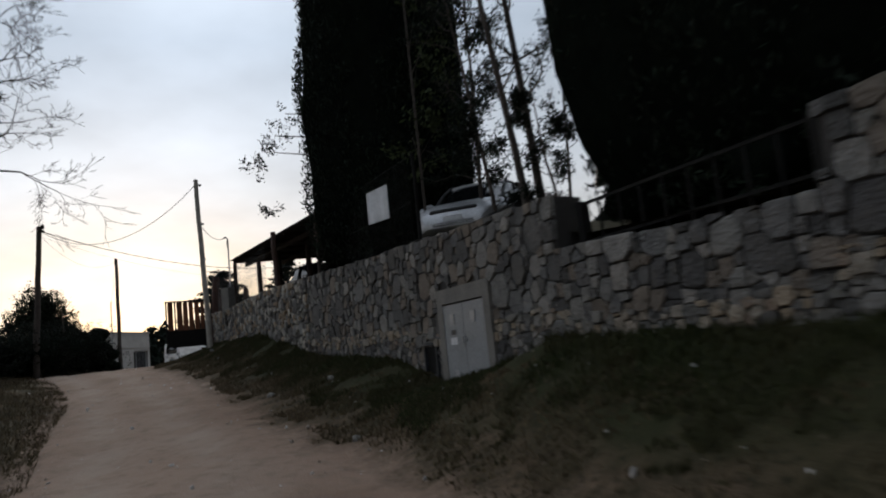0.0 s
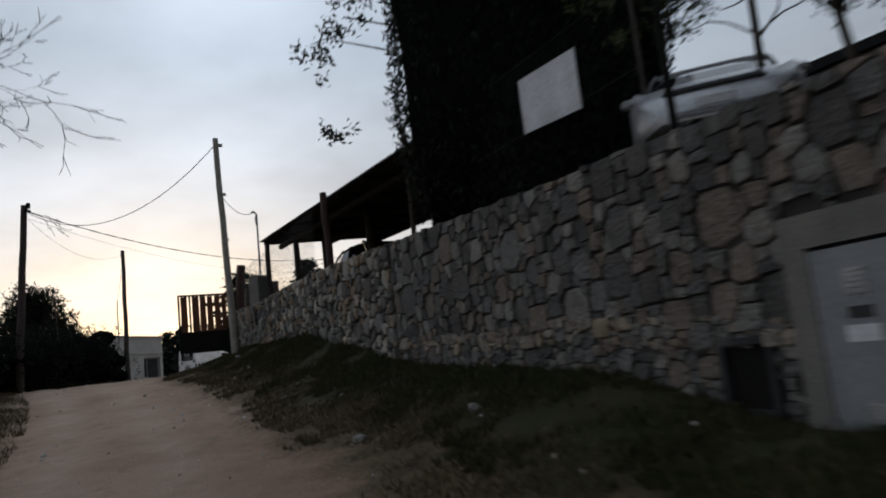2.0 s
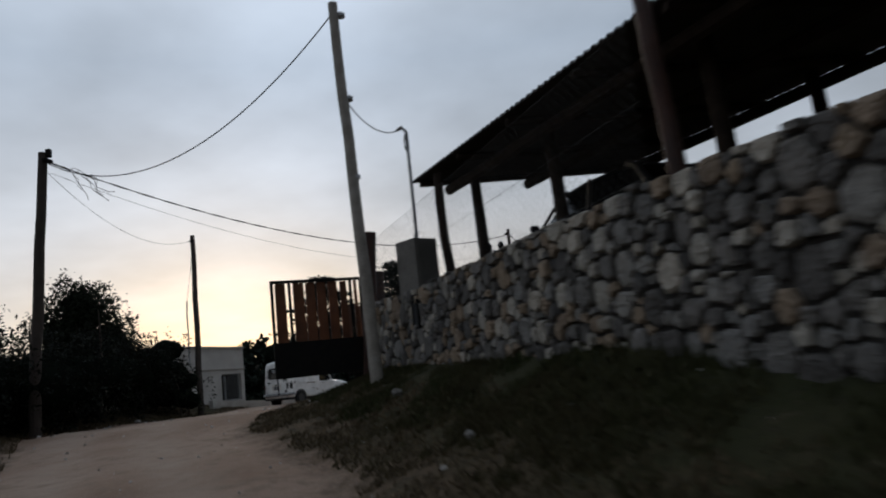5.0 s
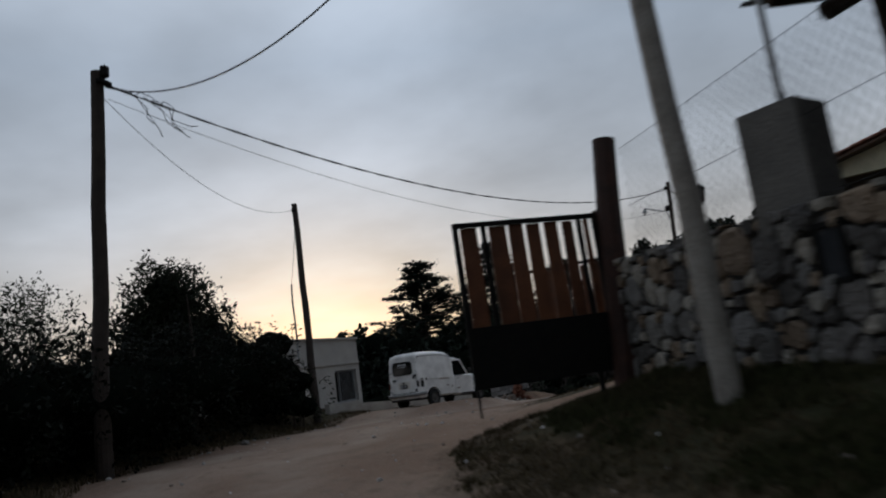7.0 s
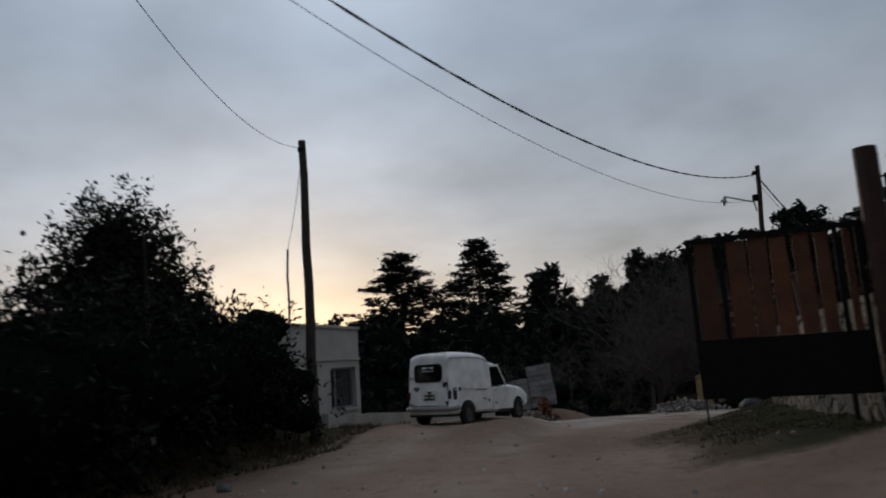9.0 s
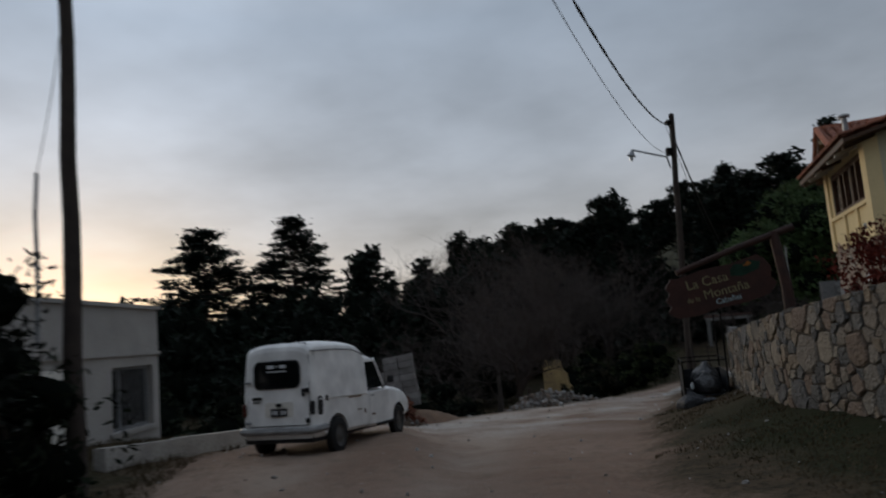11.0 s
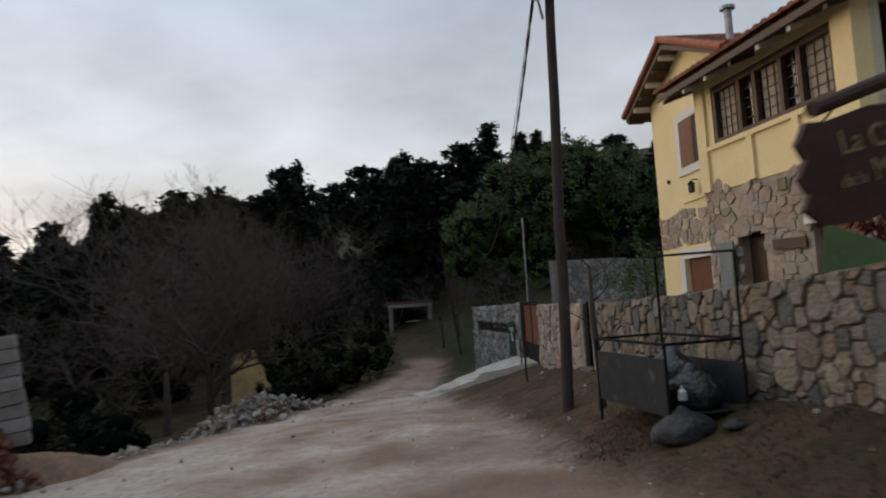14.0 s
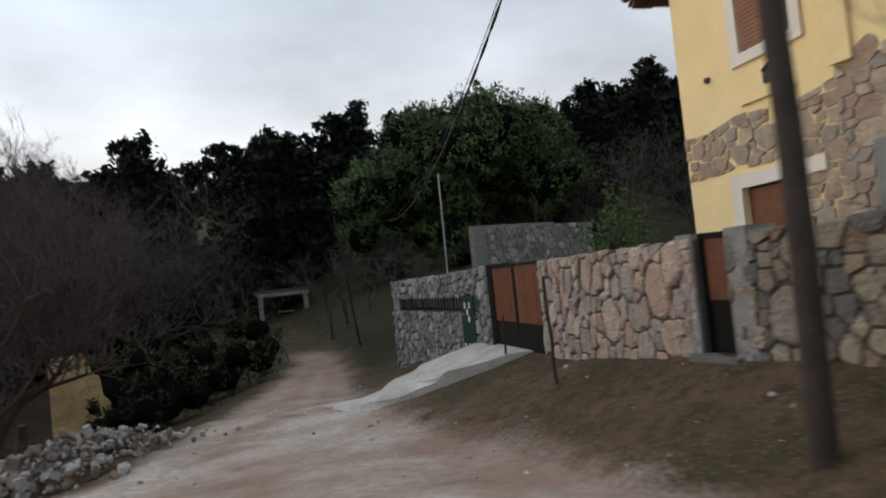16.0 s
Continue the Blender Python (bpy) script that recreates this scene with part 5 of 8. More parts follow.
def make_carport():
    t = thing("carport", Matrix.Identity(4), "open carport with a corrugated tin roof on log posts", "carport")
    tip, u, v = Vector((-8.12, 26.85, 5.50)), Vector((0.520, -0.854, -0.012)), Vector((0.967, 0.255, 0.0))
    L, W = 10.8, 3.75
    n = 81
    vs, fs = [], []
    for i in range(n * 4 + 1):
        s = L * i / (n * 4)
        h = 0.03 * math.sin(2 * math.pi * s / (L / n))
        for w in (0, W / 2, W):
            for k in (0, 0.004):
                p = tip + u * s + v * w
                vs.append((p.x, p.y, p.z + h + k))
    for i in range(n * 4):
        a, b = i * 6, (i + 1) * 6
        for j in (0, 2):
            fs.append((a + j, a + j + 2, b + j + 2, b + j))
            fs.append((a + j + 1, b + j + 1, b + j + 3, a + j + 3))
        fs.append((a, b, b + 1, a + 1))
        fs.append((a + 4, a + 5, b + 5, b + 4))
    me = bpy.data.meshes.new("roof_sheet")
    me.from_pydata(vs, [], fs)
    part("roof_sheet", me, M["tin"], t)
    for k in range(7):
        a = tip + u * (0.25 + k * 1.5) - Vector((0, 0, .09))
        # timbers below the sheet carry the under-roof shade in their colour
        part("rafter", tube_bm([a + v * 0.05, a + v * (W - .1)], 0.055, 7), M["shaded_log"], t)
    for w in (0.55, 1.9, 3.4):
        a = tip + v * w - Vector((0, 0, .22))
        part("beam", tube_bm([a + u * 0.2, a + u * (L - .2)], 0.085, 8), M["shaded_log"], t, "round log beam")
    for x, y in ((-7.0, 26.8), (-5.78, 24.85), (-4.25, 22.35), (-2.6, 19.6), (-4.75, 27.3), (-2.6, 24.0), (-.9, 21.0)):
        part("post", tube_bm([(x, y, 3.2), (x - .02, y, 4.4), (x - .04, y + .03, 5.40)], [.10, .095, .085], 9), M["shaded_log"], t, "dark log post")


make_carport()


def chain_link(name, p, q, z0, z1, label, posts=3, cell=0.085, thick_wire=0.0015):
    """A wire fence from p to q: posts, three strands and a woven mesh."""
    f = along(p, q)
    t = thing(name, Matrix.Identity(4), label, "fence")
    w = (Vector(q) - Vector(p)).length
    for k in range(posts):
        s = w * k / max(1, posts - 1)
        part("post", tube_bm([f(s, z0 - .3), f(s, z1 + .05)], 0.03, 7), M["pole_dark"], t)
    for z in (z0 + .05, (z0 + z1) / 2, z1):
        part("strand", tube_bm([f(w * i / 8, z - 0.015 * math.sin(math.pi * i / 8)) for i in range(9)], 0.0026, 4), M["wire"], t)
    A, B = [], []
    h = z1 - z0
    k = -int(h / cell) - 1
    while k * cell < w:
        for sgn in (1, -1):
            s0 = k * cell if sgn > 0 else k * cell + h
            a, b = (s0, z0), (s0 + sgn * h, z1)
            lo, hi = 0.0, w
            ts = []
            for lim in (lo, hi):
                ts.append((lim - a[0]) / (b[0] - a[0]))
            t0, t1 = max(0, min(ts)), min(1, max(ts))
            if t1 > t0:
                A.append(f(a[0] + (b[0] - a[0]) * t0, a[1] + (b[1] - a[1]) * t0))
                B.append(f(a[0] + (b[0] - a[0]) * t1, a[1] + (b[1] - a[1]) * t1))
        k += 1
    A, B = np.array(A), np.array(B)
    d = unit(B - A)
    x = unit(np.cross(d, np.array([0.3, 0.2, 0.93])))
    y = np.cross(d, x)
    ring = [base + (x * math.cos(a) + y * math.sin(a)) * thick_wire for base in (A, B) for a in (0, 2.1, 4.2)]
    co = np.stack(ring, 1).reshape(-1, 3)
    i = np.arange(len(A))[:, None] * 6
    fc = np.concatenate([i + np.array([[j, (j + 1) % 3, 3 + (j + 1) % 3, 3 + j]]) for j in range(3)])
    tagged(part("wire_mesh", mesh_np("wire_mesh", co, fc), M["wire"], t), kind="stuff")


chain_link("wire_fence", (-9.28, 28.65), (-5.3, 20.95), 3.62, 4.95, "chain-link fence along the top of the wall by the carport", posts=0, cell=0.125, thick_wire=0.002)
chain_link("wire_fence", (-0.45, 12.1), (-2.95, 16.6), 3.15, 4.75, "chain-link fence along the top of the wall", posts=0, cell=0.10, thick_wire=0.0009)
post_thing(-0.36, 11.9, 2.9, 4.75, 0.036, M["black_iron"], "thin dark fence post beside the silver car")
post_thing(-2.88, 16.3, 3.0, 4.88, 0.04, M["pole_dark"], "thin dark fence post on the wall")
post_thing(-7.45, 25.15, 3.2, 5.15, 0.07, M["shaded_log"], "rough log post leaning at the carport's corner", lean=(-.02, .12))
post_thing(-5.0, 21.15, 3.2, 5.38, 0.08, M["log_red"], "rough log post leaning in front of the carport", lean=(-.08, .06))
f = along((-0.88, 12.85), (-1.36, 13.78))
sb = thing("board_sign", Matrix.Identity(4), "blank white rectangular board tied to the wire fence", "sign")
part("panel", prism_bm([(0, 3.84), (1.04, 3.92), (1.04, 4.54), (0, 4.47)], 0.03, 0.045, f), M["white_board"], sb)
bm = bmesh.new()
for a, b, c, d in ((0, 1.04, 3.84, 3.92), (0, 1.04, 4.46, 4.53)):
    add_prism(bm, [(a, c), (b, c + .08), (b, c + .1), (a, c + .02)], 0.018, 0.031, f)
part("batten", bm, M["log"], sb)


# ---- entrance gate ----
def gate_leaf(p, q, z0, z1, label, seed):
    """p: the free end, q: the hinge. A black steel frame with upright boards and a closed foot."""
    f = along(p, q)
    w = (Vector(q) - Vector(p)).length
    t = thing("driveway_gate", Matrix.Identity(4), label, "gate", "gate leaves")
    bar = 0.055
    bm = bmesh.new()
    for a, b, c, d in ((0, bar, z0, z1), (w - bar, w, z0, z1), (bar, w - bar, z1 - bar, z1), (bar, w - bar, z0, z0 + bar)):
        add_prism(bm, [(a, c), (b, c), (b, d), (a, d)], -0.025, 0.025, f)
    part("frame", bm, M["black_iron"], t, "black steel frame")
    zc = z0 + 0.36 * (z1 - z0)
    part("kick_panel", prism_bm([(bar, z0 + bar), (w - bar, z0 + bar), (w - bar, zc), (bar, zc)], -0.012, 0.012, f), M["black_iron"], t, "closed black steel foot panel")
    rg = random.Random(seed)
    k_ = w / 1.81
    for k, (a, b) in enumerate(((.085, .295), (.43, .655), (.668, .87), (.89, 1.08), (1.125, 1.31), (1.35, 1.50), (1.635, 1.72))):
        lo_, hi_ = a * k_ + .006 * rg.random(), b * k_ - .006 * rg.random()
        top = z1 - bar - .003 - (0.02 * rg.random() if k % 2 else 0)
        part("board", prism_bm([(lo_, zc + .003), (hi_, zc + .003), (hi_ - .012 * rg.random(), top), (lo_ + .012 * rg.random(), top)], 0.013, 0.035, f), M["gate_wood"], t)
    for s in (.362 * k_, 1.568 * k_):
        part("upright", prism_bm([(s - .028, zc), (s + .028, zc), (s + .028, z1 - bar), (s - .028, z1 - bar)], -0.022, 0.011, f), M["black_iron"], t)
    part("foot", prism_bm([(w * .83, z0 - .28), (w * .83 + .05, z0 - .28), (w * .83 + .05, z0), (w * .83, z0)], -0.02, 0.02, f), M["black_iron"], t)
    part("drop_bolt", prism_bm([(.02, z0 - .3), (.04, z0 - .3), (.04, z0), (.02, z0)], -0.01, 0.01, f), M["black_iron"], t)


gate_leaf((-11.23, 28.17), (-9.68, 29.10), 2.50, 4.35, "open driveway gate of brown boards in a black steel frame", 3)
gate_leaf((-11.57, 34.45), (-9.75, 34.12), 2.52, 4.41, "second open gate leaf of brown boards and black steel", 4)
post_thing(-9.68, 29.05, 2.0, 5.22, 0.15, M["log_red"], "thick round log gatepost with a sawn top", "gate_post", lean=(.25, .06))
post_thing(-9.62, 33.98, 2.0, 5.2, 0.13, M["log_red"], "thick round log gatepost on the far side", "gate_post")
post_thing(-9.62, 30.4, 1.9, 4.6, 0.14, M["log_red"], "short log stump beside the gate", "log_stump")


# ---- timber sign over the second wall ----
def text_mesh(s, size):
    cu = bpy.data.curves.new("letters", "FONT")
    cu.body, cu.size, cu.extrude = s, size, 0.006
    ob = new("letters", cu)
    dg = bpy.context.evaluated_depsgraph_get()
    me = bpy.data.meshes.new_from_object(ob.evaluated_get(dg))
    bpy.data.objects.remove(ob)
    return me


def make_sign():
    f0 = along((-9.94, 43.33), (-8.36, 42.96))
    rise, k_ = math.radians(10.5), 0.93
    t = thing("timber_sign", Matrix.Identity(4), "carved dark wooden sign hung from a log beam over the wall", "sign")
    ux, uz = (f0(1, 0) - f0(0, 0)), Vector((0, 0, 1))
    U = ux * math.cos(rise) + uz * math.sin(rise)
    V = -ux * math.sin(rise) + uz * math.cos(rise)
    O = f0(0, 3.54) - V * 0.28
    nn = U.cross(V)
    place = lambda a, b, d: O + (U * a + V * b) * k_ + nn * d
    edge = [(0.0, .34), (.06, .22), (-.02, .12), (.12, -.02), (.5, -.06), (.9, -.02), (1.4, -.05), (1.82, .0), (2.02, .16), (1.94, .3), (2.0, .48), (1.92, .66), (1.82, .76), (1.3, .72), (.8, .75), (.35, .70), (.18, .72), (.05, .58), (.1, .46)]
    part("board", prism_bm(edge, 0.0, 0.05, place), M["sign_wood"], t, "wavy-edged plank")
    for s, size, a, b, m in (("La Casa", 0.25, 0.42, 0.44, M["paint_cream"]), ("de la", 0.13, 0.36, 0.205, M["paint_cream"]), ("Montaña", 0.24, 0.68, 0.20, M["paint_cream"]), ("Cabañas", 0.14, 0.86, 0.055, M["paint_blue"])):
        me = text_mesh(s, size)
        me.transform(Matrix.Translation(place(a, b, 0.0)) @ Matrix((U, V, nn)).transposed().to_4x4() @ pose(0, 0, 0.052) @ Matrix.Scale(k_, 4))
        part("lettering", me, m, t, "painted raised letters")
    part("painted_leaf", prism_bm([(1.25, .50), (1.45, .44), (1.78, .50), (1.84, .62), (1.66, .70), (1.5, .66), (1.38, .70), (1.28, .62)], 0.049, 0.053, place), M["paint_green"], t, "painted green mountain motif")
    part("painted_sun", prism_bm([(1.52, .62), (1.60, .60), (1.68, .63), (1.62, .69)], 0.052, 0.056, place), M["paint_orange"], t, "small orange painted motif")
    b0, b1 = Vector((-9.72, 43.3, 4.06)), Vector((-7.70, 42.9, 4.70))
    part("beam", tube_bm([b0, (b0 + b1) / 2 + Vector((0, 0, .02)), b1], [0.055, 0.06, 0.065], 10), M["log_red"], t, "stout log beam")
    part("post", tube_bm([(-7.98, 42.82, 2.6), (-7.97, 42.88, 3.7), (-8.03, 42.98, 4.64)], [.105, .095, .085], 10), M["log_red"], t, "crooked log post")
    for a, b in (((0.32, .68), -9.45), ((1.72, .72), -8.15)):
        p = place(a[0], a[1], 0.025)
        k = (b + 9.72) / 2.02
        part("hanger", tube_bm([p, b0 + (b1 - b0) * k], 0.008, 5), M["black_iron"], t)


make_sign()


# ---- iron litter bin with bags ----
def make_bin():
    f = along((-8.37, 46.95), (-8.92, 45.45))      # front face, out away from the road
    t = thing("litter_bin", Matrix.Identity(4), "sooty sheet-iron litter bin on an open frame beside the wall", "litter bin")
    w, d = 1.6, 0.85
    z0, z1, z2 = 1.68, 2.24, 2.38
    part("front_panel", prism_bm([(0, z0), (w, z0), (w, z1), (0, z1)], -0.006, 0.006, f), M["rust_iron"], t, "scorched grey sheet panel")
    g = along(f(0, 0, 0).to_2d(), f(0, 0, d).to_2d())
    part("side_panel", prism_bm([(0.02, z0 + .02), (d, z0 + .02), (d, z1 - .12), (0.02, z1 - .12)], -0.005, 0.005, g), M["rust_iron"], t)
    part("back_panel", prism_bm([(0, z0), (w, z0), (w, z1 - .1), (0, z1 - .1)], d - .006, d + .006, f), M["rust_iron"], t)
    part("floor_plate", prism_bm([(0, z0), (w, z0), (w, z0 + .012), (0, z0 + .012)], 0.01, d - .01, f), M["rust_iron"], t)
    for s, o, top in ((0, 0, z2), (w, 0, z2), (0.0, d, 3.32), (w, d, 3.26)):
        part("leg", tube_bm([f(s, z0 - .25, o), f(s, top, o)], 0.018, 6), M["black_iron"], t)
    for a, b in (((0, 0), (w, 0)), ((0, 0), (0, d)), ((w, 0), (w, d)), ((0, d), (w, d))):
        part("rail", tube_bm([f(a[0], z2, a[1]), f(b[0], z2, b[1])], 0.016, 6), M["black_iron"], t)
    part("rail", tube_bm([f(0, 3.32, d), f(w, 3.26, d)], 0.016, 6), M["black_iron"], t)
    rg = random.Random(4)
    def bag(c, r, m, label, sx=1.0, sz=0.75):
        bm = bmesh.new()
        bmesh.ops.create_icosphere(bm, subdivisions=4, radius=r)
        sd = rg.random() * 50
        for v in bm.verts:
            k = 1 + 0.22 * noise.noise(v.co * (2.2 / r * .5) + Vector((sd, 0, 0))) + 0.09 * abs(noise.noise(v.co * (6 / r * .5) + Vector((0, sd, 0))))
            v.co = Vector((v.co.x * k * sx, v.co.y * k, max(v.co.z * k * sz, -r * .55 * sz)))
            if v.co.z > r * sz * .75:
                v.co.x *= .5
                v.co.y *= .5
                v.co.z *= 1.2
        bmesh.ops.translate(bm, vec=Vector(c) + Vector((0, 0, r * .5 * sz)), verts=bm.verts)
        return solid("rubbish_bag", bm, m, label, "bag", "rubbish bags", smooth=True)
    bag(f(1.28, z0 + .03, .45), 0.29, M["bag"], "bulging crumpled black rubbish bag at the open end of the bin", .9, .85)
    p = f(0.85, z0 + .05, .46)
    bag(p, 0.33, M["bag"], "shiny black rubbish bag in the litter bin", 1.0, 1.0)
    bag(f(0.42, z0 + .05, .46), 0.29, M["bag"], "shiny black rubbish bag in the litter bin")
    q = f(1.62, 0, 0.12)
    bag((q.x, q.y, land(q.x, q.y)), 0.26, M["bag_grey"], "slumped dark grey rubbish bag on the ground before the bin", 1.15, .7)
    q = f(2.0, 0, 0.45)
    bag((q.x, q.y, land(q.x, q.y)), 0.11, M["bag_grey"], "small grey sack lying on the verge", 1.3, .45)
    jug = thing("plastic_jug", pose(*f(1.6, land(*f(1.6, 0, .15).to_2d()) + .36, .15)) @ Matrix.Scale(.7, 4), "clear plastic jug with a blue label on the bag", "bottle")
    part("body", tube_bm([(0, 0, 0), (0, 0, .12), (0, 0, .15), (0, 0, .19)], [.06, .06, .03, .022], 12), M["lamp_clear"], jug)
    part("label_band", tube_bm([(0, 0, .03), (0, 0, .09)], .0615, 12), M["paint_blue"], jug, "blue paper band")


make_bin()


# ---- the far wall stretch: pedestrian door, double gate, pier, window wall ----
def make_far_wall():
    f = along((-5.62, 49.9), (-5.38, 50.36))
    w = 0.52
    d = thing("garden_door", Matrix.Identity(4), "narrow garden door with brown boards over a black foot panel", "door")
    bm = bmesh.new()
    for a, b, c, e in ((0.0, .05, 1.55, 2.78), (w - .05, w, 1.55, 2.78), (.05, w - .05, 2.73, 2.78)):
        add_prism(bm, [(a, c), (b, c), (b, e), (a, e)], -0.16, -0.06, f)
    part("frame", bm, M["black_iron"], d)
    part("foot_panel", prism_bm([(.05, 1.6), (w - .05, 1.6), (w - .05, 2.12), (.05, 2.12)], -0.12, -0.09, f), M["black_iron"], d)
    for k in range(3):
        a = .05 + k * (w - .1) / 3
        part("board", prism_bm([(a + .004, 2.122), (a + (w - .1) / 3 - .004, 2.122), (a + (w - .1) / 3 - .004, 2.728), (a + .004, 2.728)], -0.12, -0.085, f), M["door_wood"], d)
    solid("door_step", prism_bm([(-.1, 1.45), (w + .1, 1.45), (w + .1, 1.6), (-.1, 1.6)], -0.3, 0.12, f), M["concrete"], "concrete threshold of the garden door", "step")
    solid("door_jamb", prism_bm([(-.3, 1.3), (0, 1.3), (0, 2.8), (-.3, 2.8)], -0.3, 0.03, f), M["stone_grey"], "grey dressed stone jamb beside the garden door", "pillar")
    solid("door_jamb", prism_bm([(w, 1.3), (w + .26, 1.3), (w + .26, 2.79), (w, 2.79)], -0.3, 0.03, f), M["stone_grey"], "grey dressed stone jamb beside the garden door", "pillar")
    g = along((-3.52, 53.93), (-2.18, 56.23))
    w = 2.66
    d = thing("double_gate", Matrix.Identity(4), "closed double gate of brown boards over black steel", "gate")
    for a0, a1 in ((0.02, w / 2 - .01), (w / 2 + .01, w - .02)):
        lf = part("leaf", prism_bm([(a0, 1.27), (a1, 1.27), (a1, 1.72), (a0, 1.72)], -0.06, -0.03, g), M["black_iron"], d, "black steel foot panel")
        bm = bmesh.new()
        for x0, x1, c, e in ((a0, a0 + .05, 1.72, 2.74), (a1 - .05, a1, 1.72, 2.74), (a0 + .05, a1 - .05, 2.69, 2.74)):
            add_prism(bm, [(x0, c), (x1, c), (x1, e), (x0, e)], -0.065, -0.02, g)
        part("leaf_frame", bm, M["black_iron"], lf)
        n = 5
        for k in range(n):
            x0 = a0 + .05 + k * (a1 - a0 - .1) / n
            x1 = x0 + (a1 - a0 - .1) / n - .008
            part("board", prism_bm([(x0 + .004, 1.723), (x1, 1.723), (x1, 2.688), (x0 + .004, 2.688)], -0.055, -0.03, g), M["door_wood"], lf)
    h = along((-2.18, 56.23), (-1.62, 57.2))
    pier = solid("gate_pier", prism_bm([(0, .7), (.55, .7), (.55, 2.78), (0, 2.78)], -0.45, 0.06, h), M["mortar"], "dressed grey stone gate pier", "pillar")
    e = along((-1.85, 56.85), (0.55, 62.67))
    wl = 6.3
    wall = solid("wall_4", prism_bm([(0, -.2), (wl, -.6), (wl, 1.85), (0, 1.85)], -0.3, 0.0, e), M["mortar"], "grey stone wall with an iron-barred opening", "stone wall", kind="structure")
    up = solid("wall_5", prism_bm([(0, 2.25), (wl, 2.25), (wl, 2.66), (0, 2.74)], -0.3, -0.01, e), M["mortar"], "stone lintel course over the iron railing", "stone wall", kind="structure")
    back = solid("wall_6", prism_bm([(0.7, 1.86), (wl, 1.86), (wl, 2.24), (0.7, 2.24)], -0.9, -0.7, e), M["stone_grey"], "grey stone wall behind the railing", "stone wall", kind="structure")
    solid("end_pier", prism_bm([(5.75, 1.855), (wl, 1.855), (wl, 2.245), (5.75, 2.245)], -0.3, -0.005, e), M["stone_grey"], "stone pier at the wall's end", "pillar")
    r = thing("window_railing", Matrix.Identity(4), "black iron railing in the wall's long opening", "railing")
    for z in (1.9, 2.17):
        part("rail", prism_bm([(.75, z), (5.75, z), (5.75, z + .035), (.75, z + .035)], -0.1, -0.06, e), M["black_iron"], r)
    for k in range(26):
        s = .78 + k * 4.95 / 25
        thick = .035 if k % 8 == 0 else .009
        part("bar", prism_bm([(s - thick, 1.86), (s + thick, 1.86), (s + thick, 2.24), (s - thick, 2.24)], -0.09, -0.07, e), M["black_iron"], r)
    b = thing("letter_board", Matrix.Identity(4), "dark green board with pale blank plates on the wall", "sign board")
    part("panel", prism_bm([(.25, 1.05), (.95, 1.05), (.95, 2.2), (.25, 2.2)], 0.055, 0.085, e), M["paint_green"], b)
    for x, z in ((.42, 2.0), (.66, 2.0), (.55, 1.86), (.48, 1.72), (.36, 1.15), (.58, 1.15), (.8, 1.15)):
        part("plate", prism_bm([(x, z - .06), (x + .09, z - .06), (x + .09, z + .06), (x, z + .06)], 0.086, 0.091, e), M["white_board"], b)
    return wall, up, pier, e, h, wl


far_wall, far_lintel, far_pier, far_e, far_h, far_w = make_far_wall()
# concrete apron down from the double gate
bm = bmesh.new()
rows = []
for i in range(13):
    f_ = i / 12
    a = Vector((-3.0, 54.4)).lerp(Vector((-5.1, 57.0)), f_)
    b = Vector((-1.6, 57.0)).lerp(Vector((-4.2, 59.4)), f_)
    row = []
    for k in range(7):
        g_ = k / 6
        p = a.lerp(b, g_)
        w_ = 0.5 * wobble((p.x, p.y, 2), 1.7) * (f_ if 0 < k < 6 else min(1, f_ * 2))
        row.append(bm.verts.new((p.x + w_, p.y - w_, max(land(p.x, p.y) + .02, 1.27 + (land(p.x, p.y) - 1.27) * f_ ** 0.55) + .012 - .05 * f_ ** 4 + .03 * wobble((p.x, p.y, 6), 3))))
    rows.append(row)
for r0, r1 in zip(rows, rows[1:]):
    for k in range(6):
        bm.faces.new((r0[k], r0[k + 1], r1[k + 1], r1[k]))
r = bmesh.ops.extrude_face_region(bm, geom=list(bm.faces))
bmesh.ops.translate(bm, vec=(0, 0, -0.6), verts=[v for v in r["geom"] if isinstance(v, bmesh.types.BMVert)])
solid("concrete_apron", bm, M["concrete_pale"], "pale rough concrete ramp leading up to the double gate", "ramp", smooth=False)
# back wall in the yard, small roof, mast
f = along((8.3, 65.9), (13.9, 65.2))
yard_wall = solid("wall_7", prism_bm([(0, 1.0), (6.5, 1.0), (6.5, 4.5), (2.2, 4.5), (2.2, 4.42), (0, 4.38)], -0.3, 0.0, along((13.9, 65.2), (8.0, 65.95))), M["stone_grey"], "grey stone wall at the back of the yard", "stone wall", kind="structure")


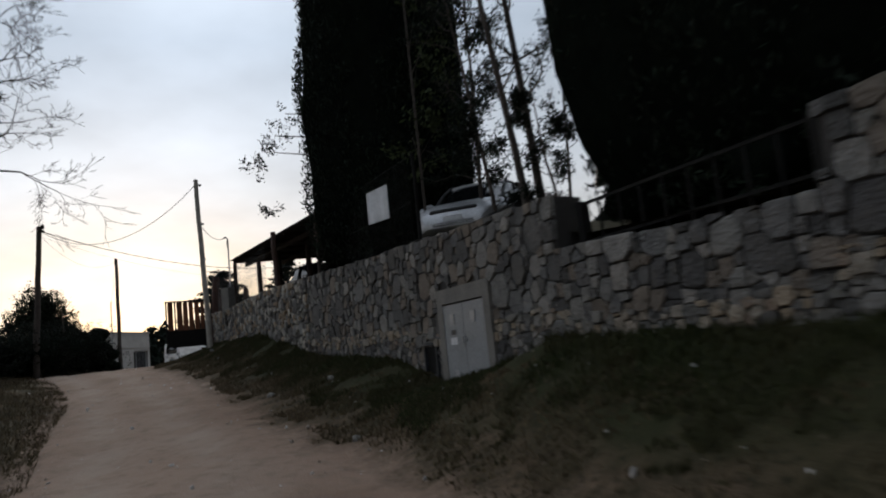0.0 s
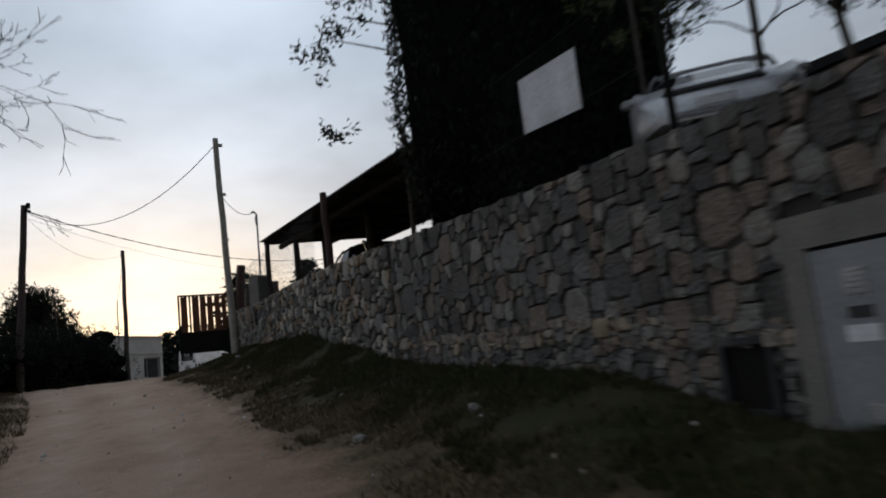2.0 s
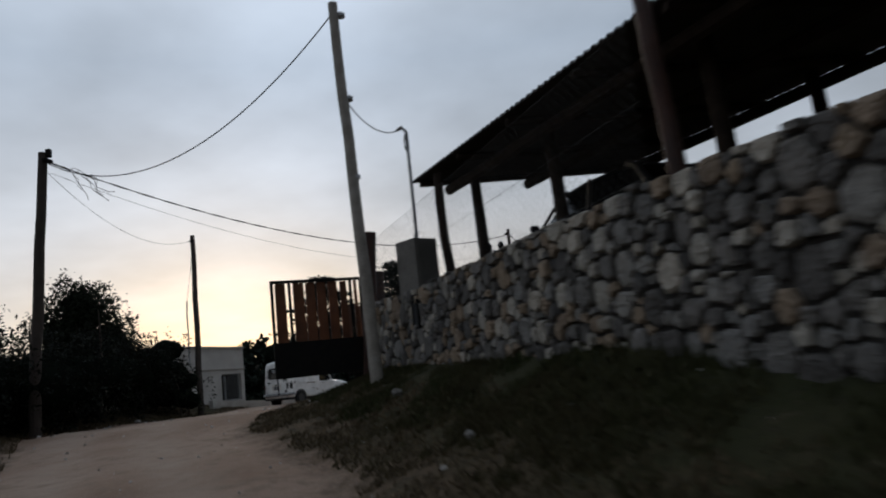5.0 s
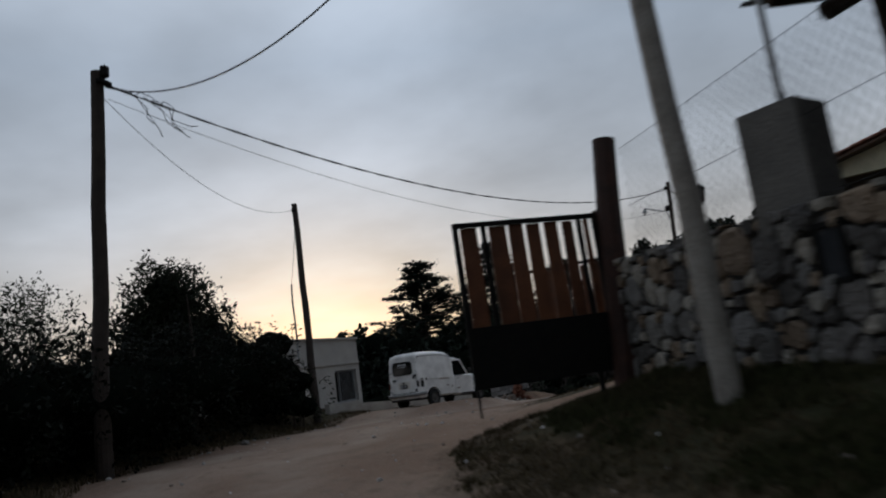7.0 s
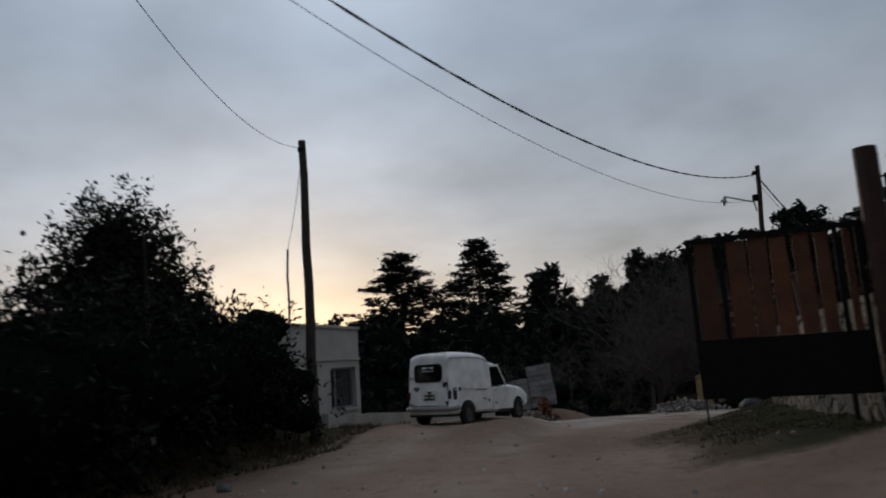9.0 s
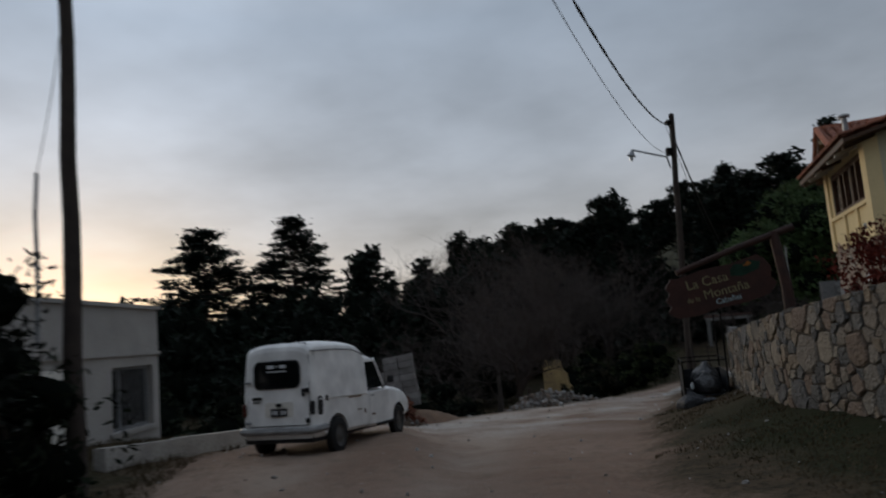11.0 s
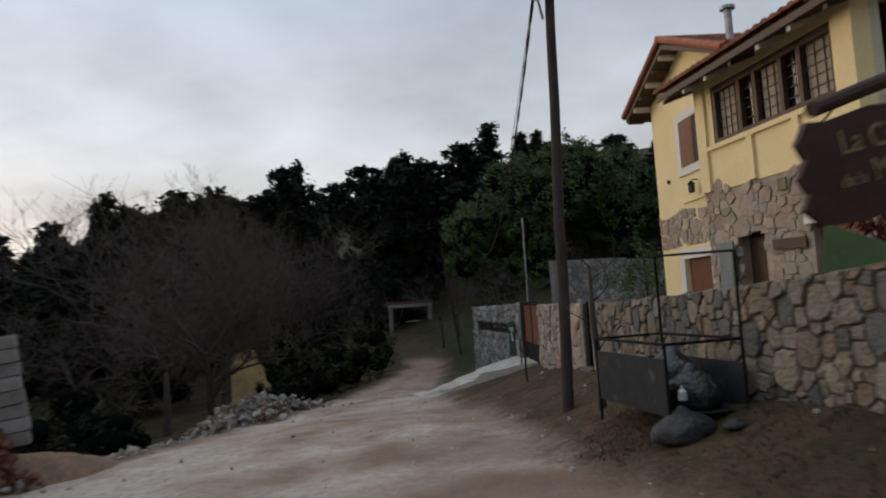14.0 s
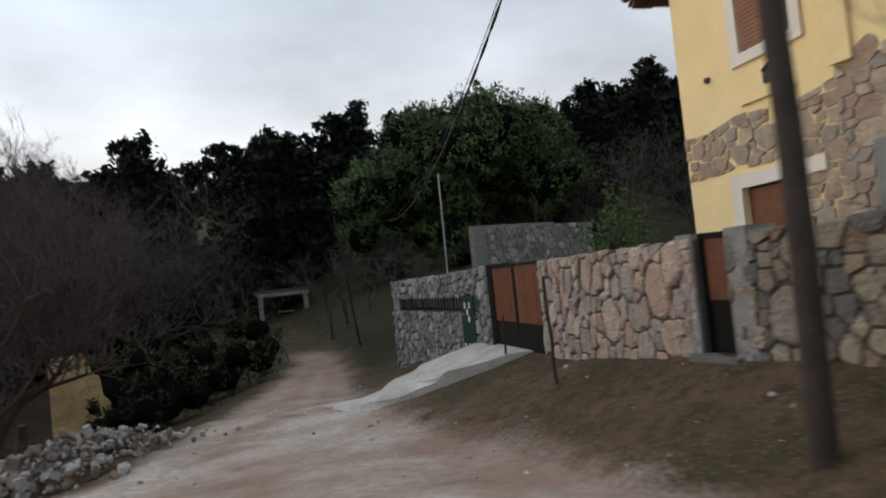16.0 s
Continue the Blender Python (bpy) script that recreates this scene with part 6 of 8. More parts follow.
# ---- white building on the left ----
def make_white_house():
    f = along((-19.55, 46.2), (-20.2, 41.6))
    f2 = f
    t = thing("white_building", Matrix.Identity(4), "low flat-roofed off-white building with a barred window", "house")
    z0, z1 = 1.2, 4.32
    W, D = 5.6, 5.0
    wx0, wx1, wz0, wz1 = 0.25, 1.8, 2.05, 3.2
    for a, b, c, d in ((0, wx0, z0, z1), (wx1, W, z0, z1), (wx0, wx1, z0, wz0), (wx0, wx1, wz1, z1)):
        part("wall_panel", prism_bm([(a, c), (b, c), (b, d), (a, d)], 0.0, -0.25, f2), M["white_wall"], t)
    for a, b in ((0, .25), (W - .25, W)):
        part("side_wall", prism_bm([(a, z0), (b, z0), (b, z1), (a, z1)], -0.25, -D, f2), M["white_wall"], t)
    part("back_wall", prism_bm([(.25, z0), (W - .25, z0), (W - .25, z1), (.25, z1)], -D + .25, -D, f2), M["white_wall"], t)
    part("roof", prism_bm([(0.26, z1 - .3), (W - .26, z1 - .3), (W - .26, z1 - .15), (0.26, z1 - .15)], -.26, -D + .26, f2), M["concrete"], t)
    part("parapet", prism_bm([(-.05, z1 - .02), (W + .05, z1 - .02), (W + .05, z1 + .05), (-.05, z1 + .05)], 0.06, -0.28, f2), M["white_wall"], t, "thin grey coping")
    part("cornice", prism_bm([(0, 3.40), (W, 3.40), (W, 3.46), (0, 3.46)], 0.05, 0.003, f2), M["white_wall"], t)
    w = part("window", prism_bm([(wx0, wz0), (wx1, wz0), (wx1, wz1), (wx0, wz1)], -0.17, -0.19, f2), M["glass_dark"], t)
    bm = bmesh.new()
    for a, b, c, d in ((wx0, wx0 + .06, wz0, wz1), (wx1 - .06, wx1, wz0, wz1), (wx0, wx1, wz1 - .06, wz1), (wx0, wx1, wz0, wz0 + .06), (1.3, 1.36, wz0, wz1)):
        add_prism(bm, [(a, c), (b, c), (b, d), (a, d)], -0.16, -0.11, f2)
    part("window_frame", bm, M["steel"], w)
    for k in range(9):
        s = wx0 + .2 + k * (wx1 - wx0 - .4) / 8
        part("bar", tube_bm([f2(s, wz0, -.03), f2(s, wz1, -.03)], 0.009, 5), M["steel"], w)
    part("window_sill", prism_bm([(wx0 - .1, wz0 - .08), (wx1 + .1, wz0 - .08), (wx1 + .1, wz0 - .003), (wx0 - .1, wz0 - .003)], -.1, .05, f2), M["white_wall"], w)
    d = part("door", prism_bm([(3.25, z0), (4.15, z0), (4.15, 3.25), (3.25, 3.25)], 0.01, 0.03, f2), M["white"], t, "pale plain door")
    part("door_handle", prism_bm([(3.32, 2.2), (3.42, 2.2), (3.42, 2.23), (3.32, 2.23)], 0.03, 0.06, f2), M["steel"], d)


make_white_house()
bm = bmesh.new()
pts = [(-18.75, 41.3), (-18.3, 43.2), (-17.4, 45.6), (-15.9, 48.6)]
for p, q in zip(pts, pts[1:]):
    g = along(p, q)
    w = (Vector(q) - Vector(p)).length
    za, zb = land(*p), land(*q)
    add_prism(bm, [(0, za - .4), (w + .03, zb - .4), (w + .03, zb + .30), (0, za + .32)], 0.0, 0.18, g)
solid("low_wall", bm, M["concrete_pale"], "low pale concrete kerb wall beside the white building", "kerb wall", kind="structure")


# ---- yellow house ----
HU, HN, HO = Vector((.47, .883)).normalized(), Vector((-.883, .47)).normalized(), Vector((-2.34, 49.84))
hp = lambda u, z, o=0.0: Vector((HO.x + HU.x * u + HN.x * o, HO.y + HU.y * u + HN.y * o, z))
FAC = -0.62


def wall_holes(bm, u0, u1, z0, z1, d0, d1, holes, place=hp):
    """A wall slab with rectangular openings (a, b, c, d) that do not overlap in u."""
    holes = sorted(holes)
    u = u0
    for a, b, c, d in holes:
        if a > u:
            add_prism(bm, [(u, z0), (a, z0), (a, z1), (u, z1)], d0, d1, place)
        if c > z0:
            add_prism(bm, [(a, z0), (b, z0), (b, c), (a, c)], d0, d1, place)
        if d < z1:
            add_prism(bm, [(a, d), (b, d), (b, z1), (a, z1)], d0, d1, place)
        u = b
    if u < u1:
        add_prism(bm, [(u, z0), (u1, z0), (u1, z1), (u, z1)], d0, d1, place)


def wall_panels(name, u0, u1, z0, z1, d0, d1, holes, place, m, parent, label=""):
    """The same slab as separate panels."""
    u = u0
    rects = []
    for a, b, c, d in sorted(holes):
        rects += [(u, a, z0, z1), (a, b, z0, c), (a, b, d, z1)]
        u = b
    for a, b, c, d in rects + [(u, u1, z0, z1)]:
        if b - a > 0.01 and d - c > 0.01:
            part(name, prism_bm([(a, c), (b, c), (b, d), (a, d)], d0, d1, place), m, parent, label)


def tiled_slope(p00, p10, p01, nu, nv, parent, name="roof_tiles"):
    """Rows of barrel tiles over the slope from p00 along p10 (eave) and up to p01."""
    p00, p10, p01 = Vector(p00), Vector(p10), Vector(p01)
    U, V = p10 - p00, p01 - p00
    nrm = U.cross(V).normalized()
    if nrm.z < 0:
        nrm = -nrm
    vs, fs = [], []
    du, dv = U / nu, V / nv
    rg = random.Random(nu * 7 + nv)
    for j in range(nv):
        for i in range(nu):
            k = len(vs)
            lift = 0.012 * rg.random()
            for e, (vv, h) in enumerate(((-0.12, 0.05), (1.0, 0.02))):
                for q in range(6):
                    a = math.pi * q / 5
                    r = 0.52 if e == 0 else 0.42
                    p = p00 + du * (i + .5 - r * math.cos(a)) + dv * (j + vv) + nrm * (h + lift + du.length * 0.34 * math.sin(a))
                    vs.append(p)
            for q in range(5):
                fs.append((k + q, k + q + 1, k + 6 + q + 1, k + 6 + q))
            fs.append((k, k + 1, k + 2, k + 3, k + 4, k + 5))
    me = bpy.data.meshes.new(name)
    me.from_pydata(vs, [], fs)
    return tagged(part(name, me, M["roof_tile_j"], parent, "weathered clay barrel tiles"), kind="stuff")


HB = Matrix.Rotation(radians(6), 2) @ HU
HBN = Vector((-HB.y, HB.x))
hb = lambda u, z, o=0.0: Vector((HO.x + HB.x * u + HBN.x * o, HO.y + HB.y * u + HBN.y * o, z))      # the bay stands slightly askew


def make_house():
    t = thing("yellow_house", Matrix.Identity(4), "two-storey yellow house with stone base and clay-tiled roof", "house")
    zg = 2.0
    # lower and upper walls of the gabled part
    for a, b, c, d in ((0.0, 1.38, zg, 7.35), (2.70, 4.12, zg, 7.35), (1.38, 2.70, zg, 2.6), (1.38, 2.70, 3.56, 7.35)):
        part("wall_panel", prism_bm([(a, c), (b, c), (b, d), (a, d)], FAC, FAC - .3, hp), M["yellow"], t)
    # gable triangle
    part("gable", prism_bm([(-0.9, 7.35), (4.12, 7.35), (4.12, 7.64), (2.0, 8.45), (-0.6, 7.42)], FAC - .001, FAC - .3, hp), M["yellow"], t)
    bm = bmesh.new()
    add_prism(bm, [(FAC - 8, zg), (FAC - .3, zg), (FAC - .3, 7.35), (FAC - 8, 7.35)], 4.12, 3.82, lambda a, z, d: hp(d, z, a))
    part("side_wall", bm, M["yellow"], t)
    # protruding bay: stone storey and yellow storey with a band of windows
    wall_panels("wall_panel", -4.32, 0.0, 4.72, 6.95, 0.0, -0.25, [(-3.86, -0.5, 5.62, 6.75)], hb, M["yellow"], t)
    part("bay_side", prism_bm([(-.25 + FAC, 4.72), (-.25, 4.72), (-.25, 6.95), (-.25 + FAC, 6.95)], 0.0, -0.25, lambda a, z, d: hb(d, z, a)), M["yellow"], t)
    bm = bmesh.new()
    wall_holes(bm, -4.3, 0.0, zg, 4.72, -0.02, -0.3, [(-1.75, -0.95, zg, 3.82), (-4.1, -3.0, 2.9, 3.78)], hb)
    lower = part("stone_storey", bm, M["mortar_pale"], t, "rubble stone lower storey")
    # right-hand return with the balcony opening
    bm = bmesh.new()
    wall_holes(bm, 0.25, 6.0, zg, 6.95, 0.0, 0.25, [(0.42, 4.6, 5.56, 6.93)], lambda a, z, d: hb(-4.32 + d, z, -a))
    add_prism(bm, [(0.02, 6.951), (4.2, 6.951), (3.6, 7.82), (0.02, 6.953)], 0.05, 0.2, lambda a, z, d: hb(-4.32 + d, z, -a))
    part("return_wall", bm, M["pale_yellow"], t, "pale cream end wall")
    part("balcony_sill", prism_bm([(0.36, 5.47), (4.66, 5.47), (4.66, 5.557), (.36, 5.557)], 0.09, -0.1, lambda a, z, d: hb(-4.32 - d, z, -a)), M["white"], t, "pale sill")
    part("room_inside", prism_bm([(-4.05, 4.8), (3.7, 4.8), (3.7, 7.1), (-4.05, 7.1)], -3.4, -3.5, hb), M["dark_wood"], t)
    part("ceiling_inside", prism_bm([(-4.05, 6.96), (-.27, 6.96), (-.27, 7.05), (-4.05, 7.05)], -0.26, -3.4, hb), M["dark_wood"], t)
    part("floor_inside", prism_bm([(-4.05, 4.62), (-.27, 4.62), (-.27, 4.7), (-4.05, 4.7)], -0.32, -3.4, hb), M["dark_wood"], t)
    # raised yellow strips
    for a, b, c, d in ((-3.9, -.3, 5.53, 5.62), (-0.30, 0.02, 4.74, 6.9), (-1.75, -1.58, 4.74, 5.53), (-3.0, -2.84, 4.74, 5.53), (-4.32, -3.9, 4.74, 6.9)):
        part("plaster_strip", prism_bm([(a, c), (b, c), (b, d), (a, d)], 0.001, 0.06, hb), M["yellow"], t)
    # band of windows
    w = part("window", prism_bm([(-3.86, 5.63), (-.5, 5.63), (-.5, 6.75), (-3.86, 6.75)], -0.13, -0.14, hb), M["glass_dark"], t, "dark timber band of leaded panes")
    bm = bmesh.new()
    for c, d in ((5.63, 5.72), (6.62, 6.75)):
        add_prism(bm, [(-3.86, c), (-.5, c), (-.5, d), (-3.86, d)], -0.12, -0.02, hb)
    us = [-3.86, -3.1, -2.62, -1.9, -1.42, -.6]
    for u in us:
        add_prism(bm, [(u, 5.72), (u + .1, 5.72), (u + .1, 6.62), (u, 6.62)], -0.12, -0.02, hb)
    part("window_frame", bm, M["dark_wood"], w)
    bm = bmesh.new()
    for u0, u1 in zip(us, us[1:]):
        n = max(2, int((u1 - u0) / .2))
        for k in range(1, n):
            uu = u0 + .1 + (u1 - u0 - .1) * k / n
            add_prism(bm, [(uu - .008, 5.72), (uu + .008, 5.72), (uu + .008, 6.62), (uu - .008, 6.62)], -0.12, -0.105, hb)
    for k in range(1, 5):
        z = 5.72 + .9 * k / 5
        add_prism(bm, [(-3.8, z - .008), (-.55, z - .008), (-.55, z + .008), (-3.8, z + .008)], -0.121, -0.104, hb)
    part("glazing_lattice", bm, M["dark_wood"], w)
    for u0, u1 in ((-3.74, -3.12), (-2.5, -1.95), (-1.3, -.62)):
        part("curtain", prism_bm([(u0, 5.7), (u1, 5.7), (u1, 6.7), (u0, 6.7)], -0.125, -0.128, hb), M["curtain"], w, "pale drawn curtain")
    # upper window with shutters on the gabled wall
    # black sheet beside the shutter: the unlit opening painted as a flat colour
    s = part("shuttered_window", prism_bm([(1.25, 5.68), (2.38, 5.68), (2.38, 6.76), (1.25, 6.76)], FAC + .002, FAC + .02, hp), M["plastic"], t)
    bm = bmesh.new()
    for a, b, c, d in ((1.05, 1.25, 5.5, 6.95), (2.38, 2.6, 5.5, 6.95), (1.25, 2.38, 6.76, 6.95), (1.25, 2.38, 5.5, 5.68)):
        add_prism(bm, [(a, c), (b, c), (b, d), (a, d)], FAC + .001, FAC + .05, hp)
    part("surround", bm, M["white"], s, "broad white plaster surround")
    for a, b in ((1.66, 2.36),):
        sh = part("shutter", prism_bm([(a, 5.70), (b, 5.70), (b, 6.74), (a, 6.74)], FAC + .021, FAC + .035, hp), M["shutter"], s)
        for k in range(14):
            z = 5.76 + k * .068
            part("slat", prism_bm([(a + .05, z), (b - .05, z), (b - .05, z + .045), (a + .05, z + .045)], FAC + .036, FAC + .046, hp), M["shutter"], sh)
    # lower shuttered window
    s = part("shuttered_window", prism_bm([(1.38, 2.6), (2.70, 2.6), (2.70, 3.56), (1.38, 3.56)], FAC - .12, FAC - .1, hp), M["dark_wood"], t)
    bm = bmesh.new()
    for a, b, c, d in ((2.70, 2.95, 2.4, 3.78), (0.9, 2.70, 3.56, 3.78)):
        add_prism(bm, [(a, c), (b, c), (b, d), (a, d)], FAC + .001, FAC + .05, hp)
    part("surround", bm, M["white"], s)
    for k in range(18):
        z = 2.62 + k * .051
        part("slat", prism_bm([(1.4, z), (2.68, z), (2.68, z + .038), (1.4, z + .038)], FAC - .1, FAC - .075, hp), M["shutter"], s)
    # door and low window in the stone storey
    d = part("door", prism_bm([(-1.75, zg), (-.95, zg), (-.95, 3.82), (-1.75, 3.82)], -0.28, -0.24, hb), M["dark_wood"], t, "open dark doorway")
    part("door_leaf", prism_bm([(-.98, zg), (-.5, zg), (-.5, 3.7), (-.98, 3.7)], 0.10, 0.13, hb), M["cabinet"], d, "pale grey door leaf standing open")
    part("lintel", prism_bm([(-4.2, 3.78), (-2.9, 3.78), (-2.9, 3.96), (-4.2, 3.96)], 0.0, 0.06, hb), M["white"], t, "white lintel")
    part("low_window", prism_bm([(-4.1, 2.9), (-3.0, 2.9), (-3.0, 3.78), (-4.1, 3.78)], -0.2, -0.17, hb), M["shutter"], t)
    part("name_plank", prism_bm([(-2.9, 3.42), (-2.05, 3.45), (-2.05, 3.62), (-2.9, 3.6)], 0.03, 0.06, hb), M["dark_wood"], t, "small brown wooden plank")
    part("vent", prism_bm([(-3.45, 5.0), (-3.2, 5.0), (-3.2, 5.12), (-3.45, 5.12)], 0.001, 0.012, hb), M["steel"], t)
    part("wall_grille", prism_bm([(-2.55, 4.42), (-2.33, 4.42), (-2.33, 4.62), (-2.55, 4.62)], 0.03, 0.06, hb), M["paint_cream"], t, "small yellow vent grille")
    part("pipe_hole", tube_bm([hp(3.27, 5.51, FAC), hp(3.27, 5.51, FAC + .06)], .05, 10), M["plastic"], t)
    part("sill_ledge", prism_bm([(1.3, 4.86), (2.5, 4.86), (2.5, 4.91), (1.3, 4.91)], FAC + .001, FAC + .05, hp), M["yellow"], t)
    ln = part("wall_lantern", box_bm(hp(1.68, 5.1, FAC + .16), (.12, .12, .2), bevel=.02), M["glass_dark"], t, "black iron wall lantern")
    part("lantern_cap", tube_bm([hp(1.68, 5.2, FAC + .16), hp(1.68, 5.28, FAC + .16)], [.1, .02], 6), M["black_iron"], ln)
    part("bracket", tube_bm([hp(1.68, 5.3, FAC), hp(1.68, 5.3, FAC + .16)], .012, 5), M["black_iron"], ln)
    # roofs
    main = part("roof", prism_bm([(4.78, 7.40), (4.74, 7.50), (2.0, 8.56), (-0.95, 7.36), (-0.95, 7.26), (2.0, 8.44)], FAC + .45, -9, hp), M["dark_wood"], t, "timber roof deck")
    tiled_slope(hp(4.81, 7.54, FAC + .5), hp(4.81, 7.54, -9), hp(2.0, 8.62, FAC + .5), 38, 9, main)
    tiled_slope(hp(-1.0, 7.38, FAC + .5), hp(-1.0, 7.38, -9), hp(2.0, 8.62, FAC + .5), 38, 9, main)
    part("ridge_tiles", tube_bm([hp(2.0, 8.66, FAC + .55), hp(2.0, 8.66, -9)], .1, 8), M["roof_tile"], main)
    part("rake_tiles", tube_bm([hp(4.85, 7.58, FAC + .47), hp(2.0, 8.68, FAC + .47)], .085, 8), M["roof_tile"], main, "clay verge tiles")
    part("rake_tiles", tube_bm([hp(-1.0, 7.4, FAC + .47), hp(2.0, 8.68, FAC + .47)], .085, 8), M["roof_tile"], main, "clay verge tiles")
    for k in range(6):
        u = 4.6 - k * .48
        z = 7.41 + (4.78 - u) * .385
        part("rafter_end", prism_bm([(u, z - .1), (u + .1, z - .1 - .04), (u + .1, z - .02), (u, z + .02)], FAC + .42, FAC + .001, hp), M["white"] if k % 2 else M["dark_wood"], main)
    # awning roof over the bay
    aw = part("awning_roof", prism_bm([(-3.6, 7.86), (0.5, 6.82), (0.5, 6.89), (-3.6, 7.94)], 0.6, -4.78, lambda o, z, d: hb(d, z, o)), M["dark_wood"], t, "timber awning over the window bay")
    tiled_slope(hb(.65, 6.93, .55), hb(-4.8, 6.93, .55), hb(.65, 7.99, -3.6), 25, 14, aw)
    part("fascia", prism_bm([(-4.8, 6.78), (.63, 6.78), (.63, 6.9), (-4.8, 6.9)], .51, .545, hb), M["dark_wood"], aw, "brown fascia board")
    for k in range(7):
        u = .4 - k * .8
        part("rafter", prism_bm([(-.2, 6.94), (.48, 6.70), (.48, 6.78), (-.2, 7.04)], u, u + .09, lambda o, z, d: hb(d, z, o)), M["white"] if k % 3 else M["dark_wood"], aw)
    ch = part("chimney_pipe", tube_bm([(-1.98, 49.2, 7.3), (-1.98, 49.2, 8.35)], .075, 10), M["steel"], t, "thin metal flue with a cap")
    part("cap", tube_bm([(-1.98, 49.2, 8.36), (-1.98, 49.2, 8.42), (-1.98, 49.2, 8.46)], [.15, .15, .03], 12), M["steel"], ch)
    return lower, t


house_lower, house = make_house()
f = along((-7.35, 45.0), (-5.5, 48.7))
bm = bmesh.new()
add_prism(bm, [(-1.6, 2.9), (.35, 3.52), (.5, 2.86), (2.0, 2.78), (2.0, 2.6), (-1.6, 2.6)], -0.62, -0.60, f)
solid("shade_cloth", bm, M["green_net"], "dark green shade cloth stretched behind the garden wall", "shade cloth")
solid("timber_rail", prism_bm([(0, 3.12), (3.6, 3.08), (3.6, 3.26), (0, 3.3)], -0.62, -0.5, along((0.62, 9.6), (-0.9, 12.75))), M["black_iron"], "dark plank rail behind the top of the wall", "rail")


# ---- low house beyond the garden trees: dark sloping roof over a red-brown wall ----
def make_garden_house():
    f = along((4.9, 20.8), (12.4, 19.4))
    t = thing("garden_house", Matrix.Identity(4), "low reddish house with a dark sloping roof behind the garden trees", "house")
    z = lambda s: 6.45 + 0.26 * s
    # added wall behind the open veranda; the veranda's shade is its colour
    part("back_wall", prism_bm([(0.9, 2.6), (2.3, 2.6), (2.3, z(2.3)), (.9, z(.9))], 1.6, 1.8, f), M["shaded_log"], t, "near-black back wall painted as the open veranda's shade")
    part("wall", prism_bm([(2.303, 2.6), (7.4, 2.6), (7.4, z(7.4)), (2.303, z(2.303))], 0.5, 4.0, f), M["red_wall"], t, "red-brown rendered wall")
    part("roof", prism_bm([(0, z(0)), (7.7, z(7.7)), (7.7, z(7.7) + .22), (0, z(0) + .22)], 0, 4.4, f), M["plastic"], t, "dark sheet roof")
    part("eave_beam", prism_bm([(.3, z(.3) - .2), (7.6, z(7.6) - .2), (7.6, z(7.6) - .06), (.3, z(.3) - .06)], .04, .16, f), M["bark"], t)
    part("post", prism_bm([(.35, 2.8), (.5, 2.8), (.5, z(.5) - .07), (.35, z(.35) - .07)], .2, .35, f), M["bark"], t)


make_garden_house()


# ---- vehicles ----
def loft(stations, ring):
    """Arrays of a closed body lofted through stations; ring(st) gives each one's outline, from the sill round the roof."""
    vs, fs = [], []
    rings = [ring(st) for st in stations]
    n = len(rings[0])
    for r in rings:
        vs += r
    for i in range(len(rings) - 1):
        for k in range(n):
            a, b = i * n + k, i * n + (k + 1) % n
            fs.append((a, b, b + n, a + n))
    fs.append(tuple(range(n))[::-1])
    fs.append(tuple((len(rings) - 1) * n + k for k in range(n)))
    return vs, fs


def body_ring(st):
    """st: x, sill z, top z, half width, corner drop, tumblehome, waist z."""
    x, zb, zt, w, drop, tum, waist = st
    pts = []
    zs = [zb, zb + .05, (zb + waist) / 2, waist]
    ze = zt - drop
    for f in (0.35, 0.7, 1.0):
        zs.append(waist + (ze - waist) * f)
    side = []
    for z in zs:
        f = max(0.0, (z - waist) / max(0.01, ze - waist))
        y = w * (1 - tum * f ** 1.5)
        if z <= zb + .001:
            y *= 0.94
        side.append((y, z))
    ye = side[-1][0]
    top = []
    for k in range(1, 6):
        a = k / 6
        y = ye * math.cos(a * math.pi / 2) ** 0.55
        z = ze + drop * math.sin(a * math.pi / 2) ** 0.9
        top.append((y, z))
    half = side + top
    left = [(x, y, z) for y, z in half]
    right = [(x, -y, z) for y, z in reversed(half)]
    return left + [(x, 0, zt)] + right


def carve(verts, faces, cutters):
    """A mesh with round wheel openings cut out of it."""
    me = bpy.data.meshes.new("body")
    me.from_pydata(verts, [], faces)
    bm = bmesh.new()
    bm.from_mesh(me)
    bmesh.ops.recalc_face_normals(bm, faces=bm.faces)
    bm.to_mesh(me)
    bm.free()
    ob = new("body", me)
    cs = []
    for x, z, r in cutters:
        cb = bmesh.new()
        add_tube(cb, [(x, -2, z), (x, 2, z)], r, 28)
        bmesh.ops.recalc_face_normals(cb, faces=cb.faces)
        cm = bpy.data.meshes.new("cut")
        cb.to_mesh(cm)
        cb.free()
        co = new("cut", cm)
        cs.append(co)
        md = ob.modifiers.new("cut", "BOOLEAN")
        md.operation, md.object, md.solver = "DIFFERENCE", co, "EXACT"
    dg = bpy.context.evaluated_depsgraph_get()
    res = bpy.data.meshes.new_from_object(ob.evaluated_get(dg))
    bpy.data.objects.remove(ob)
    for co in cs:
        bpy.data.objects.remove(co)
    return res


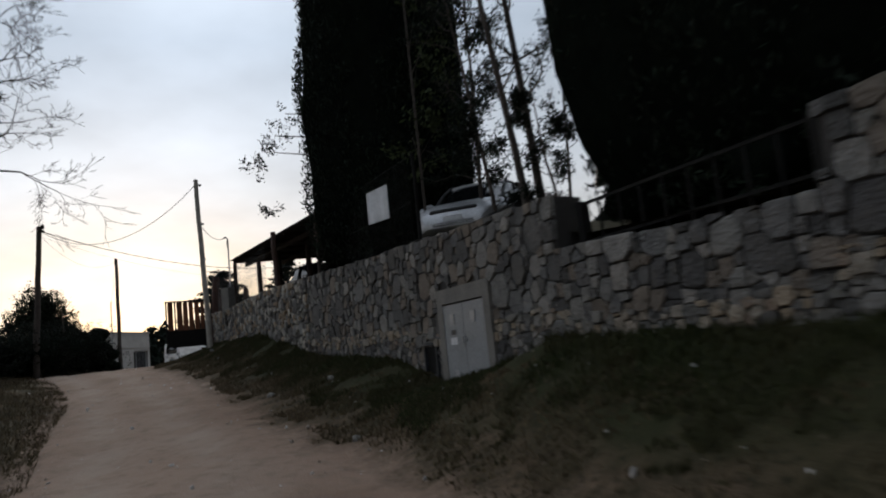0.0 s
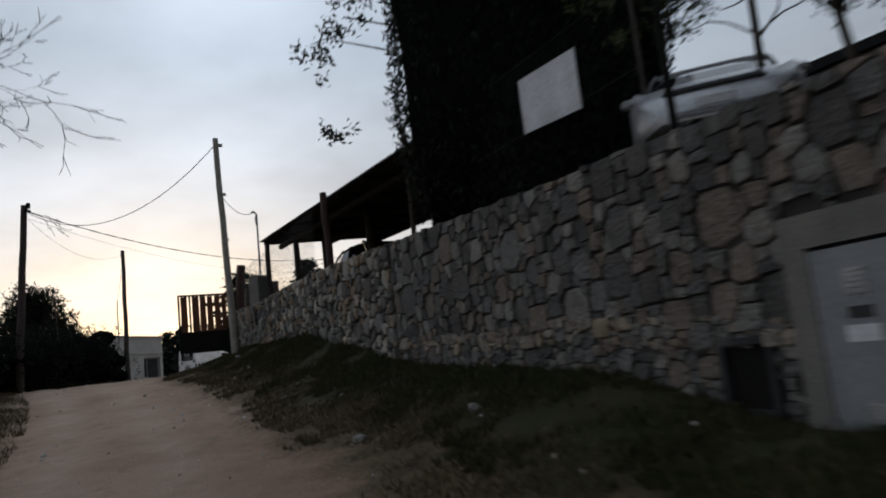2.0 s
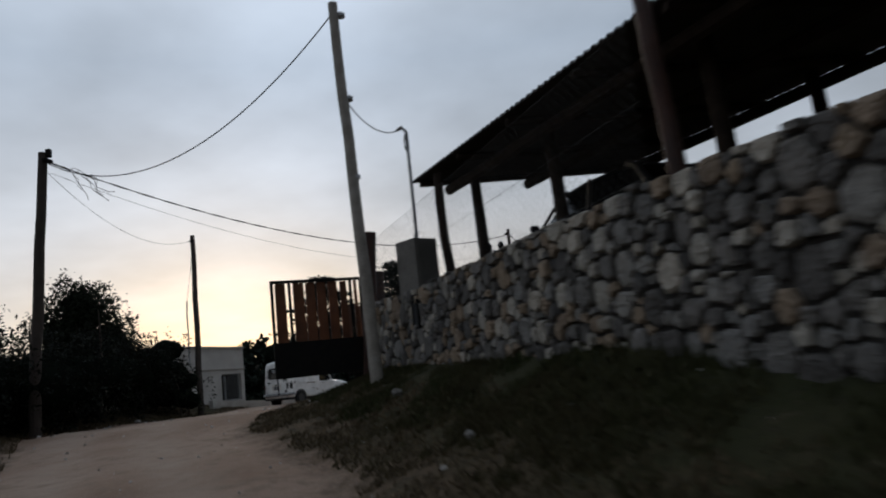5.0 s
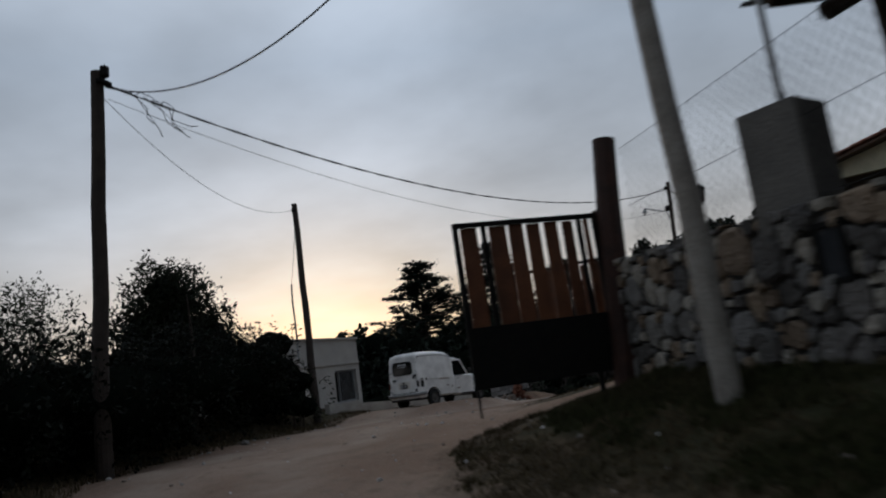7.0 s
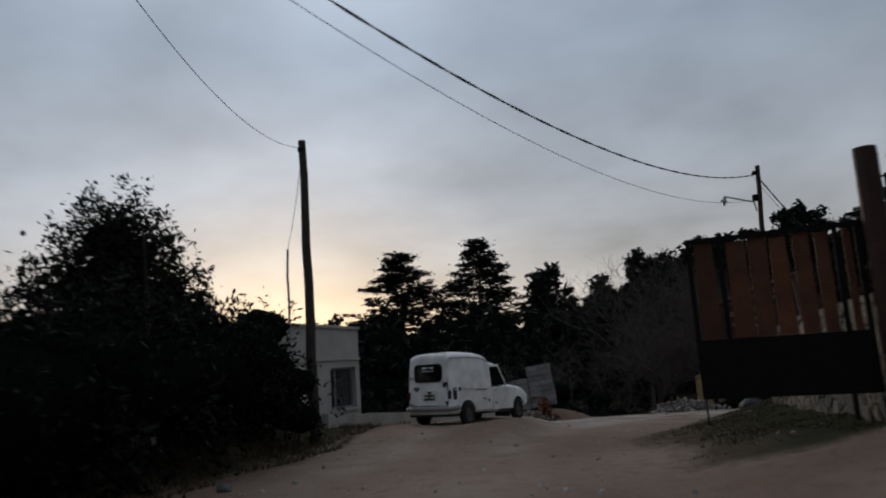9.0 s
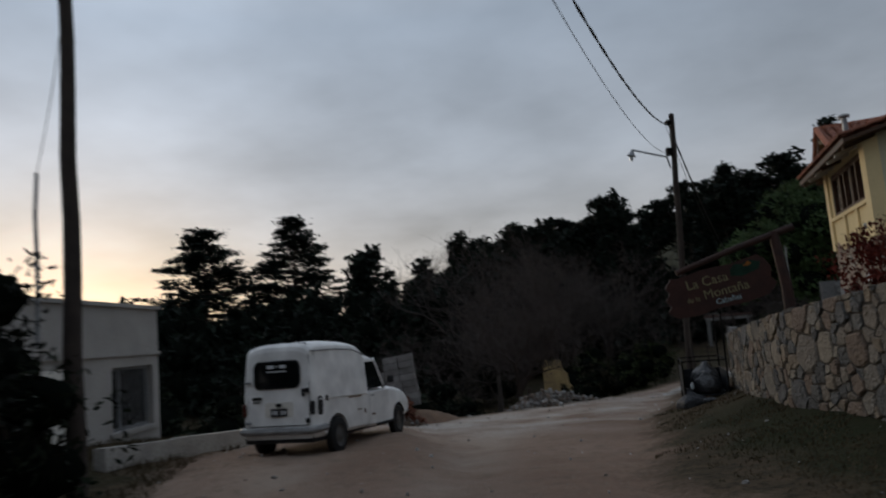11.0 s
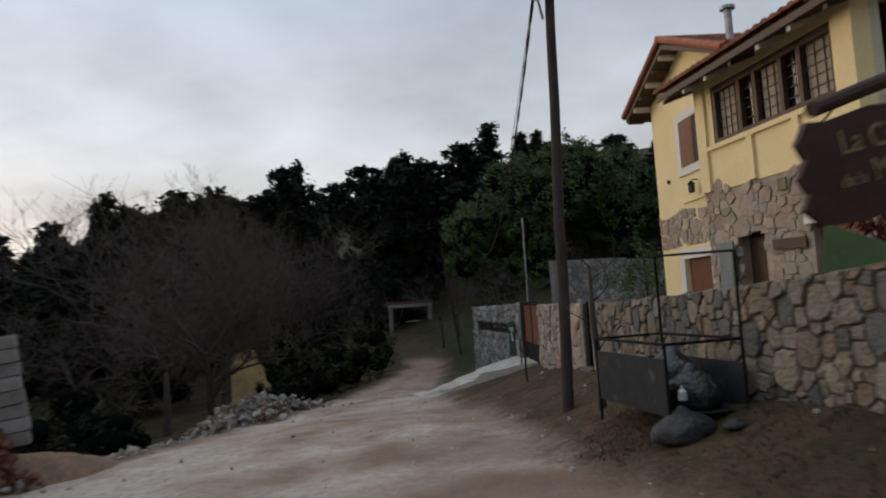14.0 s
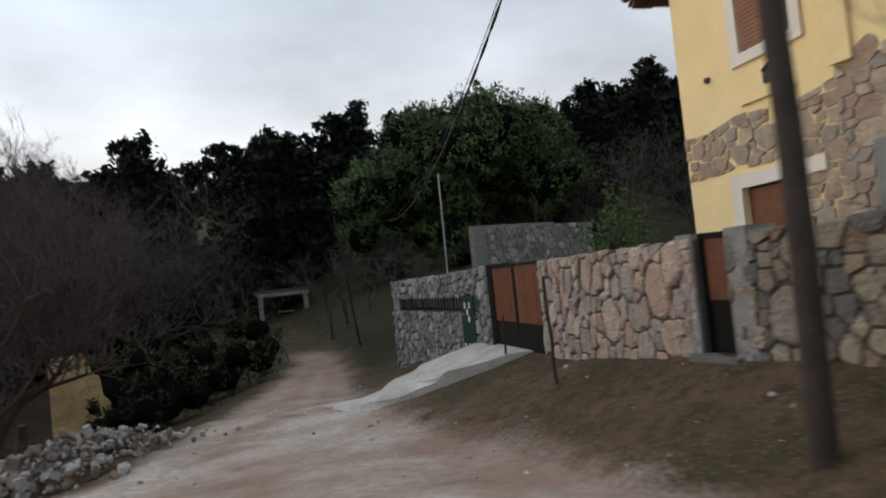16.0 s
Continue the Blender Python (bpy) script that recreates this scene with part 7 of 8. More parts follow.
def wheel(parent, x, y, r, w, hub):
    s = 1 if y > 0 else -1
    prof = [(0.0, r * .62), (0.01, r * .9), (w * .15, r), (w * .85, r), (w - .01, r * .9), (w, r * .62)]
    bm = bmesh.new()
    n = 26
    rings = [[bm.verts.new((x + rr * math.cos(2 * math.pi * k / n), y - s * w / 2 + s * d, r + rr * math.sin(2 * math.pi * k / n))) for k in range(n)] for d, rr in prof]
    for a, b in zip(rings, rings[1:]):
        for k in range(n):
            bm.faces.new((a[k], a[(k + 1) % n], b[(k + 1) % n], b[k]))
    bm.faces.new(rings[0])
    wh = part("wheel", bm, M["rubber"], parent, smooth=False)
    bm = bmesh.new()
    pr = [(w * .93, r * .63), (w * .80, r * .55), (w * .74, r * .32), (w * .86, r * .22), (w * .88, 0.01)]
    rings = [[bm.verts.new((x + rr * math.cos(2 * math.pi * k / n), y - s * w / 2 + s * d, r + rr * math.sin(2 * math.pi * k / n))) for k in range(n)] for d, rr in pr]
    for a, b in zip(rings, rings[1:]):
        for k in range(n):
            bm.faces.new((a[k], a[(k + 1) % n], b[(k + 1) % n], b[k]))
    part("rim", bm, hub, wh, smooth=True)


def side_panel(pts, y_of, off, thick=0.006):
    """A thin panel on a body's side; pts (x, z); y_of gives the side's half width at each."""
    n = len(pts)
    bm = bmesh.new()
    lo = [bm.verts.new((x, y_of(x, z) + off - thick, z)) for x, z in pts]
    hi = [bm.verts.new((x, y_of(x, z) + off, z)) for x, z in pts]
    bm.faces.new(lo[::-1])
    bm.faces.new(hi)
    for k in range(n):
        bm.faces.new((lo[k], lo[(k + 1) % n], hi[(k + 1) % n], hi[k]))
    return bm


def mirrored(make, parent, name, m, label=""):
    for s in (1, -1):
        bm = make()
        if s < 0:
            bmesh.ops.transform(bm, matrix=Matrix.Diagonal((1, -1, 1, 1)), verts=bm.verts)
            bmesh.ops.reverse_faces(bm, faces=bm.faces)
        part(name, bm, m, parent, label)


def rounded(x0, x1, z0, z1, r, n=4):
    pts = []
    for cx, cz, a0 in ((x1 - r, z1 - r, 0), (x0 + r, z1 - r, 90), (x0 + r, z0 + r, 180), (x1 - r, z0 + r, 270)):
        for k in range(n + 1):
            a = radians(a0 + 90 * k / n)
            pts.append((cx + r * math.cos(a), cz + r * math.sin(a)))
    return pts


def make_van():
    """x forward, y left; the origin lies on the ground below the rear axle's middle."""
    m = Matrix.Translation((-16.33, 42.76, 1.64)) @ Matrix.Rotation(radians(68), 4, "Z") @ Matrix.Rotation(radians(2.4), 4, "Y") @ Matrix.Diagonal((1.0, .95, 1.0, 1))
    t = thing("white_van", m, "old dented white panel van with rust spots on the dirt road", "van")
    WB = 2.5
    B = 0.745
    taper = lambda x: .10 * (1 - smooth((x + .6) / 1.3))      # the load box narrows towards the tail
    # load box
    box = []
    for x, top, w, drop in ((-.66, 1.60, B - .05, .16), (-.645, 1.66, B - .025, .15), (-.60, 1.70, B - .005, .14), (-.45, 1.735, B, .14), (0.1, 1.755, B, .14), (0.6, 1.74, B, .15), (.86, 1.715, B - .002, .16), (1.0, 1.67, B - .006, .17), (1.08, 1.61, B - .012, .18), (1.12, 1.54, B - .03, .2)):
        w -= taper(x)
        box.append((x, .30, top, w, drop, .085, .84))
    v, f = loft(box, body_ring)
    part("body", carve(v, f, [(0, .29, .315)]), M["van_paint"], t, smooth=False)
    # cab and bonnet as one lower body, and the cab roof
    low = []
    for x, top, w, drop, zb in ((1.09, .90, B - .012, .05, .28), (1.6, .90, B - .015, .05, .27), (1.95, .92, B - .015, .06, .27), (2.2, .94, B - .015, .10, .28), (2.5, .93, B - .02, .14, .29), (2.8, .90, B - .03, .17, .34), (3.0, .85, B - .045, .18, .36), (3.12, .76, B - .07, .17, .40), (3.18, .64, B - .13, .12, .44)):
        low.append((x, zb, top, w, drop, .04, .6))
    v, f = loft(low, body_ring)
    part("front_body", carve(v, f, [(WB, .29, .32)]), M["van_paint"], t, smooth=False)
    cab = []
    for x, top, w in ((1.08, 1.52, B - .09), (1.4, 1.51, B - .09), (1.53, 1.48, B - .10), (1.63, 1.44, B - .11)):
        cab.append((x, 1.36, top, w, .07, .03, 1.4))
    v, f = loft(cab, body_ring)
    me = bpy.data.meshes.new("cab_roof")
    me.from_pydata(v, [], f)
    part("cab_roof", me, M["van_paint"], t)
    yof = lambda x, z: (B - taper(x)) * (1 - .085 * max(0, (z - .84) / .75) ** 1.5) - .012
    # windscreen and pillars
    def screen():
        bm = bmesh.new()
        q = [bm.verts.new(p) for p in ((1.92, .61, .92), (1.92, -.61, .92), (1.60, -.55, 1.42), (1.60, .55, 1.42))]
        bm.faces.new(q)
        r = bmesh.ops.extrude_face_region(bm, geom=list(bm.faces))
        bmesh.ops.translate(bm, vec=(-.01, 0, -.008), verts=[g for g in r["geom"] if isinstance(g, bmesh.types.BMVert)])
        return bm
    part("windscreen", screen(), M["glass_dark"], t)
    mirrored(lambda: tube_bm([(1.95, .665, .90), (1.62, .61, 1.43)], [.035, .032], 8), t, "windscreen_pillar", M["van_paint"])
    mirrored(lambda: tube_bm([(1.12, .655, .9), (1.12, .63, 1.46)], [.04, .038], 8), t, "door_pillar", M["van_paint"])
    mirrored(lambda: side_panel([(1.17, .93), (1.86, .93), (1.60, 1.38), (1.17, 1.41)], lambda x, z: yof(x, z) - .04 - .06 * (z - .9), 0.0), t, "side_window", M["glass_dark"])
    # doors: shut lines drawn as proud door skins
    mirrored(lambda: side_panel([(1.165, .40), (1.92, .40), (2.0, .55), (2.02, .86), (1.165, .86)], lambda x, z: B - .018, .008, .012), t, "cab_door", M["van_paint"])
    mirrored(lambda: box_bm((1.27, B - .005, .80), (.11, .02, .025), bevel=.006), t, "door_handle", M["steel"])
    # pressed panel and moulding on the load box
    mirrored(lambda: side_panel(rounded(.02, .95, 1.02, 1.46, .03), lambda x, z: yof(x, z), .016, .012), t, "pressed_panel", M["van_paint"])
    mirrored(lambda: side_panel([(-.55, .845), (0, .845), (.5, .845), (1.03, .845), (1.03, .862), (.5, .862), (0, .862), (-.55, .862)], lambda x, z: yof(x, z) + .012, .010, .018), t, "waist_moulding", M["van_paint"])
    mirrored(lambda: box_bm((1.85, .0 + B - .0, .30), (.9, .03, .04), bevel=.01), t, "sill", M["rust_iron"])
    mirrored(lambda: side_panel([(a, b) for a, b in rounded(-.56, -.42, .62, .90, .05)], lambda x, z: yof(x, .8) + .002, .016, .02), t, "air_vent", M["plastic"], "black oval air vent")
    part("filler_cap", tube_bm([(-.30, -yof(-.3, .9) - .002, .86), (-.30, -yof(-.3, .9) - .03, .86)], .045, 12), M["plastic"], t)
    # rear face
    rear = lambda z: -.66 + .02 * max(0, z - .9)
    def rpanel(pts, off, thick=.01):
        return prism_bm(pts, 0, 1, lambda a, b, d: Vector((-.662 - off + thick * (1 - d) + .035 * max(0, (b - 1.35) / .25) ** 2, a * .86, b)))
    door = part("rear_door", rpanel(rounded(-.64, .62, .50, 1.55, .05), .014, .02), M["van_paint"], t, "single rear door skin")
    part("door_seal", rpanel(rounded(-.652, .632, .488, 1.562, .06), .006, .012), M["plastic"], door, "dark shut line round the door")
    part("hinge", box_bm((-.685, -.53, 1.0), (.04, .07, .07), bevel=.012), M["plastic"], door, "black hinge")
    part("hinge", box_bm((-.685, -.53, .56), (.04, .07, .07), bevel=.012), M["plastic"], door, "black hinge")
    wnd = part("rear_window", rpanel(rounded(-.46, .47, 1.06, 1.44, .11, 6), .026, .014), M["glass_dark"], door, "dark rear window with a black rubber seal")
    part("seal", rpanel(rounded(-.48, .49, 1.04, 1.46, .12, 6), .020, .014), M["plastic"], wnd)
    for a, b, z, h in ((-.2, -.06, 1.345, .05), (-.03, .02, 1.365, .012), (.05, .2, 1.345, .05), (-.2, .2, 1.29, .018)):
        part("sticker", rpanel([(a, z), (b, z), (b, z + h), (a, z + h)], .0285, .004), M["white_board"], wnd, "pale sticker bar")
    for a, b, z, h in ((.33, .52, .885, .045), (.36, .5, .845, .014)):
        part("emblem", rpanel([(a, z), (b, z), (b, z + h), (a, z + h)], .026, .014), M["plastic"], door, "black lettering bar")
    part("plate_recess", rpanel(rounded(-.32, .26, .62, .84, .04), .018, .012), M["white"], door)
    pl = part("number_plate", rpanel([(-.2, .63), (.14, .63), (.14, .75), (-.2, .75)], .030, .012), M["plastic"], door, "black number plate with pale bars")
    for k in range(7):
        if k != 3:
            part("bar", rpanel([(-.18 + k * .044, .66), (-.15 + k * .044, .66), (-.15 + k * .044, .72), (-.18 + k * .044, .72)], .032, .003), M["white_board"], pl)
    part("plate_lamp", box_bm((-.70, -.03, .80), (.03, .1, .05), bevel=.01), M["plastic"], door)
    part("lock_handle", box_bm((-.70, -.47, .97), (.03, .05, .12), bevel=.01), M["plastic"], door)
    for z in (.55, 1.15):
        part("hinge", box_bm((-.69, .53, z), (.03, .12, .035), bevel=.008), M["steel"], door)
    for s in (1, -1):
        part("tail_lamp", box_bm((-.655, s * .605, .74), (.06, .075, .2), bevel=.02), M["lamp_red"] if s > 0 else M["plastic"], t, "cracked red tail lamp" if s > 0 else "dark broken tail lamp")
    part("rear_bumper", tube_bm([(-.40, .70, .44), (-.62, .69, .43), (-.72, .60, .42), (-.735, 0, .42), (-.72, -.60, .42), (-.62, -.69, .43), (-.40, -.70, .44)], .052, 8), M["bumper"], t, "dented grey bumper tube")
    part("front_bumper", tube_bm([(3.05, .66, .42), (3.2, .5, .42), (3.23, 0, .42), (3.2, -.5, .42), (3.05, -.66, .42)], .05, 8), M["steel"], t)
    for s in (1, -1):
        part("headlamp", tube_bm([(3.04, s * .47, .72), (3.15, s * .47, .72)], [.11, .09], 16), M["lamp_clear"], t)
    part("grille", box_bm((3.15, 0, .66), (.04, .66, .16), bevel=.02), M["plastic"], t)
    bm = tube_bm([(1.88, -.68, .93), (1.86, -.80, 1.0)], .01, 5)
    add_box(bm, (1.86, -.85, 1.05), (.05, .13, .13), bevel=.02)
    part("wing_mirror", bm, M["plastic"], t, "black wing mirror")
    bm = tube_bm([(2.0, .66, .93), (1.98, .80, 1.0)], .01, 5)
    add_box(bm, (1.98, .85, 1.04), (.05, .13, .13), bevel=.02)
    part("wing_mirror", bm, M["plastic"], t, "black wing mirror")
    part("roof_rib", tube_bm([(-.56, .585, 1.58), (-.54, .45, 1.70), (-.5, 0, 1.735), (-.54, -.45, 1.70), (-.56, -.585, 1.58), (-.58, -.60, 1.2), (-.58, -.62, .8), (-.58, -.62, .5)], .008, 6), M["plastic"], t)
    part("roof_gutter", tube_bm([(-.63, -.585, 1.575), (.1, -.645, 1.60), (.6, -.675, 1.59), (1.07, -.68, 1.50)], .013, 6), M["bumper"], t)
    part("underbody", box_bm((1.1, 0, .33), (3.5, 1.2, .18)), M["plastic"], t)
    for x in (0, WB):
        for y in (.66, -.66):
            wheel(t, x, y, .275, .15, M["rust_iron"] if y > 0 else M["wheel_rim"])
    for x, z, w, h in ((.62, .60, .16, .02), (.9, .52, .05, .09), (1.2, .47, .14, .03), (.3, .815, .5, .018)):
        part("rust_patch", side_panel(rounded(x, x + w, z, z + h, min(w, h) * .45), lambda a, b: -B - .003, 0, .004), M["earth_pile"], t, "rust patch")


make_van()


def make_car(m, paint, label, L=3.95, W=0.85, H=1.45):
    """A small hatchback: x forward, the origin on the ground below its middle."""
    t = thing("hatchback_car", m, label, "car")
    k = L / 3.95
    low = []
    for x, top, w, drop, zb in ((-1.96, .74, W - .16, .1, .42), (-1.93, .86, W - .08, .08, .34), (-1.75, .93, W - .02, .06, .26), (-1.0, .93, W, .05, .22), (0.2, .91, W, .05, .21), (0.8, .90, W, .06, .21), (1.2, .87, W - .01, .09, .22), (1.5, .82, W - .03, .11, .22), (1.72, .75, W - .07, .13, .23), (1.86, .67, W - .14, .13, .24), (1.95, .58, W - .23, .12, .27), (1.99, .48, W - .32, .1, .31)):
        low.append((x * k, zb, top, w, drop, .04, min(.6, top - .1)))
    v, f = loft(low, body_ring)
    body = part("body", carve(v, f, [(1.22 * k, .30, .345), (-1.24 * k, .30, .345)]), paint, t, smooth=True)
    body.data.set_sharp_from_angle(angle=0.62)
    gh = []
    for x, top, w in ((-1.86, .95, W - .10), (-1.66, 1.22, W - .12), (-1.42, 1.38, W - .14), (-.9, H - .015, W - .15), (-.3, H, W - .15), (.15, H - .04, W - .15), (.55, 1.22, W - .13), (.95, .95, W - .11), (1.0, .90, W - .1)):
        gh.append((x * k, .84, top, w, min(.12, max(.02, top - .9)), .14, .88))
    v, f = loft(gh, body_ring)
    me = bpy.data.meshes.new("greenhouse")
    me.from_pydata(v, [], f)
    part("window_glass", me, M["glass_dark"], t, "dark tinted windows")
    rf = []
    for x, top, w in ((-1.45, 1.395, W - .25), (-.9, H, W - .24), (-.3, H + .014, W - .24), (.18, H - .03, W - .24), (.24, H - .06, W - .24)):
        rf.append((x * k, top - .06, top, w, .05, .04, top - .055))
    v, f = loft(rf, body_ring)
    me = bpy.data.meshes.new("roof")
    me.from_pydata(v, [], f)
    part("roof", me, paint, t)
    mirrored(lambda: tube_bm([(1.0 * k, W - .17, .87), (.55 * k, W - .22, 1.2), (.17 * k, W - .27, H - .05)], .03, 7), t, "windscreen_pillar", M["plastic"])
    mirrored(lambda: tube_bm([(-.45 * k, W - .1, .9), (-.45 * k, W - .23, H - .03)], .035, 7), t, "door_pillar", M["plastic"])
    mirrored(lambda: tube_bm([(-1.82 * k, W - .13, .92), (-1.5 * k, W - .2, 1.32), (-1.3 * k, W - .24, H - .05)], .06, 7), t, "rear_pillar", paint)
    mirrored(lambda: box_bm((1.66 * k, W - .20, .655), (.44, .20, .17), Matrix.Rotation(radians(-30), 3, "Z") @ Matrix.Rotation(radians(22), 3, "Y"), .07), t, "headlamp", M["lamp_clear"], "clear swept headlamp")
    mirrored(lambda: box_bm((-1.9 * k, W - .16, .78), (.12, .14, .22), bevel=.03), t, "tail_lamp", M["lamp_red"])
    part("grille", box_bm((1.915 * k, 0, .60), (.10, .92, .085), bevel=.035), M["plastic"], t, "narrow black grille")
    part("air_intake", box_bm((1.95 * k, 0, .36), (.08, .84, .13), bevel=.03), M["plastic"], t, "dark lower intake")
    part("number_plate", box_bm((1.99 * k, 0, .455), (.02, .36, .1), bevel=.008), M["white_board"], t, "pale blank number plate")
    mirrored(lambda: box_bm((.78 * k, W + .03, .95), (.09, .17, .11), bevel=.03), t, "wing_mirror", paint)
    for x in (1.22 * k, -1.24 * k):
        for y in (W - .1, -W + .1):
            wheel(t, x, y, .30, .18, M["steel"])
    return t


def heading(x, y, z, fx, fy, pitch=0.0):
    return Matrix.Translation((x, y, z)) @ Matrix.Rotation(math.atan2(fy, fx), 4, "Z") @ Matrix.Rotation(radians(pitch), 4, "Y")


make_car(heading(0.92, 14.3, 3.20, -.35, -.94), M["silver"], "silver hatchback parked nose-on above the stone wall")
make_car(heading(-5.0, 26.55, 3.46, -.55, .835), M["dark_paint"], "dark glossy hatchback parked under the carport")


# ---- poles, lamp and cables ----
def pole(name, base, top, r0, r1, m, label):
    t = thing(name, Matrix.Identity(4), label, "pole", "utility poles")
    b, e = Vector(base), Vector(top)
    pts = [b + (e - b) * k / 8 - Vector((0, 0, .5 if k == 0 else 0)) + Vector((.012 * math.sin(k * 2.1 + b.x), .012 * math.cos(k * 1.7), 0)) for k in range(9)]
    part("shaft", tube_bm(pts, [r0 + (r1 - r0) * k / 8 for k in range(9)], 12), m, t)
    return t


pa = pole("utility_pole", (-17.44, 29.9, 2.3), (-17.2, 30.0, 8.35), .13, .10, M["pole_dark"], "dark wooden utility pole at the hedge with tangled cables")
part("bracket", box_bm((-17.1, 30.02, 8.15), (.1, .28, .08), bevel=.01), M["black_iron"], pa)
part("bracket", box_bm((-17.06, 30.0, 8.32), (.12, .12, .2), bevel=.02), M["black_iron"], pa)
rg = random.Random(3)
for k in range(6):
    a = Vector((-16.95 + .08 * k, 30.1 + .12 * k, 8.02 - .03 * k))
    pts = [a]
    d = Vector((.28 + rg.random() * .2, .4 + rg.random() * .3, -.22 - .4 * rg.random()))
    for j in range(1, 7):
        pts.append(a + d * j / 6 + Vector((rg.gauss(0, .035), rg.gauss(0, .035), .13 * math.sin(j * .75 + .3 * k))))
    part("loose_cable", tube_bm(pts, .008, 4), M["cable"], pa, "loose cable end")
pb = pole("utility_pole", (-8.88, 26.31, 2.2), (-9.05, 26.2, 8.63), .105, .08, M["pole_grey"], "weathered grey wooden utility pole before the stone wall")
for z in (5.55, 6.9, 8.4):
    part("band", tube_bm([(-8.93 - .01, 26.28, z), (-8.93 - .01, 26.28, z + .06)], .105 - .004 * (z - 2), 12), M["steel"], pb)
pc = pole("utility_pole", (-18.45, 39.7, 1.7), (-18.85, 40.55, 8.42), .115, .085, M["pole_dark"], "dark slender utility pole before the white building")
part("bracket", box_bm((-18.86, 40.5, 8.2), (.14, .14, .12), bevel=.02), M["black_iron"], pc)
pd = pole("street_lamp_pole", (-7.48, 48.56, 1.4), (-7.08, 48.67, 8.57), .085, .07, M["pole_dark"], "dark wooden pole with a street lamp arm beside the verge")
arm = [(-7.25, 48.72, 7.15), (-7.3, 48.75, 7.45), (-7.42, 48.8, 7.5), (-8.05, 49.12, 7.78)]
part("lamp_arm", tube_bm(arm, .025, 8), M["steel"], pd, "thin galvanised lamp arm")
lamp = part("lamp_shade", tube_bm([(-8.05, 49.12, 7.80), (-8.07, 49.13, 7.72), (-8.1, 49.14, 7.62)], [.03, .05, .12], 12), M["steel"], pd, "small tin lamp shade")
part("bulb", tube_bm([(-8.1, 49.14, 7.62), (-8.1, 49.14, 7.5)], [.05, .035], 10), M["lamp_clear"], lamp)
part("insulator_box", box_bm((-7.28, 48.6, 7.55), (.16, .16, .2), bevel=.02), M["black_iron"], pd)
part("bracket", box_bm((-7.2, 48.66, 8.35), (.12, .2, .1), bevel=.01), M["black_iron"], pd)
post_thing(-19.75, 41.6, 3.6, 6.1, .03, M["steel"], "thin galvanised cable mast on the white building", "cable_mast")


def cable(p, q, sag, r, label, name="overhead_cable", twist=False, n=26):
    p, q = Vector(p), Vector(q)
    bm = bmesh.new()
    for k in range(2 if twist else 1):
        pts = []
        N_ = n * (5 if twist else 1)
        for i in range(N_ + 1):
            f_ = i / N_
            c = p + (q - p) * f_ - Vector((0, 0, sag * 4 * f_ * (1 - f_)))
            if twist:
                a = f_ * 90 + k * math.pi
                c += Vector((.011 * math.cos(a), .008 * math.sin(a), .011 * math.sin(a)))
            pts.append(c)
        add_tube(bm, pts, r, 5)
    return solid(name, bm, M["cable"], label, "cable", "overhead cables")


cable((-17.1, 30.05, 8.08), (-9.05, 26.2, 8.45), 1.25, .012, "sagging black cable between two poles")
cable((-17.1, 30.05, 8.12), (-7.2, 48.7, 8.3), 1.15, .011, "twisted black power cable over the road", twist=True)
cable((-17.05, 30.05, 7.85), (-7.3, 48.6, 7.5), 1.15, .0055, "thin grey telephone wire over the road")
cable((-17.15, 30.05, 7.9), (-18.83, 40.5, 8.25), 0.75, .006, "thin wire to the pole by the white building")
cable((-18.86, 40.55, 8.2), (-19.75, 41.6, 6.05), 0.2, .007, "drop wire to the white building's mast")
cable((-9.0, 26.22, 6.95), (-8.1, 26.42, 6.33), 0.28, .010, "slack drop cable to the cable mast")
cable((-7.2, 48.7, 8.4), (5.0, 68.0, 5.0), 1.3, .016, "twisted black power cable towards the wood", twist=True)
cable((-7.25, 48.7, 8.25), (4.8, 68.1, 5.0), 1.25, .007, "thin wire towards the wood")
# thin sticks, masts and far poles
post_thing(5.5, 65.6, 1.0, 6.4, .03, M["steel"], "thin pale metal mast behind the wall", "metal_mast")
post_thing(6.0, 72.0, -.4, 5.6, .055, M["pole_dark"], "leaning pale pole beside the lane", "leaning_pole", lean=(-1.4, -.9))
post_thing(12.2, 66.8, 2.0, 8.0, .07, M["pole_dark"], "slim dark pole behind the yard wall", "slim_pole")
for x, y, z1, r, ln in ((-5.08, 52.5, 2.5, .022, (-.08, .02)), (-8.9, 41.9, 2.55, .018, (.02, .05)), (-3.3, 55.0, 1.9, .02, (0, 0))):
    post_thing(x, y, land(x, y) - .2, z1, r, M["pole_dark"], "thin dry stake standing on the verge", "stake", lean=ln)
sap = thing("sapling", at(-7.72, 47.62), "slim straight leafless young tree beside the lamp pole", "tree")
part("trunk", tube_bm([(0, 0, -.1), (.01, 0, .5), (-.02, .02, 1.2), (.0, .03, 1.85)], [.06, .046, .038, .015], 8), M["bark"], sap)
part("crown", mesh_np("crown", *join_arrays([branch_arrays(1.1, .012, 300 + k, depth=2, spread=.5, forks=2, up=.35, shrink=.7, start=(0, .02, zb), way=(math.cos(k * 2.3), math.sin(k * 2.3), .8), fine=.004) for k, zb in enumerate((.7, 1.1, 1.4, 1.65, 1.85))])), M["twig"], sap)


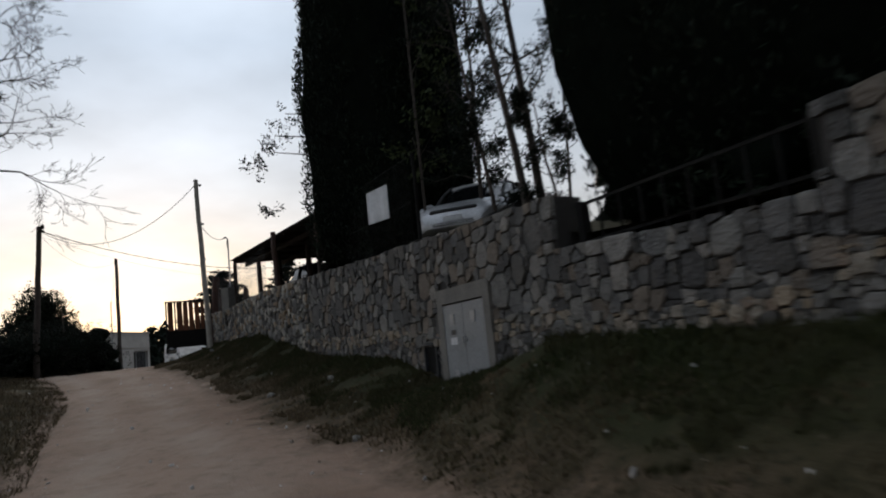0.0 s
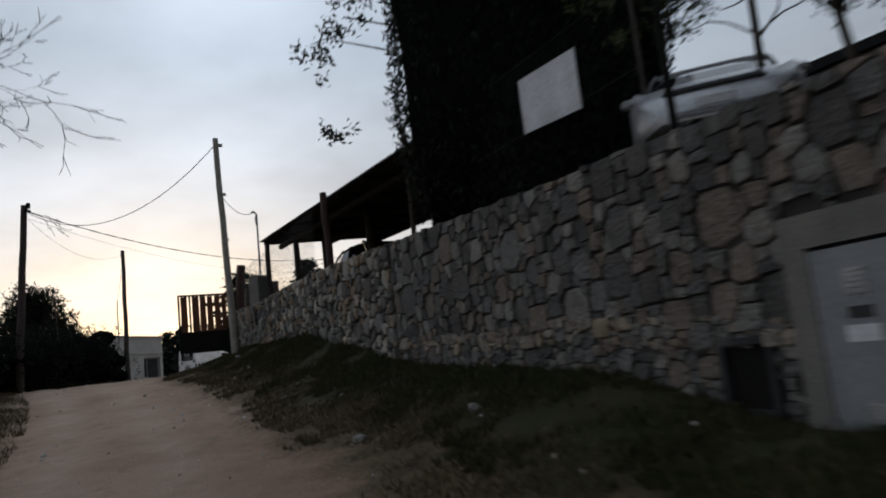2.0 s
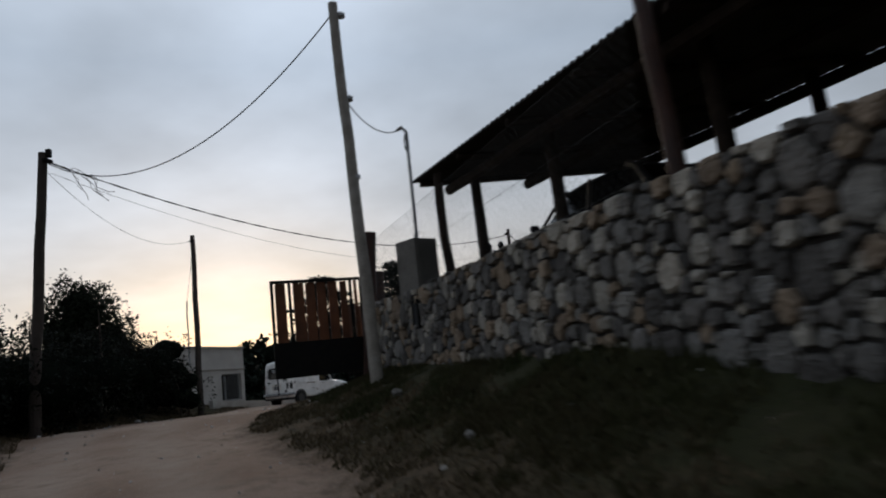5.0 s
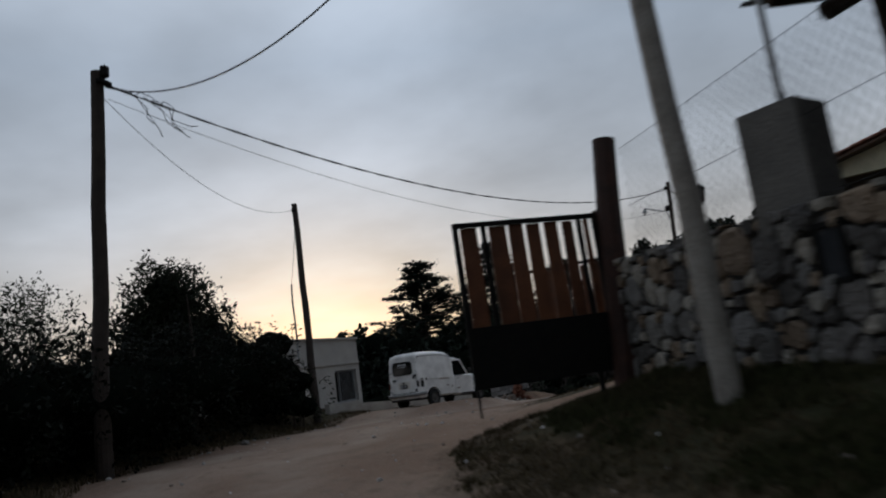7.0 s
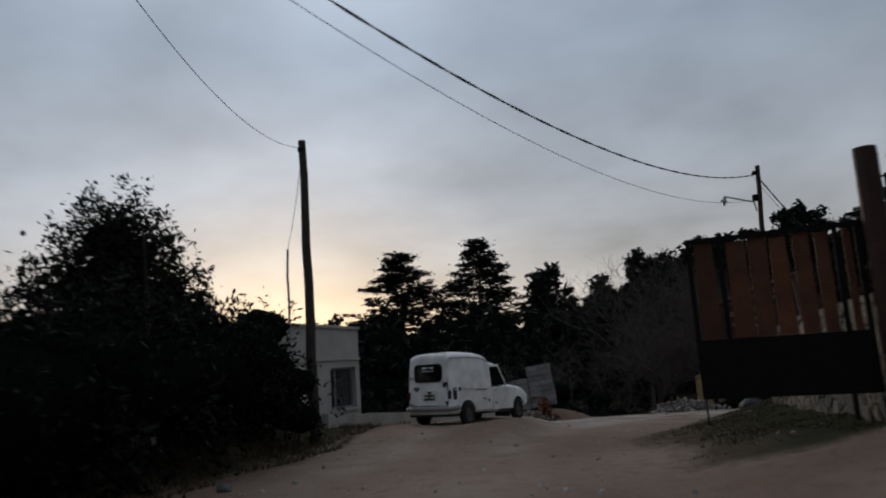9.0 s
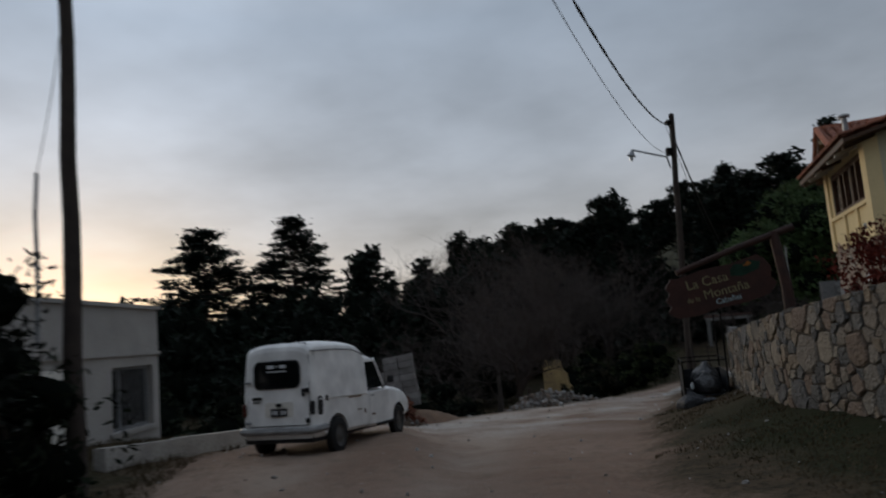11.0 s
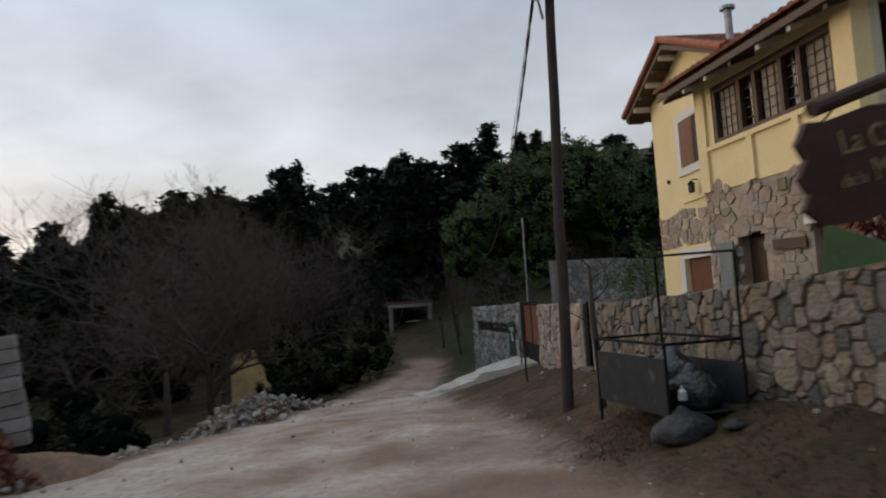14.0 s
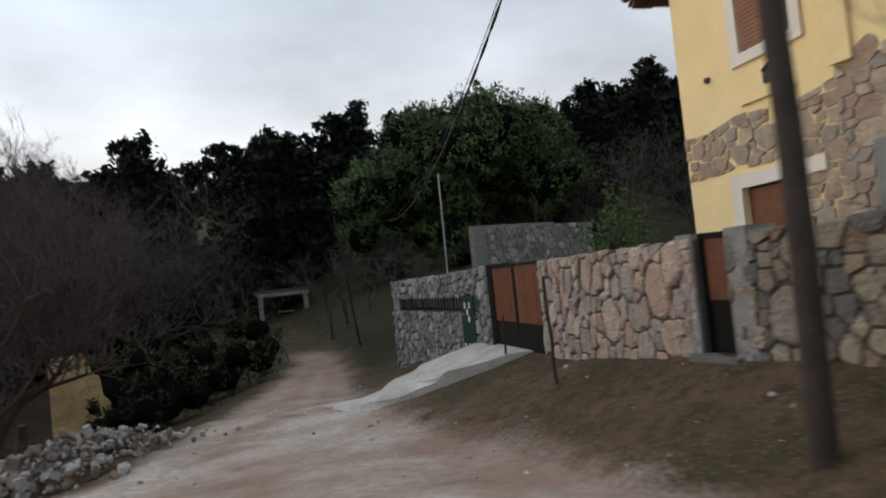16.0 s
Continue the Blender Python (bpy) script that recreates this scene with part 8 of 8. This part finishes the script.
def garden_lantern(x, y, z0, z1):
    """An iron lantern on a slim post."""
    t = thing("garden_lantern", pose(x, y, 0), "black iron garden lantern on a slim post behind the gate", "lamp post")
    part("post", tube_bm([(0, 0, z0), (0, 0, z1 - .5)], [.04, .03], 8), M["black_iron"], t)
    part("crossbar", tube_bm([(-.22, 0, z1 - .55), (.22, 0, z1 - .55)], .02, 6), M["black_iron"], t)
    for sx in (-.2, .2):
        g = part("lantern", tube_bm([(sx, 0, z1 - .5), (sx, 0, z1 - .18)], [.07, .11], 6), M["glass_dark"], t)
        part("cap", tube_bm([(sx, 0, z1 - .18), (sx, 0, z1 - .04)], [.14, .02], 6), M["black_iron"], g)


garden_lantern(-7.38, 39.1, 3.2, 6.45)


# ---- far lane: portico, ochre ruin, rubble, blocks ----
def make_portico():
    f = along((23.0, 103.4), (19.0, 105.2))
    z0 = land(21, 104) - .1
    t = thing("portico", Matrix.Identity(4), "grey open portico with a shallow tiled roof at the lane's end", "portico")
    for s in (0, 4.0):
        part("pillar", prism_bm([(s, z0 - .5), (s + .38, z0 - .5), (s + .38, z0 + 2.25), (s, z0 + 2.25)], 0, .4, f), M["lime_grey"], t)
    part("beam", prism_bm([(-.1, z0 + 2.25), (4.48, z0 + 2.25), (4.48, z0 + 2.55), (-.1, z0 + 2.55)], -.05, .45, f), M["lime_grey"], t)
    part("roof", prism_bm([(-.3, z0 + 2.55), (4.7, z0 + 2.55), (4.4, z0 + 2.85), (0, z0 + 2.85)], -2.6, .2, f), M["old_tile"], t)
    part("back_wall", prism_bm([(0, z0 - .5), (4.38, z0 - .5), (4.38, z0 + 2.25), (0, z0 + 2.25)], -2.5, -2.3, f), M["hedge"], t)
    part("bench", prism_bm([(1.0, z0 + .75), (2.6, z0 + .75), (2.6, z0 + .83), (1.0, z0 + .83)], -1.0, -.6, f), M["white_wall"], t)


make_portico()
f = along((-6.0, 68.0), (-8.2, 68.6))
z0 = land(-6.6, 68.2) + .35
solid("ochre_ruin", prism_bm([(-.5, z0 - .4), (1.0, z0 - .4), (1.02, z0 + 2.0), (.8, z0 + 2.12), (.5, z0 + 2.05), (.3, z0 + 2.16), (.08, z0 + 2.08), (-.02, z0 + 1.6), (-.22, z0 + 1.42), (-.28, z0 + .9), (-.45, z0 + .7)], -.3, 0, f), M["adobe"], "broken ochre wall stub among the bare trees", "ruin")
bush("bush", at(-6.05, 67.3), [(0, 0, .5, .42), (.35, .1, .7, .4), (-.1, .1, .95, .26)], M["scrub"], "dark twiggy bush in front of the ochre wall", "bush", 171, per=160, size=0.07)


def rock(bm, c, r, rg, flat=0.75, block=False):
    k0 = len(bm.verts)
    res = bmesh.ops.create_cube(bm, size=1.5) if block else bmesh.ops.create_icosphere(bm, subdivisions=1, radius=1.0)
    sx, sy, sz = r * (.7 + .6 * rg.random()), r * (.7 + .6 * rg.random()), r * flat * (.6 + .6 * rg.random())
    rot = Euler((rg.random() * 6, rg.random() * 6, rg.random() * 6)).to_matrix()
    for v in res["verts"]:
        q = Vector((v.co.x * sx, v.co.y * sy, v.co.z * sz)) * (1 + .35 * (rg.random() - .5))
        v.co = rot @ q + Vector(c)


def heap(cx, cy, a, b, h, n, r, m, label, seed, ang=0.0, name="rubble_heap"):
    rg = random.Random(seed)
    bm = bmesh.new()
    ca, sa = math.cos(ang), math.sin(ang)
    for _ in range(n):
        u, v = rg.gauss(0, .42), rg.gauss(0, .42)
        x, y = cx + u * a * ca - v * b * sa, cy + u * a * sa + v * b * ca
        z = land(x, y) + h * math.exp(-1.6 * (u * u + v * v)) * (0.3 + .7 * rg.random()) * .95
        rock(bm, (x, y, z), r * (.35 + 1.15 * rg.random() ** 2.5), rg, block=rg.random() < .3)
    return tagged(solid(name, bm, m, label, "rubble"), kind="stuff")


def mound(cx, cy, a, b, h, m, label, name="earth_mound", ang=0.0):
    bm = bmesh.new()
    n, k = 26, 7
    ca, sa = math.cos(ang), math.sin(ang)
    rings = []
    for j in range(k + 1):
        f_ = j / k
        ring = []
        for i in range(n):
            t = 2 * math.pi * i / n
            u, v = (1 - f_) * a * math.cos(t), (1 - f_) * b * math.sin(t)
            x, y = cx + u * ca - v * sa, cy + u * sa + v * ca
            z = land(x, y) - .1 + (h + .1) * (1 - (1 - f_) ** 2) * (1 + .35 * wobble((x, y, 3), 1.6))
            ring.append(bm.verts.new((x, y, z)))
        rings.append(ring)
    for r0, r1 in zip(rings, rings[1:]):
        for i in range(n):
            bm.faces.new((r0[i], r0[(i + 1) % n], r1[(i + 1) % n], r1[i]))
    bm.faces.new(rings[-1])
    return solid(name, bm, m, label, "mound", smooth=True)


mound(-9.3, 59.2, 1.9, 1.1, .6, M["earth_pile"], "low earth mound under the rubble", ang=.5)
heap(-9.3, 58.8, 2.4, 1.5, 1.0, 1350, .07, M["brick_dust"], "heap of broken grey masonry and stones by the lane", 3, .5)
heap(-12.1, 56.7, 3.4, 1.0, .4, 420, .08, M["brick_dust"], "scattered rubble and clods along the road edge", 4, .75)
mound(-12.6, 56.8, 3.2, .9, .32, M["earth_pile"], "long low bank of reddish earth along the road", ang=.75)
heap(-15.0, 51.2, 1.2, .8, .35, 60, .10, M["brick_dust"], "small heap of stones and earth by the blocks", 6, .4)
mound(-14.5, 52.5, 1.9, 1.2, .45, M["earth_pile"], "heap of reddish earth beside the stacked blocks", ang=.4)
rg = random.Random(12)
for c, r, lb in (((-8.0, 59.4), .32, "large pale boulder on the rubble heap"), ((-13.4, 54.9), .26, "pale flat slab of broken concrete")):
    bm = bmesh.new()
    rock(bm, (c[0], c[1], land(*c) + r * .5), r, rg, .7)
    solid("boulder", bm, M["concrete_pale"], lb, "boulder")
# grey concrete blocks stacked askew by the road, and a spill of bricks before them
def block_stack(label, base, ux, tilt, columns, seed):
    """columns: (offset along the stack, first and last course) of blocks 0.43 by 0.18."""
    rg = random.Random(seed)
    t = thing("block_stack", Matrix.Identity(4), label, "blocks", "stacked blocks")
    U0 = Vector((ux[0], ux[1], 0)).normalized()
    U = U0 * math.cos(tilt) + Vector((0, 0, math.sin(tilt)))
    V = Vector((0, 0, math.cos(tilt))) - U0 * math.sin(tilt)
    W = U.cross(V)
    turn = Matrix((U, V, W)).transposed()
    for off, lo, hi in columns:
        for k in range(lo, hi):
            c = Vector(base) + U * (off + .215 + rg.gauss(0, .012)) + V * (.092 + k * .184) + W * rg.gauss(0, .018)
            part("block", box_bm(c, (.425, .172, .2), rot=turn, bevel=.008), M["block_grey"], t)


block_stack("tilted stack of grey concrete blocks behind the van", (-14.90, 51.98, 1.32), (.87, -.2), .12, ((0, 0, 8), (.435, 0, 8)), 21)
block_stack("lower stack of grey concrete blocks leaning on the tall one", (-15.78, 52.20, 1.20), (.87, -.2), .11, ((0, 0, 6), (.435, 0, 6)), 22)
rg = random.Random(23)
bm = bmesh.new()
for k in range(70):
    x, y = -14.48 + rg.gauss(0, .17), 51.6 + rg.gauss(0, .12)
    z = land(x, y) + .1 + .72 * rg.random() * math.exp(-((x + 14.5) / .24) ** 2)
    add_box(bm, (x, y, z), (.22, .105, .06), rot=Euler((rg.gauss(0, .5), rg.gauss(0, .5), rg.random() * 6)).to_matrix())
tagged(solid("brick_heap", bm, M["brick_red"], "small spill of broken red bricks before the block stack", "bricks"), kind="stuff")


# ---- verge: grass, loose stones ----
def grass_sheet(name, n, region, m, h, label, seed, keep):
    rng = np.random.default_rng(seed)
    x0, x1, y0, y1 = region
    P = []
    while len(P) < n:
        x, y = x0 + (x1 - x0) * rng.random(), y0 + (y1 - y0) * rng.random()
        if keep(x, y) and noise.noise(Vector((x * .7, y * .7, seed))) + .55 * noise.noise(Vector((x * 2.3, y * 2.3, seed))) > -.18 + .35 * (rng.random() - .5):
            P.append((x, y, land(x, y)))
    P = np.array(P)
    a = rng.random(n) * 2 * np.pi
    hh = h * (.4 + .9 * rng.random(n))
    w = .006 + .008 * rng.random(n)
    lean = rng.normal(size=(n, 2)) * .45 * hh[:, None]
    b0 = P + np.stack([np.cos(a) * w, np.sin(a) * w, -.01 + 0 * a], 1)
    b1 = P - np.stack([np.cos(a) * w, np.sin(a) * w, .01 + 0 * a], 1)
    t = P + np.concatenate([lean, hh[:, None]], 1)
    co = np.stack([b0, b1, t], 1).reshape(-1, 3)
    ob = new(name, mesh_np(name, co, np.arange(3 * n).reshape(n, 3)))
    ob.data.materials.append(m)
    return tagged(ob, label, "grass", kind="stuff")


def up_bank(x, y):
    """How far up the bank a place lies, from the road's edge to the wall's foot, unevenly."""
    r, b = np.interp(y, EDGE_Y, EDGE_R), np.interp(y, BASE_Y, BASE_X)
    return (x - r) / max(b - r, .5) + .28 * wobble((x, y, 2), 1.1) + .25 * wobble((x, y, 5), 5.0) if x < b + .05 else -1


def on_bank(x, y):
    return up_bank(x, y) > .42 and road_frac(x, y) < .35


def on_verge(x, y):
    return -.02 < up_bank(x, y) < .75 and road_frac(x, y) < .5


def on_left(x, y):
    l = np.interp(y, EDGE_Y, EDGE_L)
    return l - 2.2 < x < l + .3


grass_sheet("grass", 64000, (-12.2, 3.2, 2.5, 31.5), M["grass"], .075, "short dark green grass on the bank below the wall", 1, on_bank)
grass_sheet("dry_grass", 46000, (-12.6, 3.2, 2.5, 31.5), M["grass_dry"], .05, "short dry straw-coloured grass along the road edge", 2, on_verge)
grass_sheet("dry_grass", 8000, (-12.6, -7, 34.4, 47), M["grass_dry"], .035, "thin trodden grass below the garden wall", 7, lambda x, y: up_bank(x, y) > .2)
grass_sheet("dry_grass", 24000, (-21, -5, 6, 46), M["grass_dry"], .10, "rough dry grass along the hedge side of the road", 5, on_left)


def pebbles(n, seed, region, r, label):
    rg2 = random.Random(seed)
    bm = bmesh.new()
    x0, x1, y0, y1 = region
    k = 0
    while k < n:
        x, y = x0 + (x1 - x0) * rg2.random(), y0 + (y1 - y0) * rg2.random()
        if np.interp(y, EDGE_Y, EDGE_L) - 1 < x < np.interp(y, BASE_Y, BASE_X):
            rock(bm, (x, y, land(x, y) + r * .1), r * (.3 + 1.2 * rg2.random() ** 3), rg2, .7)
            k += 1
    return tagged(solid("pebbles", bm, M["pebble"], label, "pebbles"), kind="stuff")


pebbles(900, 1, (-20, 2, 3, 62), .03, "loose stones scattered over road and verge")
for k, (x, y, r) in enumerate(((-3.5, 13.6, .10), (-8.2, 24.4, .14), (-2.3, 13.25, .09), (-17.1, 33.4, .12), (-7.0, 21.4, .09), (-1.3, 9.0, .08), (-5.2, 17.2, .07))):
    bm = bmesh.new()
    r *= .7
    rock(bm, (x, y, land(x, y) + r * .3), r, rg, .8)
    solid("field_stone", bm, M["concrete"], "pale stone lying in the grass", "stone", "stones in the grass")


# ---- facing stones of the walls ----
def clip(poly, a, b, c):
    """The part of a polygon where a*x + b*y <= c."""
    res = []
    for i, p in enumerate(poly):
        q = poly[(i + 1) % len(poly)]
        dp, dq = a * p[0] + b * p[1] - c, a * q[0] + b * q[1] - c
        if dp <= 0:
            res.append(p)
        if (dp < 0 < dq) or (dq < 0 < dp):
            t = dp / (dp - dq)
            res.append((p[0] + (q[0] - p[0]) * t, p[1] + (q[1] - p[1]) * t))
    return res


def cells(w, lo, hi, size, rng, squash=1.0, square=.6):
    """Stones of mixed sizes filling 0..w by lo(s)..hi(s): large ones first, chips between them, each with its share of the face."""
    z0, z1 = min(lo(s) for s in np.linspace(0, w, 30)), max(hi(s) for s in np.linspace(0, w, 60))
    pad = size
    W, H = w + 2 * pad, (z1 - z0) / squash + 2 * pad
    P, R, n = np.zeros((20000, 2)), np.zeros(20000), 0
    for f, share in ((1.65, .14), (1.3, .3), (1.0, .8), (.78, 2.2), (.58, 4.0), (.42, 5.0)):
        for _ in range(int(share * W * H / (f * size * .9) ** 2)):
            r = f * size * .5 * (.85 + .3 * rng.random())
            x, z = -pad + W * rng.random(), -pad + H * rng.random()
            if n and np.any((P[:n, 0] - x) ** 2 + (P[:n, 1] - z) ** 2 < ((R[:n] + r) * .88) ** 2):
                continue
            P[n], R[n] = (x, z), r
            n += 1
    P, R = P[:n], R[:n]
    res = []
    for i in range(n):
        x, z = P[i]
        if x < -size * .3 or x > w + size * .3:
            continue
        zz = z0 + z * squash
        if zz < lo(min(max(x, 0), w)) - size * .6 or zz > hi(min(max(x, 0), w)) + size * .6:
            continue
        k = size * 1.3
        poly = [(x - k, z - k), (x + k, z - k), (x + k, z + k), (x - k, z + k)]
        d = np.hypot(P[:, 0] - x, P[:, 1] - z)
        for j in np.argsort(d)[1:20]:
            qx, qz = P[j]
            dx, dz = qx - x, qz - z
            t = .5 + (R[i] ** 2 - R[j] ** 2) / (2 * (dx * dx + dz * dz))
            an = math.atan2(dz, dx)
            an -= square * math.sin(4 * an) / 4
            a, b = math.cos(an), math.sin(an)
            poly = clip(poly, a, b, a * (x + dx * t) + b * (z + dz * t))
            if len(poly) < 3:
                break
        if len(poly) < 3:
            continue
        poly = [(p[0], z0 + p[1] * squash) for p in poly]
        poly = clip(clip(poly, -1, 0, 0.0), 1, 0, w)
        if len(poly) < 3:
            continue
        cx = sum(p[0] for p in poly) / len(poly)
        e = 0.15
        h0, h1 = hi(max(0, cx - e)), hi(min(w, cx + e))
        g = (h1 - h0) / (min(w, cx + e) - max(0, cx - e)) if abs(h1 - h0) < 0.2 else 0.0
        base = hi(cx) + 0.03 * (rng.random() - .4)
        poly = clip(poly, -g, 1, base - g * cx)
        poly = clip(poly, 0, -1, -(lo(min(max(cx, 0), w)) - 0.12))
        if len(poly) >= 3:
            res.append(poly)
    return res


def stone_verts(poly, place, gap, depth, rng, flat=.86):
    """Corners and faces of one facing stone: a rough block with worn arrises standing proud of the mortar."""
    cx, cz = sum(p[0] for p in poly) / len(poly), sum(p[1] for p in poly) / len(poly)
    rad = max(0.02, sum(math.hypot(p[0] - cx, p[1] - cz) for p in poly) / len(poly))
    # merge near corners, then cut each corner unevenly
    thin = [p for i, p in enumerate(poly) if math.hypot(p[0] - poly[i - 1][0], p[1] - poly[i - 1][1]) > .22 * rad]
    if len(thin) < 3:
        thin = poly
    cut, n = [], len(thin)
    for i in range(n):
        p, a, b = thin[i], thin[i - 1], thin[(i + 1) % n]
        for q, f in ((a, .03 + .13 * rng.random()), (b, .03 + .13 * rng.random())):
            c = (p[0] + (q[0] - p[0]) * f, p[1] + (q[1] - p[1]) * f)
            w_ = 1 - .05 * rng.random()
            cut.append((cx + (c[0] - cx) * w_, cz + (c[1] - cz) * w_))
    verts, n = [], len(cut)
    tx, tz = 0.2 * (rng.random() - .5), 0.2 * (rng.random() - .5)
    k1 = max(0.3, 1 - gap / rad)
    out = depth * (0.55 + 0.8 * rng.random())
    for k, o in ((k1, -0.03), (k1 * .985, out * 0.6), (k1 * (flat + .08 * (rng.random() - .5)), out)):
        for x, z in cut:
            j = 0.012 * (rng.random() - .5)
            verts.append(place(cx + (x - cx) * k, cz + (z - cz) * k, o + (tx * (x - cx) + tz * (z - cz)) * (1 if o > 0 else 0) + (j if o > 0 else 0)))
    faces = []
    for r in range(2):
        for i in range(n):
            faces.append((r * n + i, r * n + (i + 1) % n, (r + 1) * n + (i + 1) % n, (r + 1) * n + i))
    verts.append(place(cx + .4 * rad * (rng.random() - .5), cz + .4 * rad * (rng.random() - .5), out + .02 * (rng.random() - .4)))
    for i in range(n):
        faces.append((2 * n + i, 2 * n + (i + 1) % n, 3 * n))
    return verts, faces


def face_with_stones(parent, w, lo, hi, place, size, near, m_piece, m_rest, holes=(), gap=0.014, depth=0.06, seed=1, limit=290, squash=0.9, name="stone", flat=.86, square=.6):
    """Lays stones over a face. near: (s0, s1), the stretch whose stones are pieces of their own."""
    rng = random.Random(seed)
    rest_v, rest_f, made = [], [], 0
    for poly in cells(w, lo, hi, size, rng, squash, square):
        cx, cz = sum(p[0] for p in poly) / len(poly), sum(p[1] for p in poly) / len(poly)
        if any(a < cx < b and c < cz < d for a, b, c, d in holes):
            continue
        area = 0.5 * abs(sum(poly[i - 1][0] * poly[i][1] - poly[i][0] * poly[i - 1][1] for i in range(len(poly))))
        if area < 0.0025:
            continue
        v, f = stone_verts(poly, place, gap, depth, rng, flat)
        if near[0] <= cx <= near[1] and made < limit:
            me = bpy.data.meshes.new(name)
            me.from_pydata(v, [], f)
            part(name, me, m_piece, parent)
            made += 1
        else:
            k = len(rest_v)
            rest_v += v
            rest_f += [tuple(i + k for i in q) for q in f]
    if rest_v:
        me = bpy.data.meshes.new("stonework")
        me.from_pydata(rest_v, [], rest_f)
        tagged(part("stonework", me, m_rest, parent), kind="stuff")


def line_face(parent, line, size, near, mp, mr, holes=(), seed=1, **kw):
    face_with_stones(parent, line.length, lambda s: line.val(s)[2], lambda s: line.val(s)[3], line.place, size, near, mp, mr, holes, seed=seed, **kw)


SPLIT = 15.4                      # the older, tightly fitted stretch ends here
holes_a = [(6.82, 8.42, 0.5, 2.2), (8.7, 9.1, 0.5, 1.47)]
step_z = lambda s: lineA.val(s)[2] + .30 * (min(lineA.val(s)[3], 3.1) - lineA.val(s)[2]) + .05 * math.sin(s * 1.3)
face_with_stones(wall_a, SPLIT, lambda s: lineA.val(s)[2], step_z, lineA.place, 0.19, (5.2, 9.6), M["stone_dark"], M["stone_dark_far"], holes_a, seed=3, gap=.004, depth=.028, squash=.8, limit=100, flat=.84, square=.6)
face_with_stones(wall_a, SPLIT, step_z, lambda s: step_z(s) + .15, lineA.place, 0.17, (5.2, 9.6), M["stone_w"], M["stone_w_far"], holes_a, seed=6, gap=.006, depth=.045, squash=.9, limit=40, flat=.86, square=1.0)
face_with_stones(wall_a, SPLIT, lambda s: step_z(s) + .16, lambda s: lineA.val(s)[3], lineA.place, 0.26, (5.2, 9.6), M["stone_dark"], M["stone_dark_far"], holes_a, seed=7, gap=.006, depth=.04, squash=1.08, limit=150, flat=.92, square=1.15)
face_with_stones(wall_a, lineA.length - SPLIT, lambda s: lineA.val(s + SPLIT)[2], lambda s: lineA.val(s + SPLIT)[3], lambda s, z, o: lineA.place(s + SPLIT, z, o), 0.215, (7.0, 13.0), M["stone"], M["stone_far"], seed=4, gap=.017, depth=.065, squash=1.15, limit=290, flat=.82, square=.5)
line_face(wall_b, lineB, 0.27, (6.5, 14.5), M["stone_w"], M["stone_w_far"], seed=5, squash=1.1, gap=.012, depth=.034, flat=.9, square=.9)
line_face(wall_c, lineC, 0.26, (0.0, 4.2), M["stone_pink"], M["stone_pink"], seed=8, squash=1.35, gap=.011, depth=.045, square=.8)

# far stone faces, too small to pick apart
face_with_stones(far_wall, far_w, lambda s: 0.1, lambda s: 1.85, lambda a, z, o: far_e(a, z, o), 0.24, (0, -1), M["stone_grey"], M["stone_grey"], seed=11)
face_with_stones(far_lintel, far_w, lambda s: 2.27, lambda s: 2.74 - .0127 * s, lambda a, z, o: far_e(a, z, o - .01), 0.24, (0, -1), M["stone_grey"], M["stone_grey"], seed=12)
face_with_stones(far_pier, .55, lambda s: .9, lambda s: 2.78, lambda a, z, o: far_h(a, z, o + .06), 0.3, (0, -1), M["stone_grey"], M["stone_grey"], seed=13)
yw = along((14.0, 65.2), (8.0, 65.95))
face_with_stones(yard_wall, 6.0, lambda s: 2.2, lambda s: 4.42, lambda a, z, o: yw(a, z, o), 0.3, (0, -1), M["stone_grey"], M["stone_grey"], seed=14, depth=.04)
# stone lower storey of the house, with an uneven upper edge
face_with_stones(house_lower, 4.3, lambda s: 2.3, lambda s: 4.72 + .12 * math.sin(s * 2.1) + .1 * math.sin(s * 5.3), lambda a, z, o: hb(-4.3 + a, z, o - .02), 0.40, (0, 4.3), M["sandstone"], M["sandstone"], holes=[(2.55, 3.35, 2, 3.82), (0.1, 1.4, 2.9, 3.95)], seed=15, gap=.009, depth=.026, squash=.7, flat=.94, square=1.1)
fb = lambda a, z, o: hp(a, z, o + FAC)
face_with_stones(house_lower, 4.14, lambda s: 3.98, lambda s: 4.72 + .06 * math.sin(s * 3.1) - .05 * s / 4, fb, 0.40, (0, 4.2), M["sandstone"], M["sandstone"], seed=16, gap=.009, depth=.026, squash=.7, flat=.94, square=1.1)
face_with_stones(house_lower, 1.3, lambda s: 2.3, lambda s: 3.95, fb, 0.40, (0, 1.3), M["sandstone"], M["sandstone"], seed=17, gap=.009, depth=.026, squash=.7, flat=.94, square=1.1)
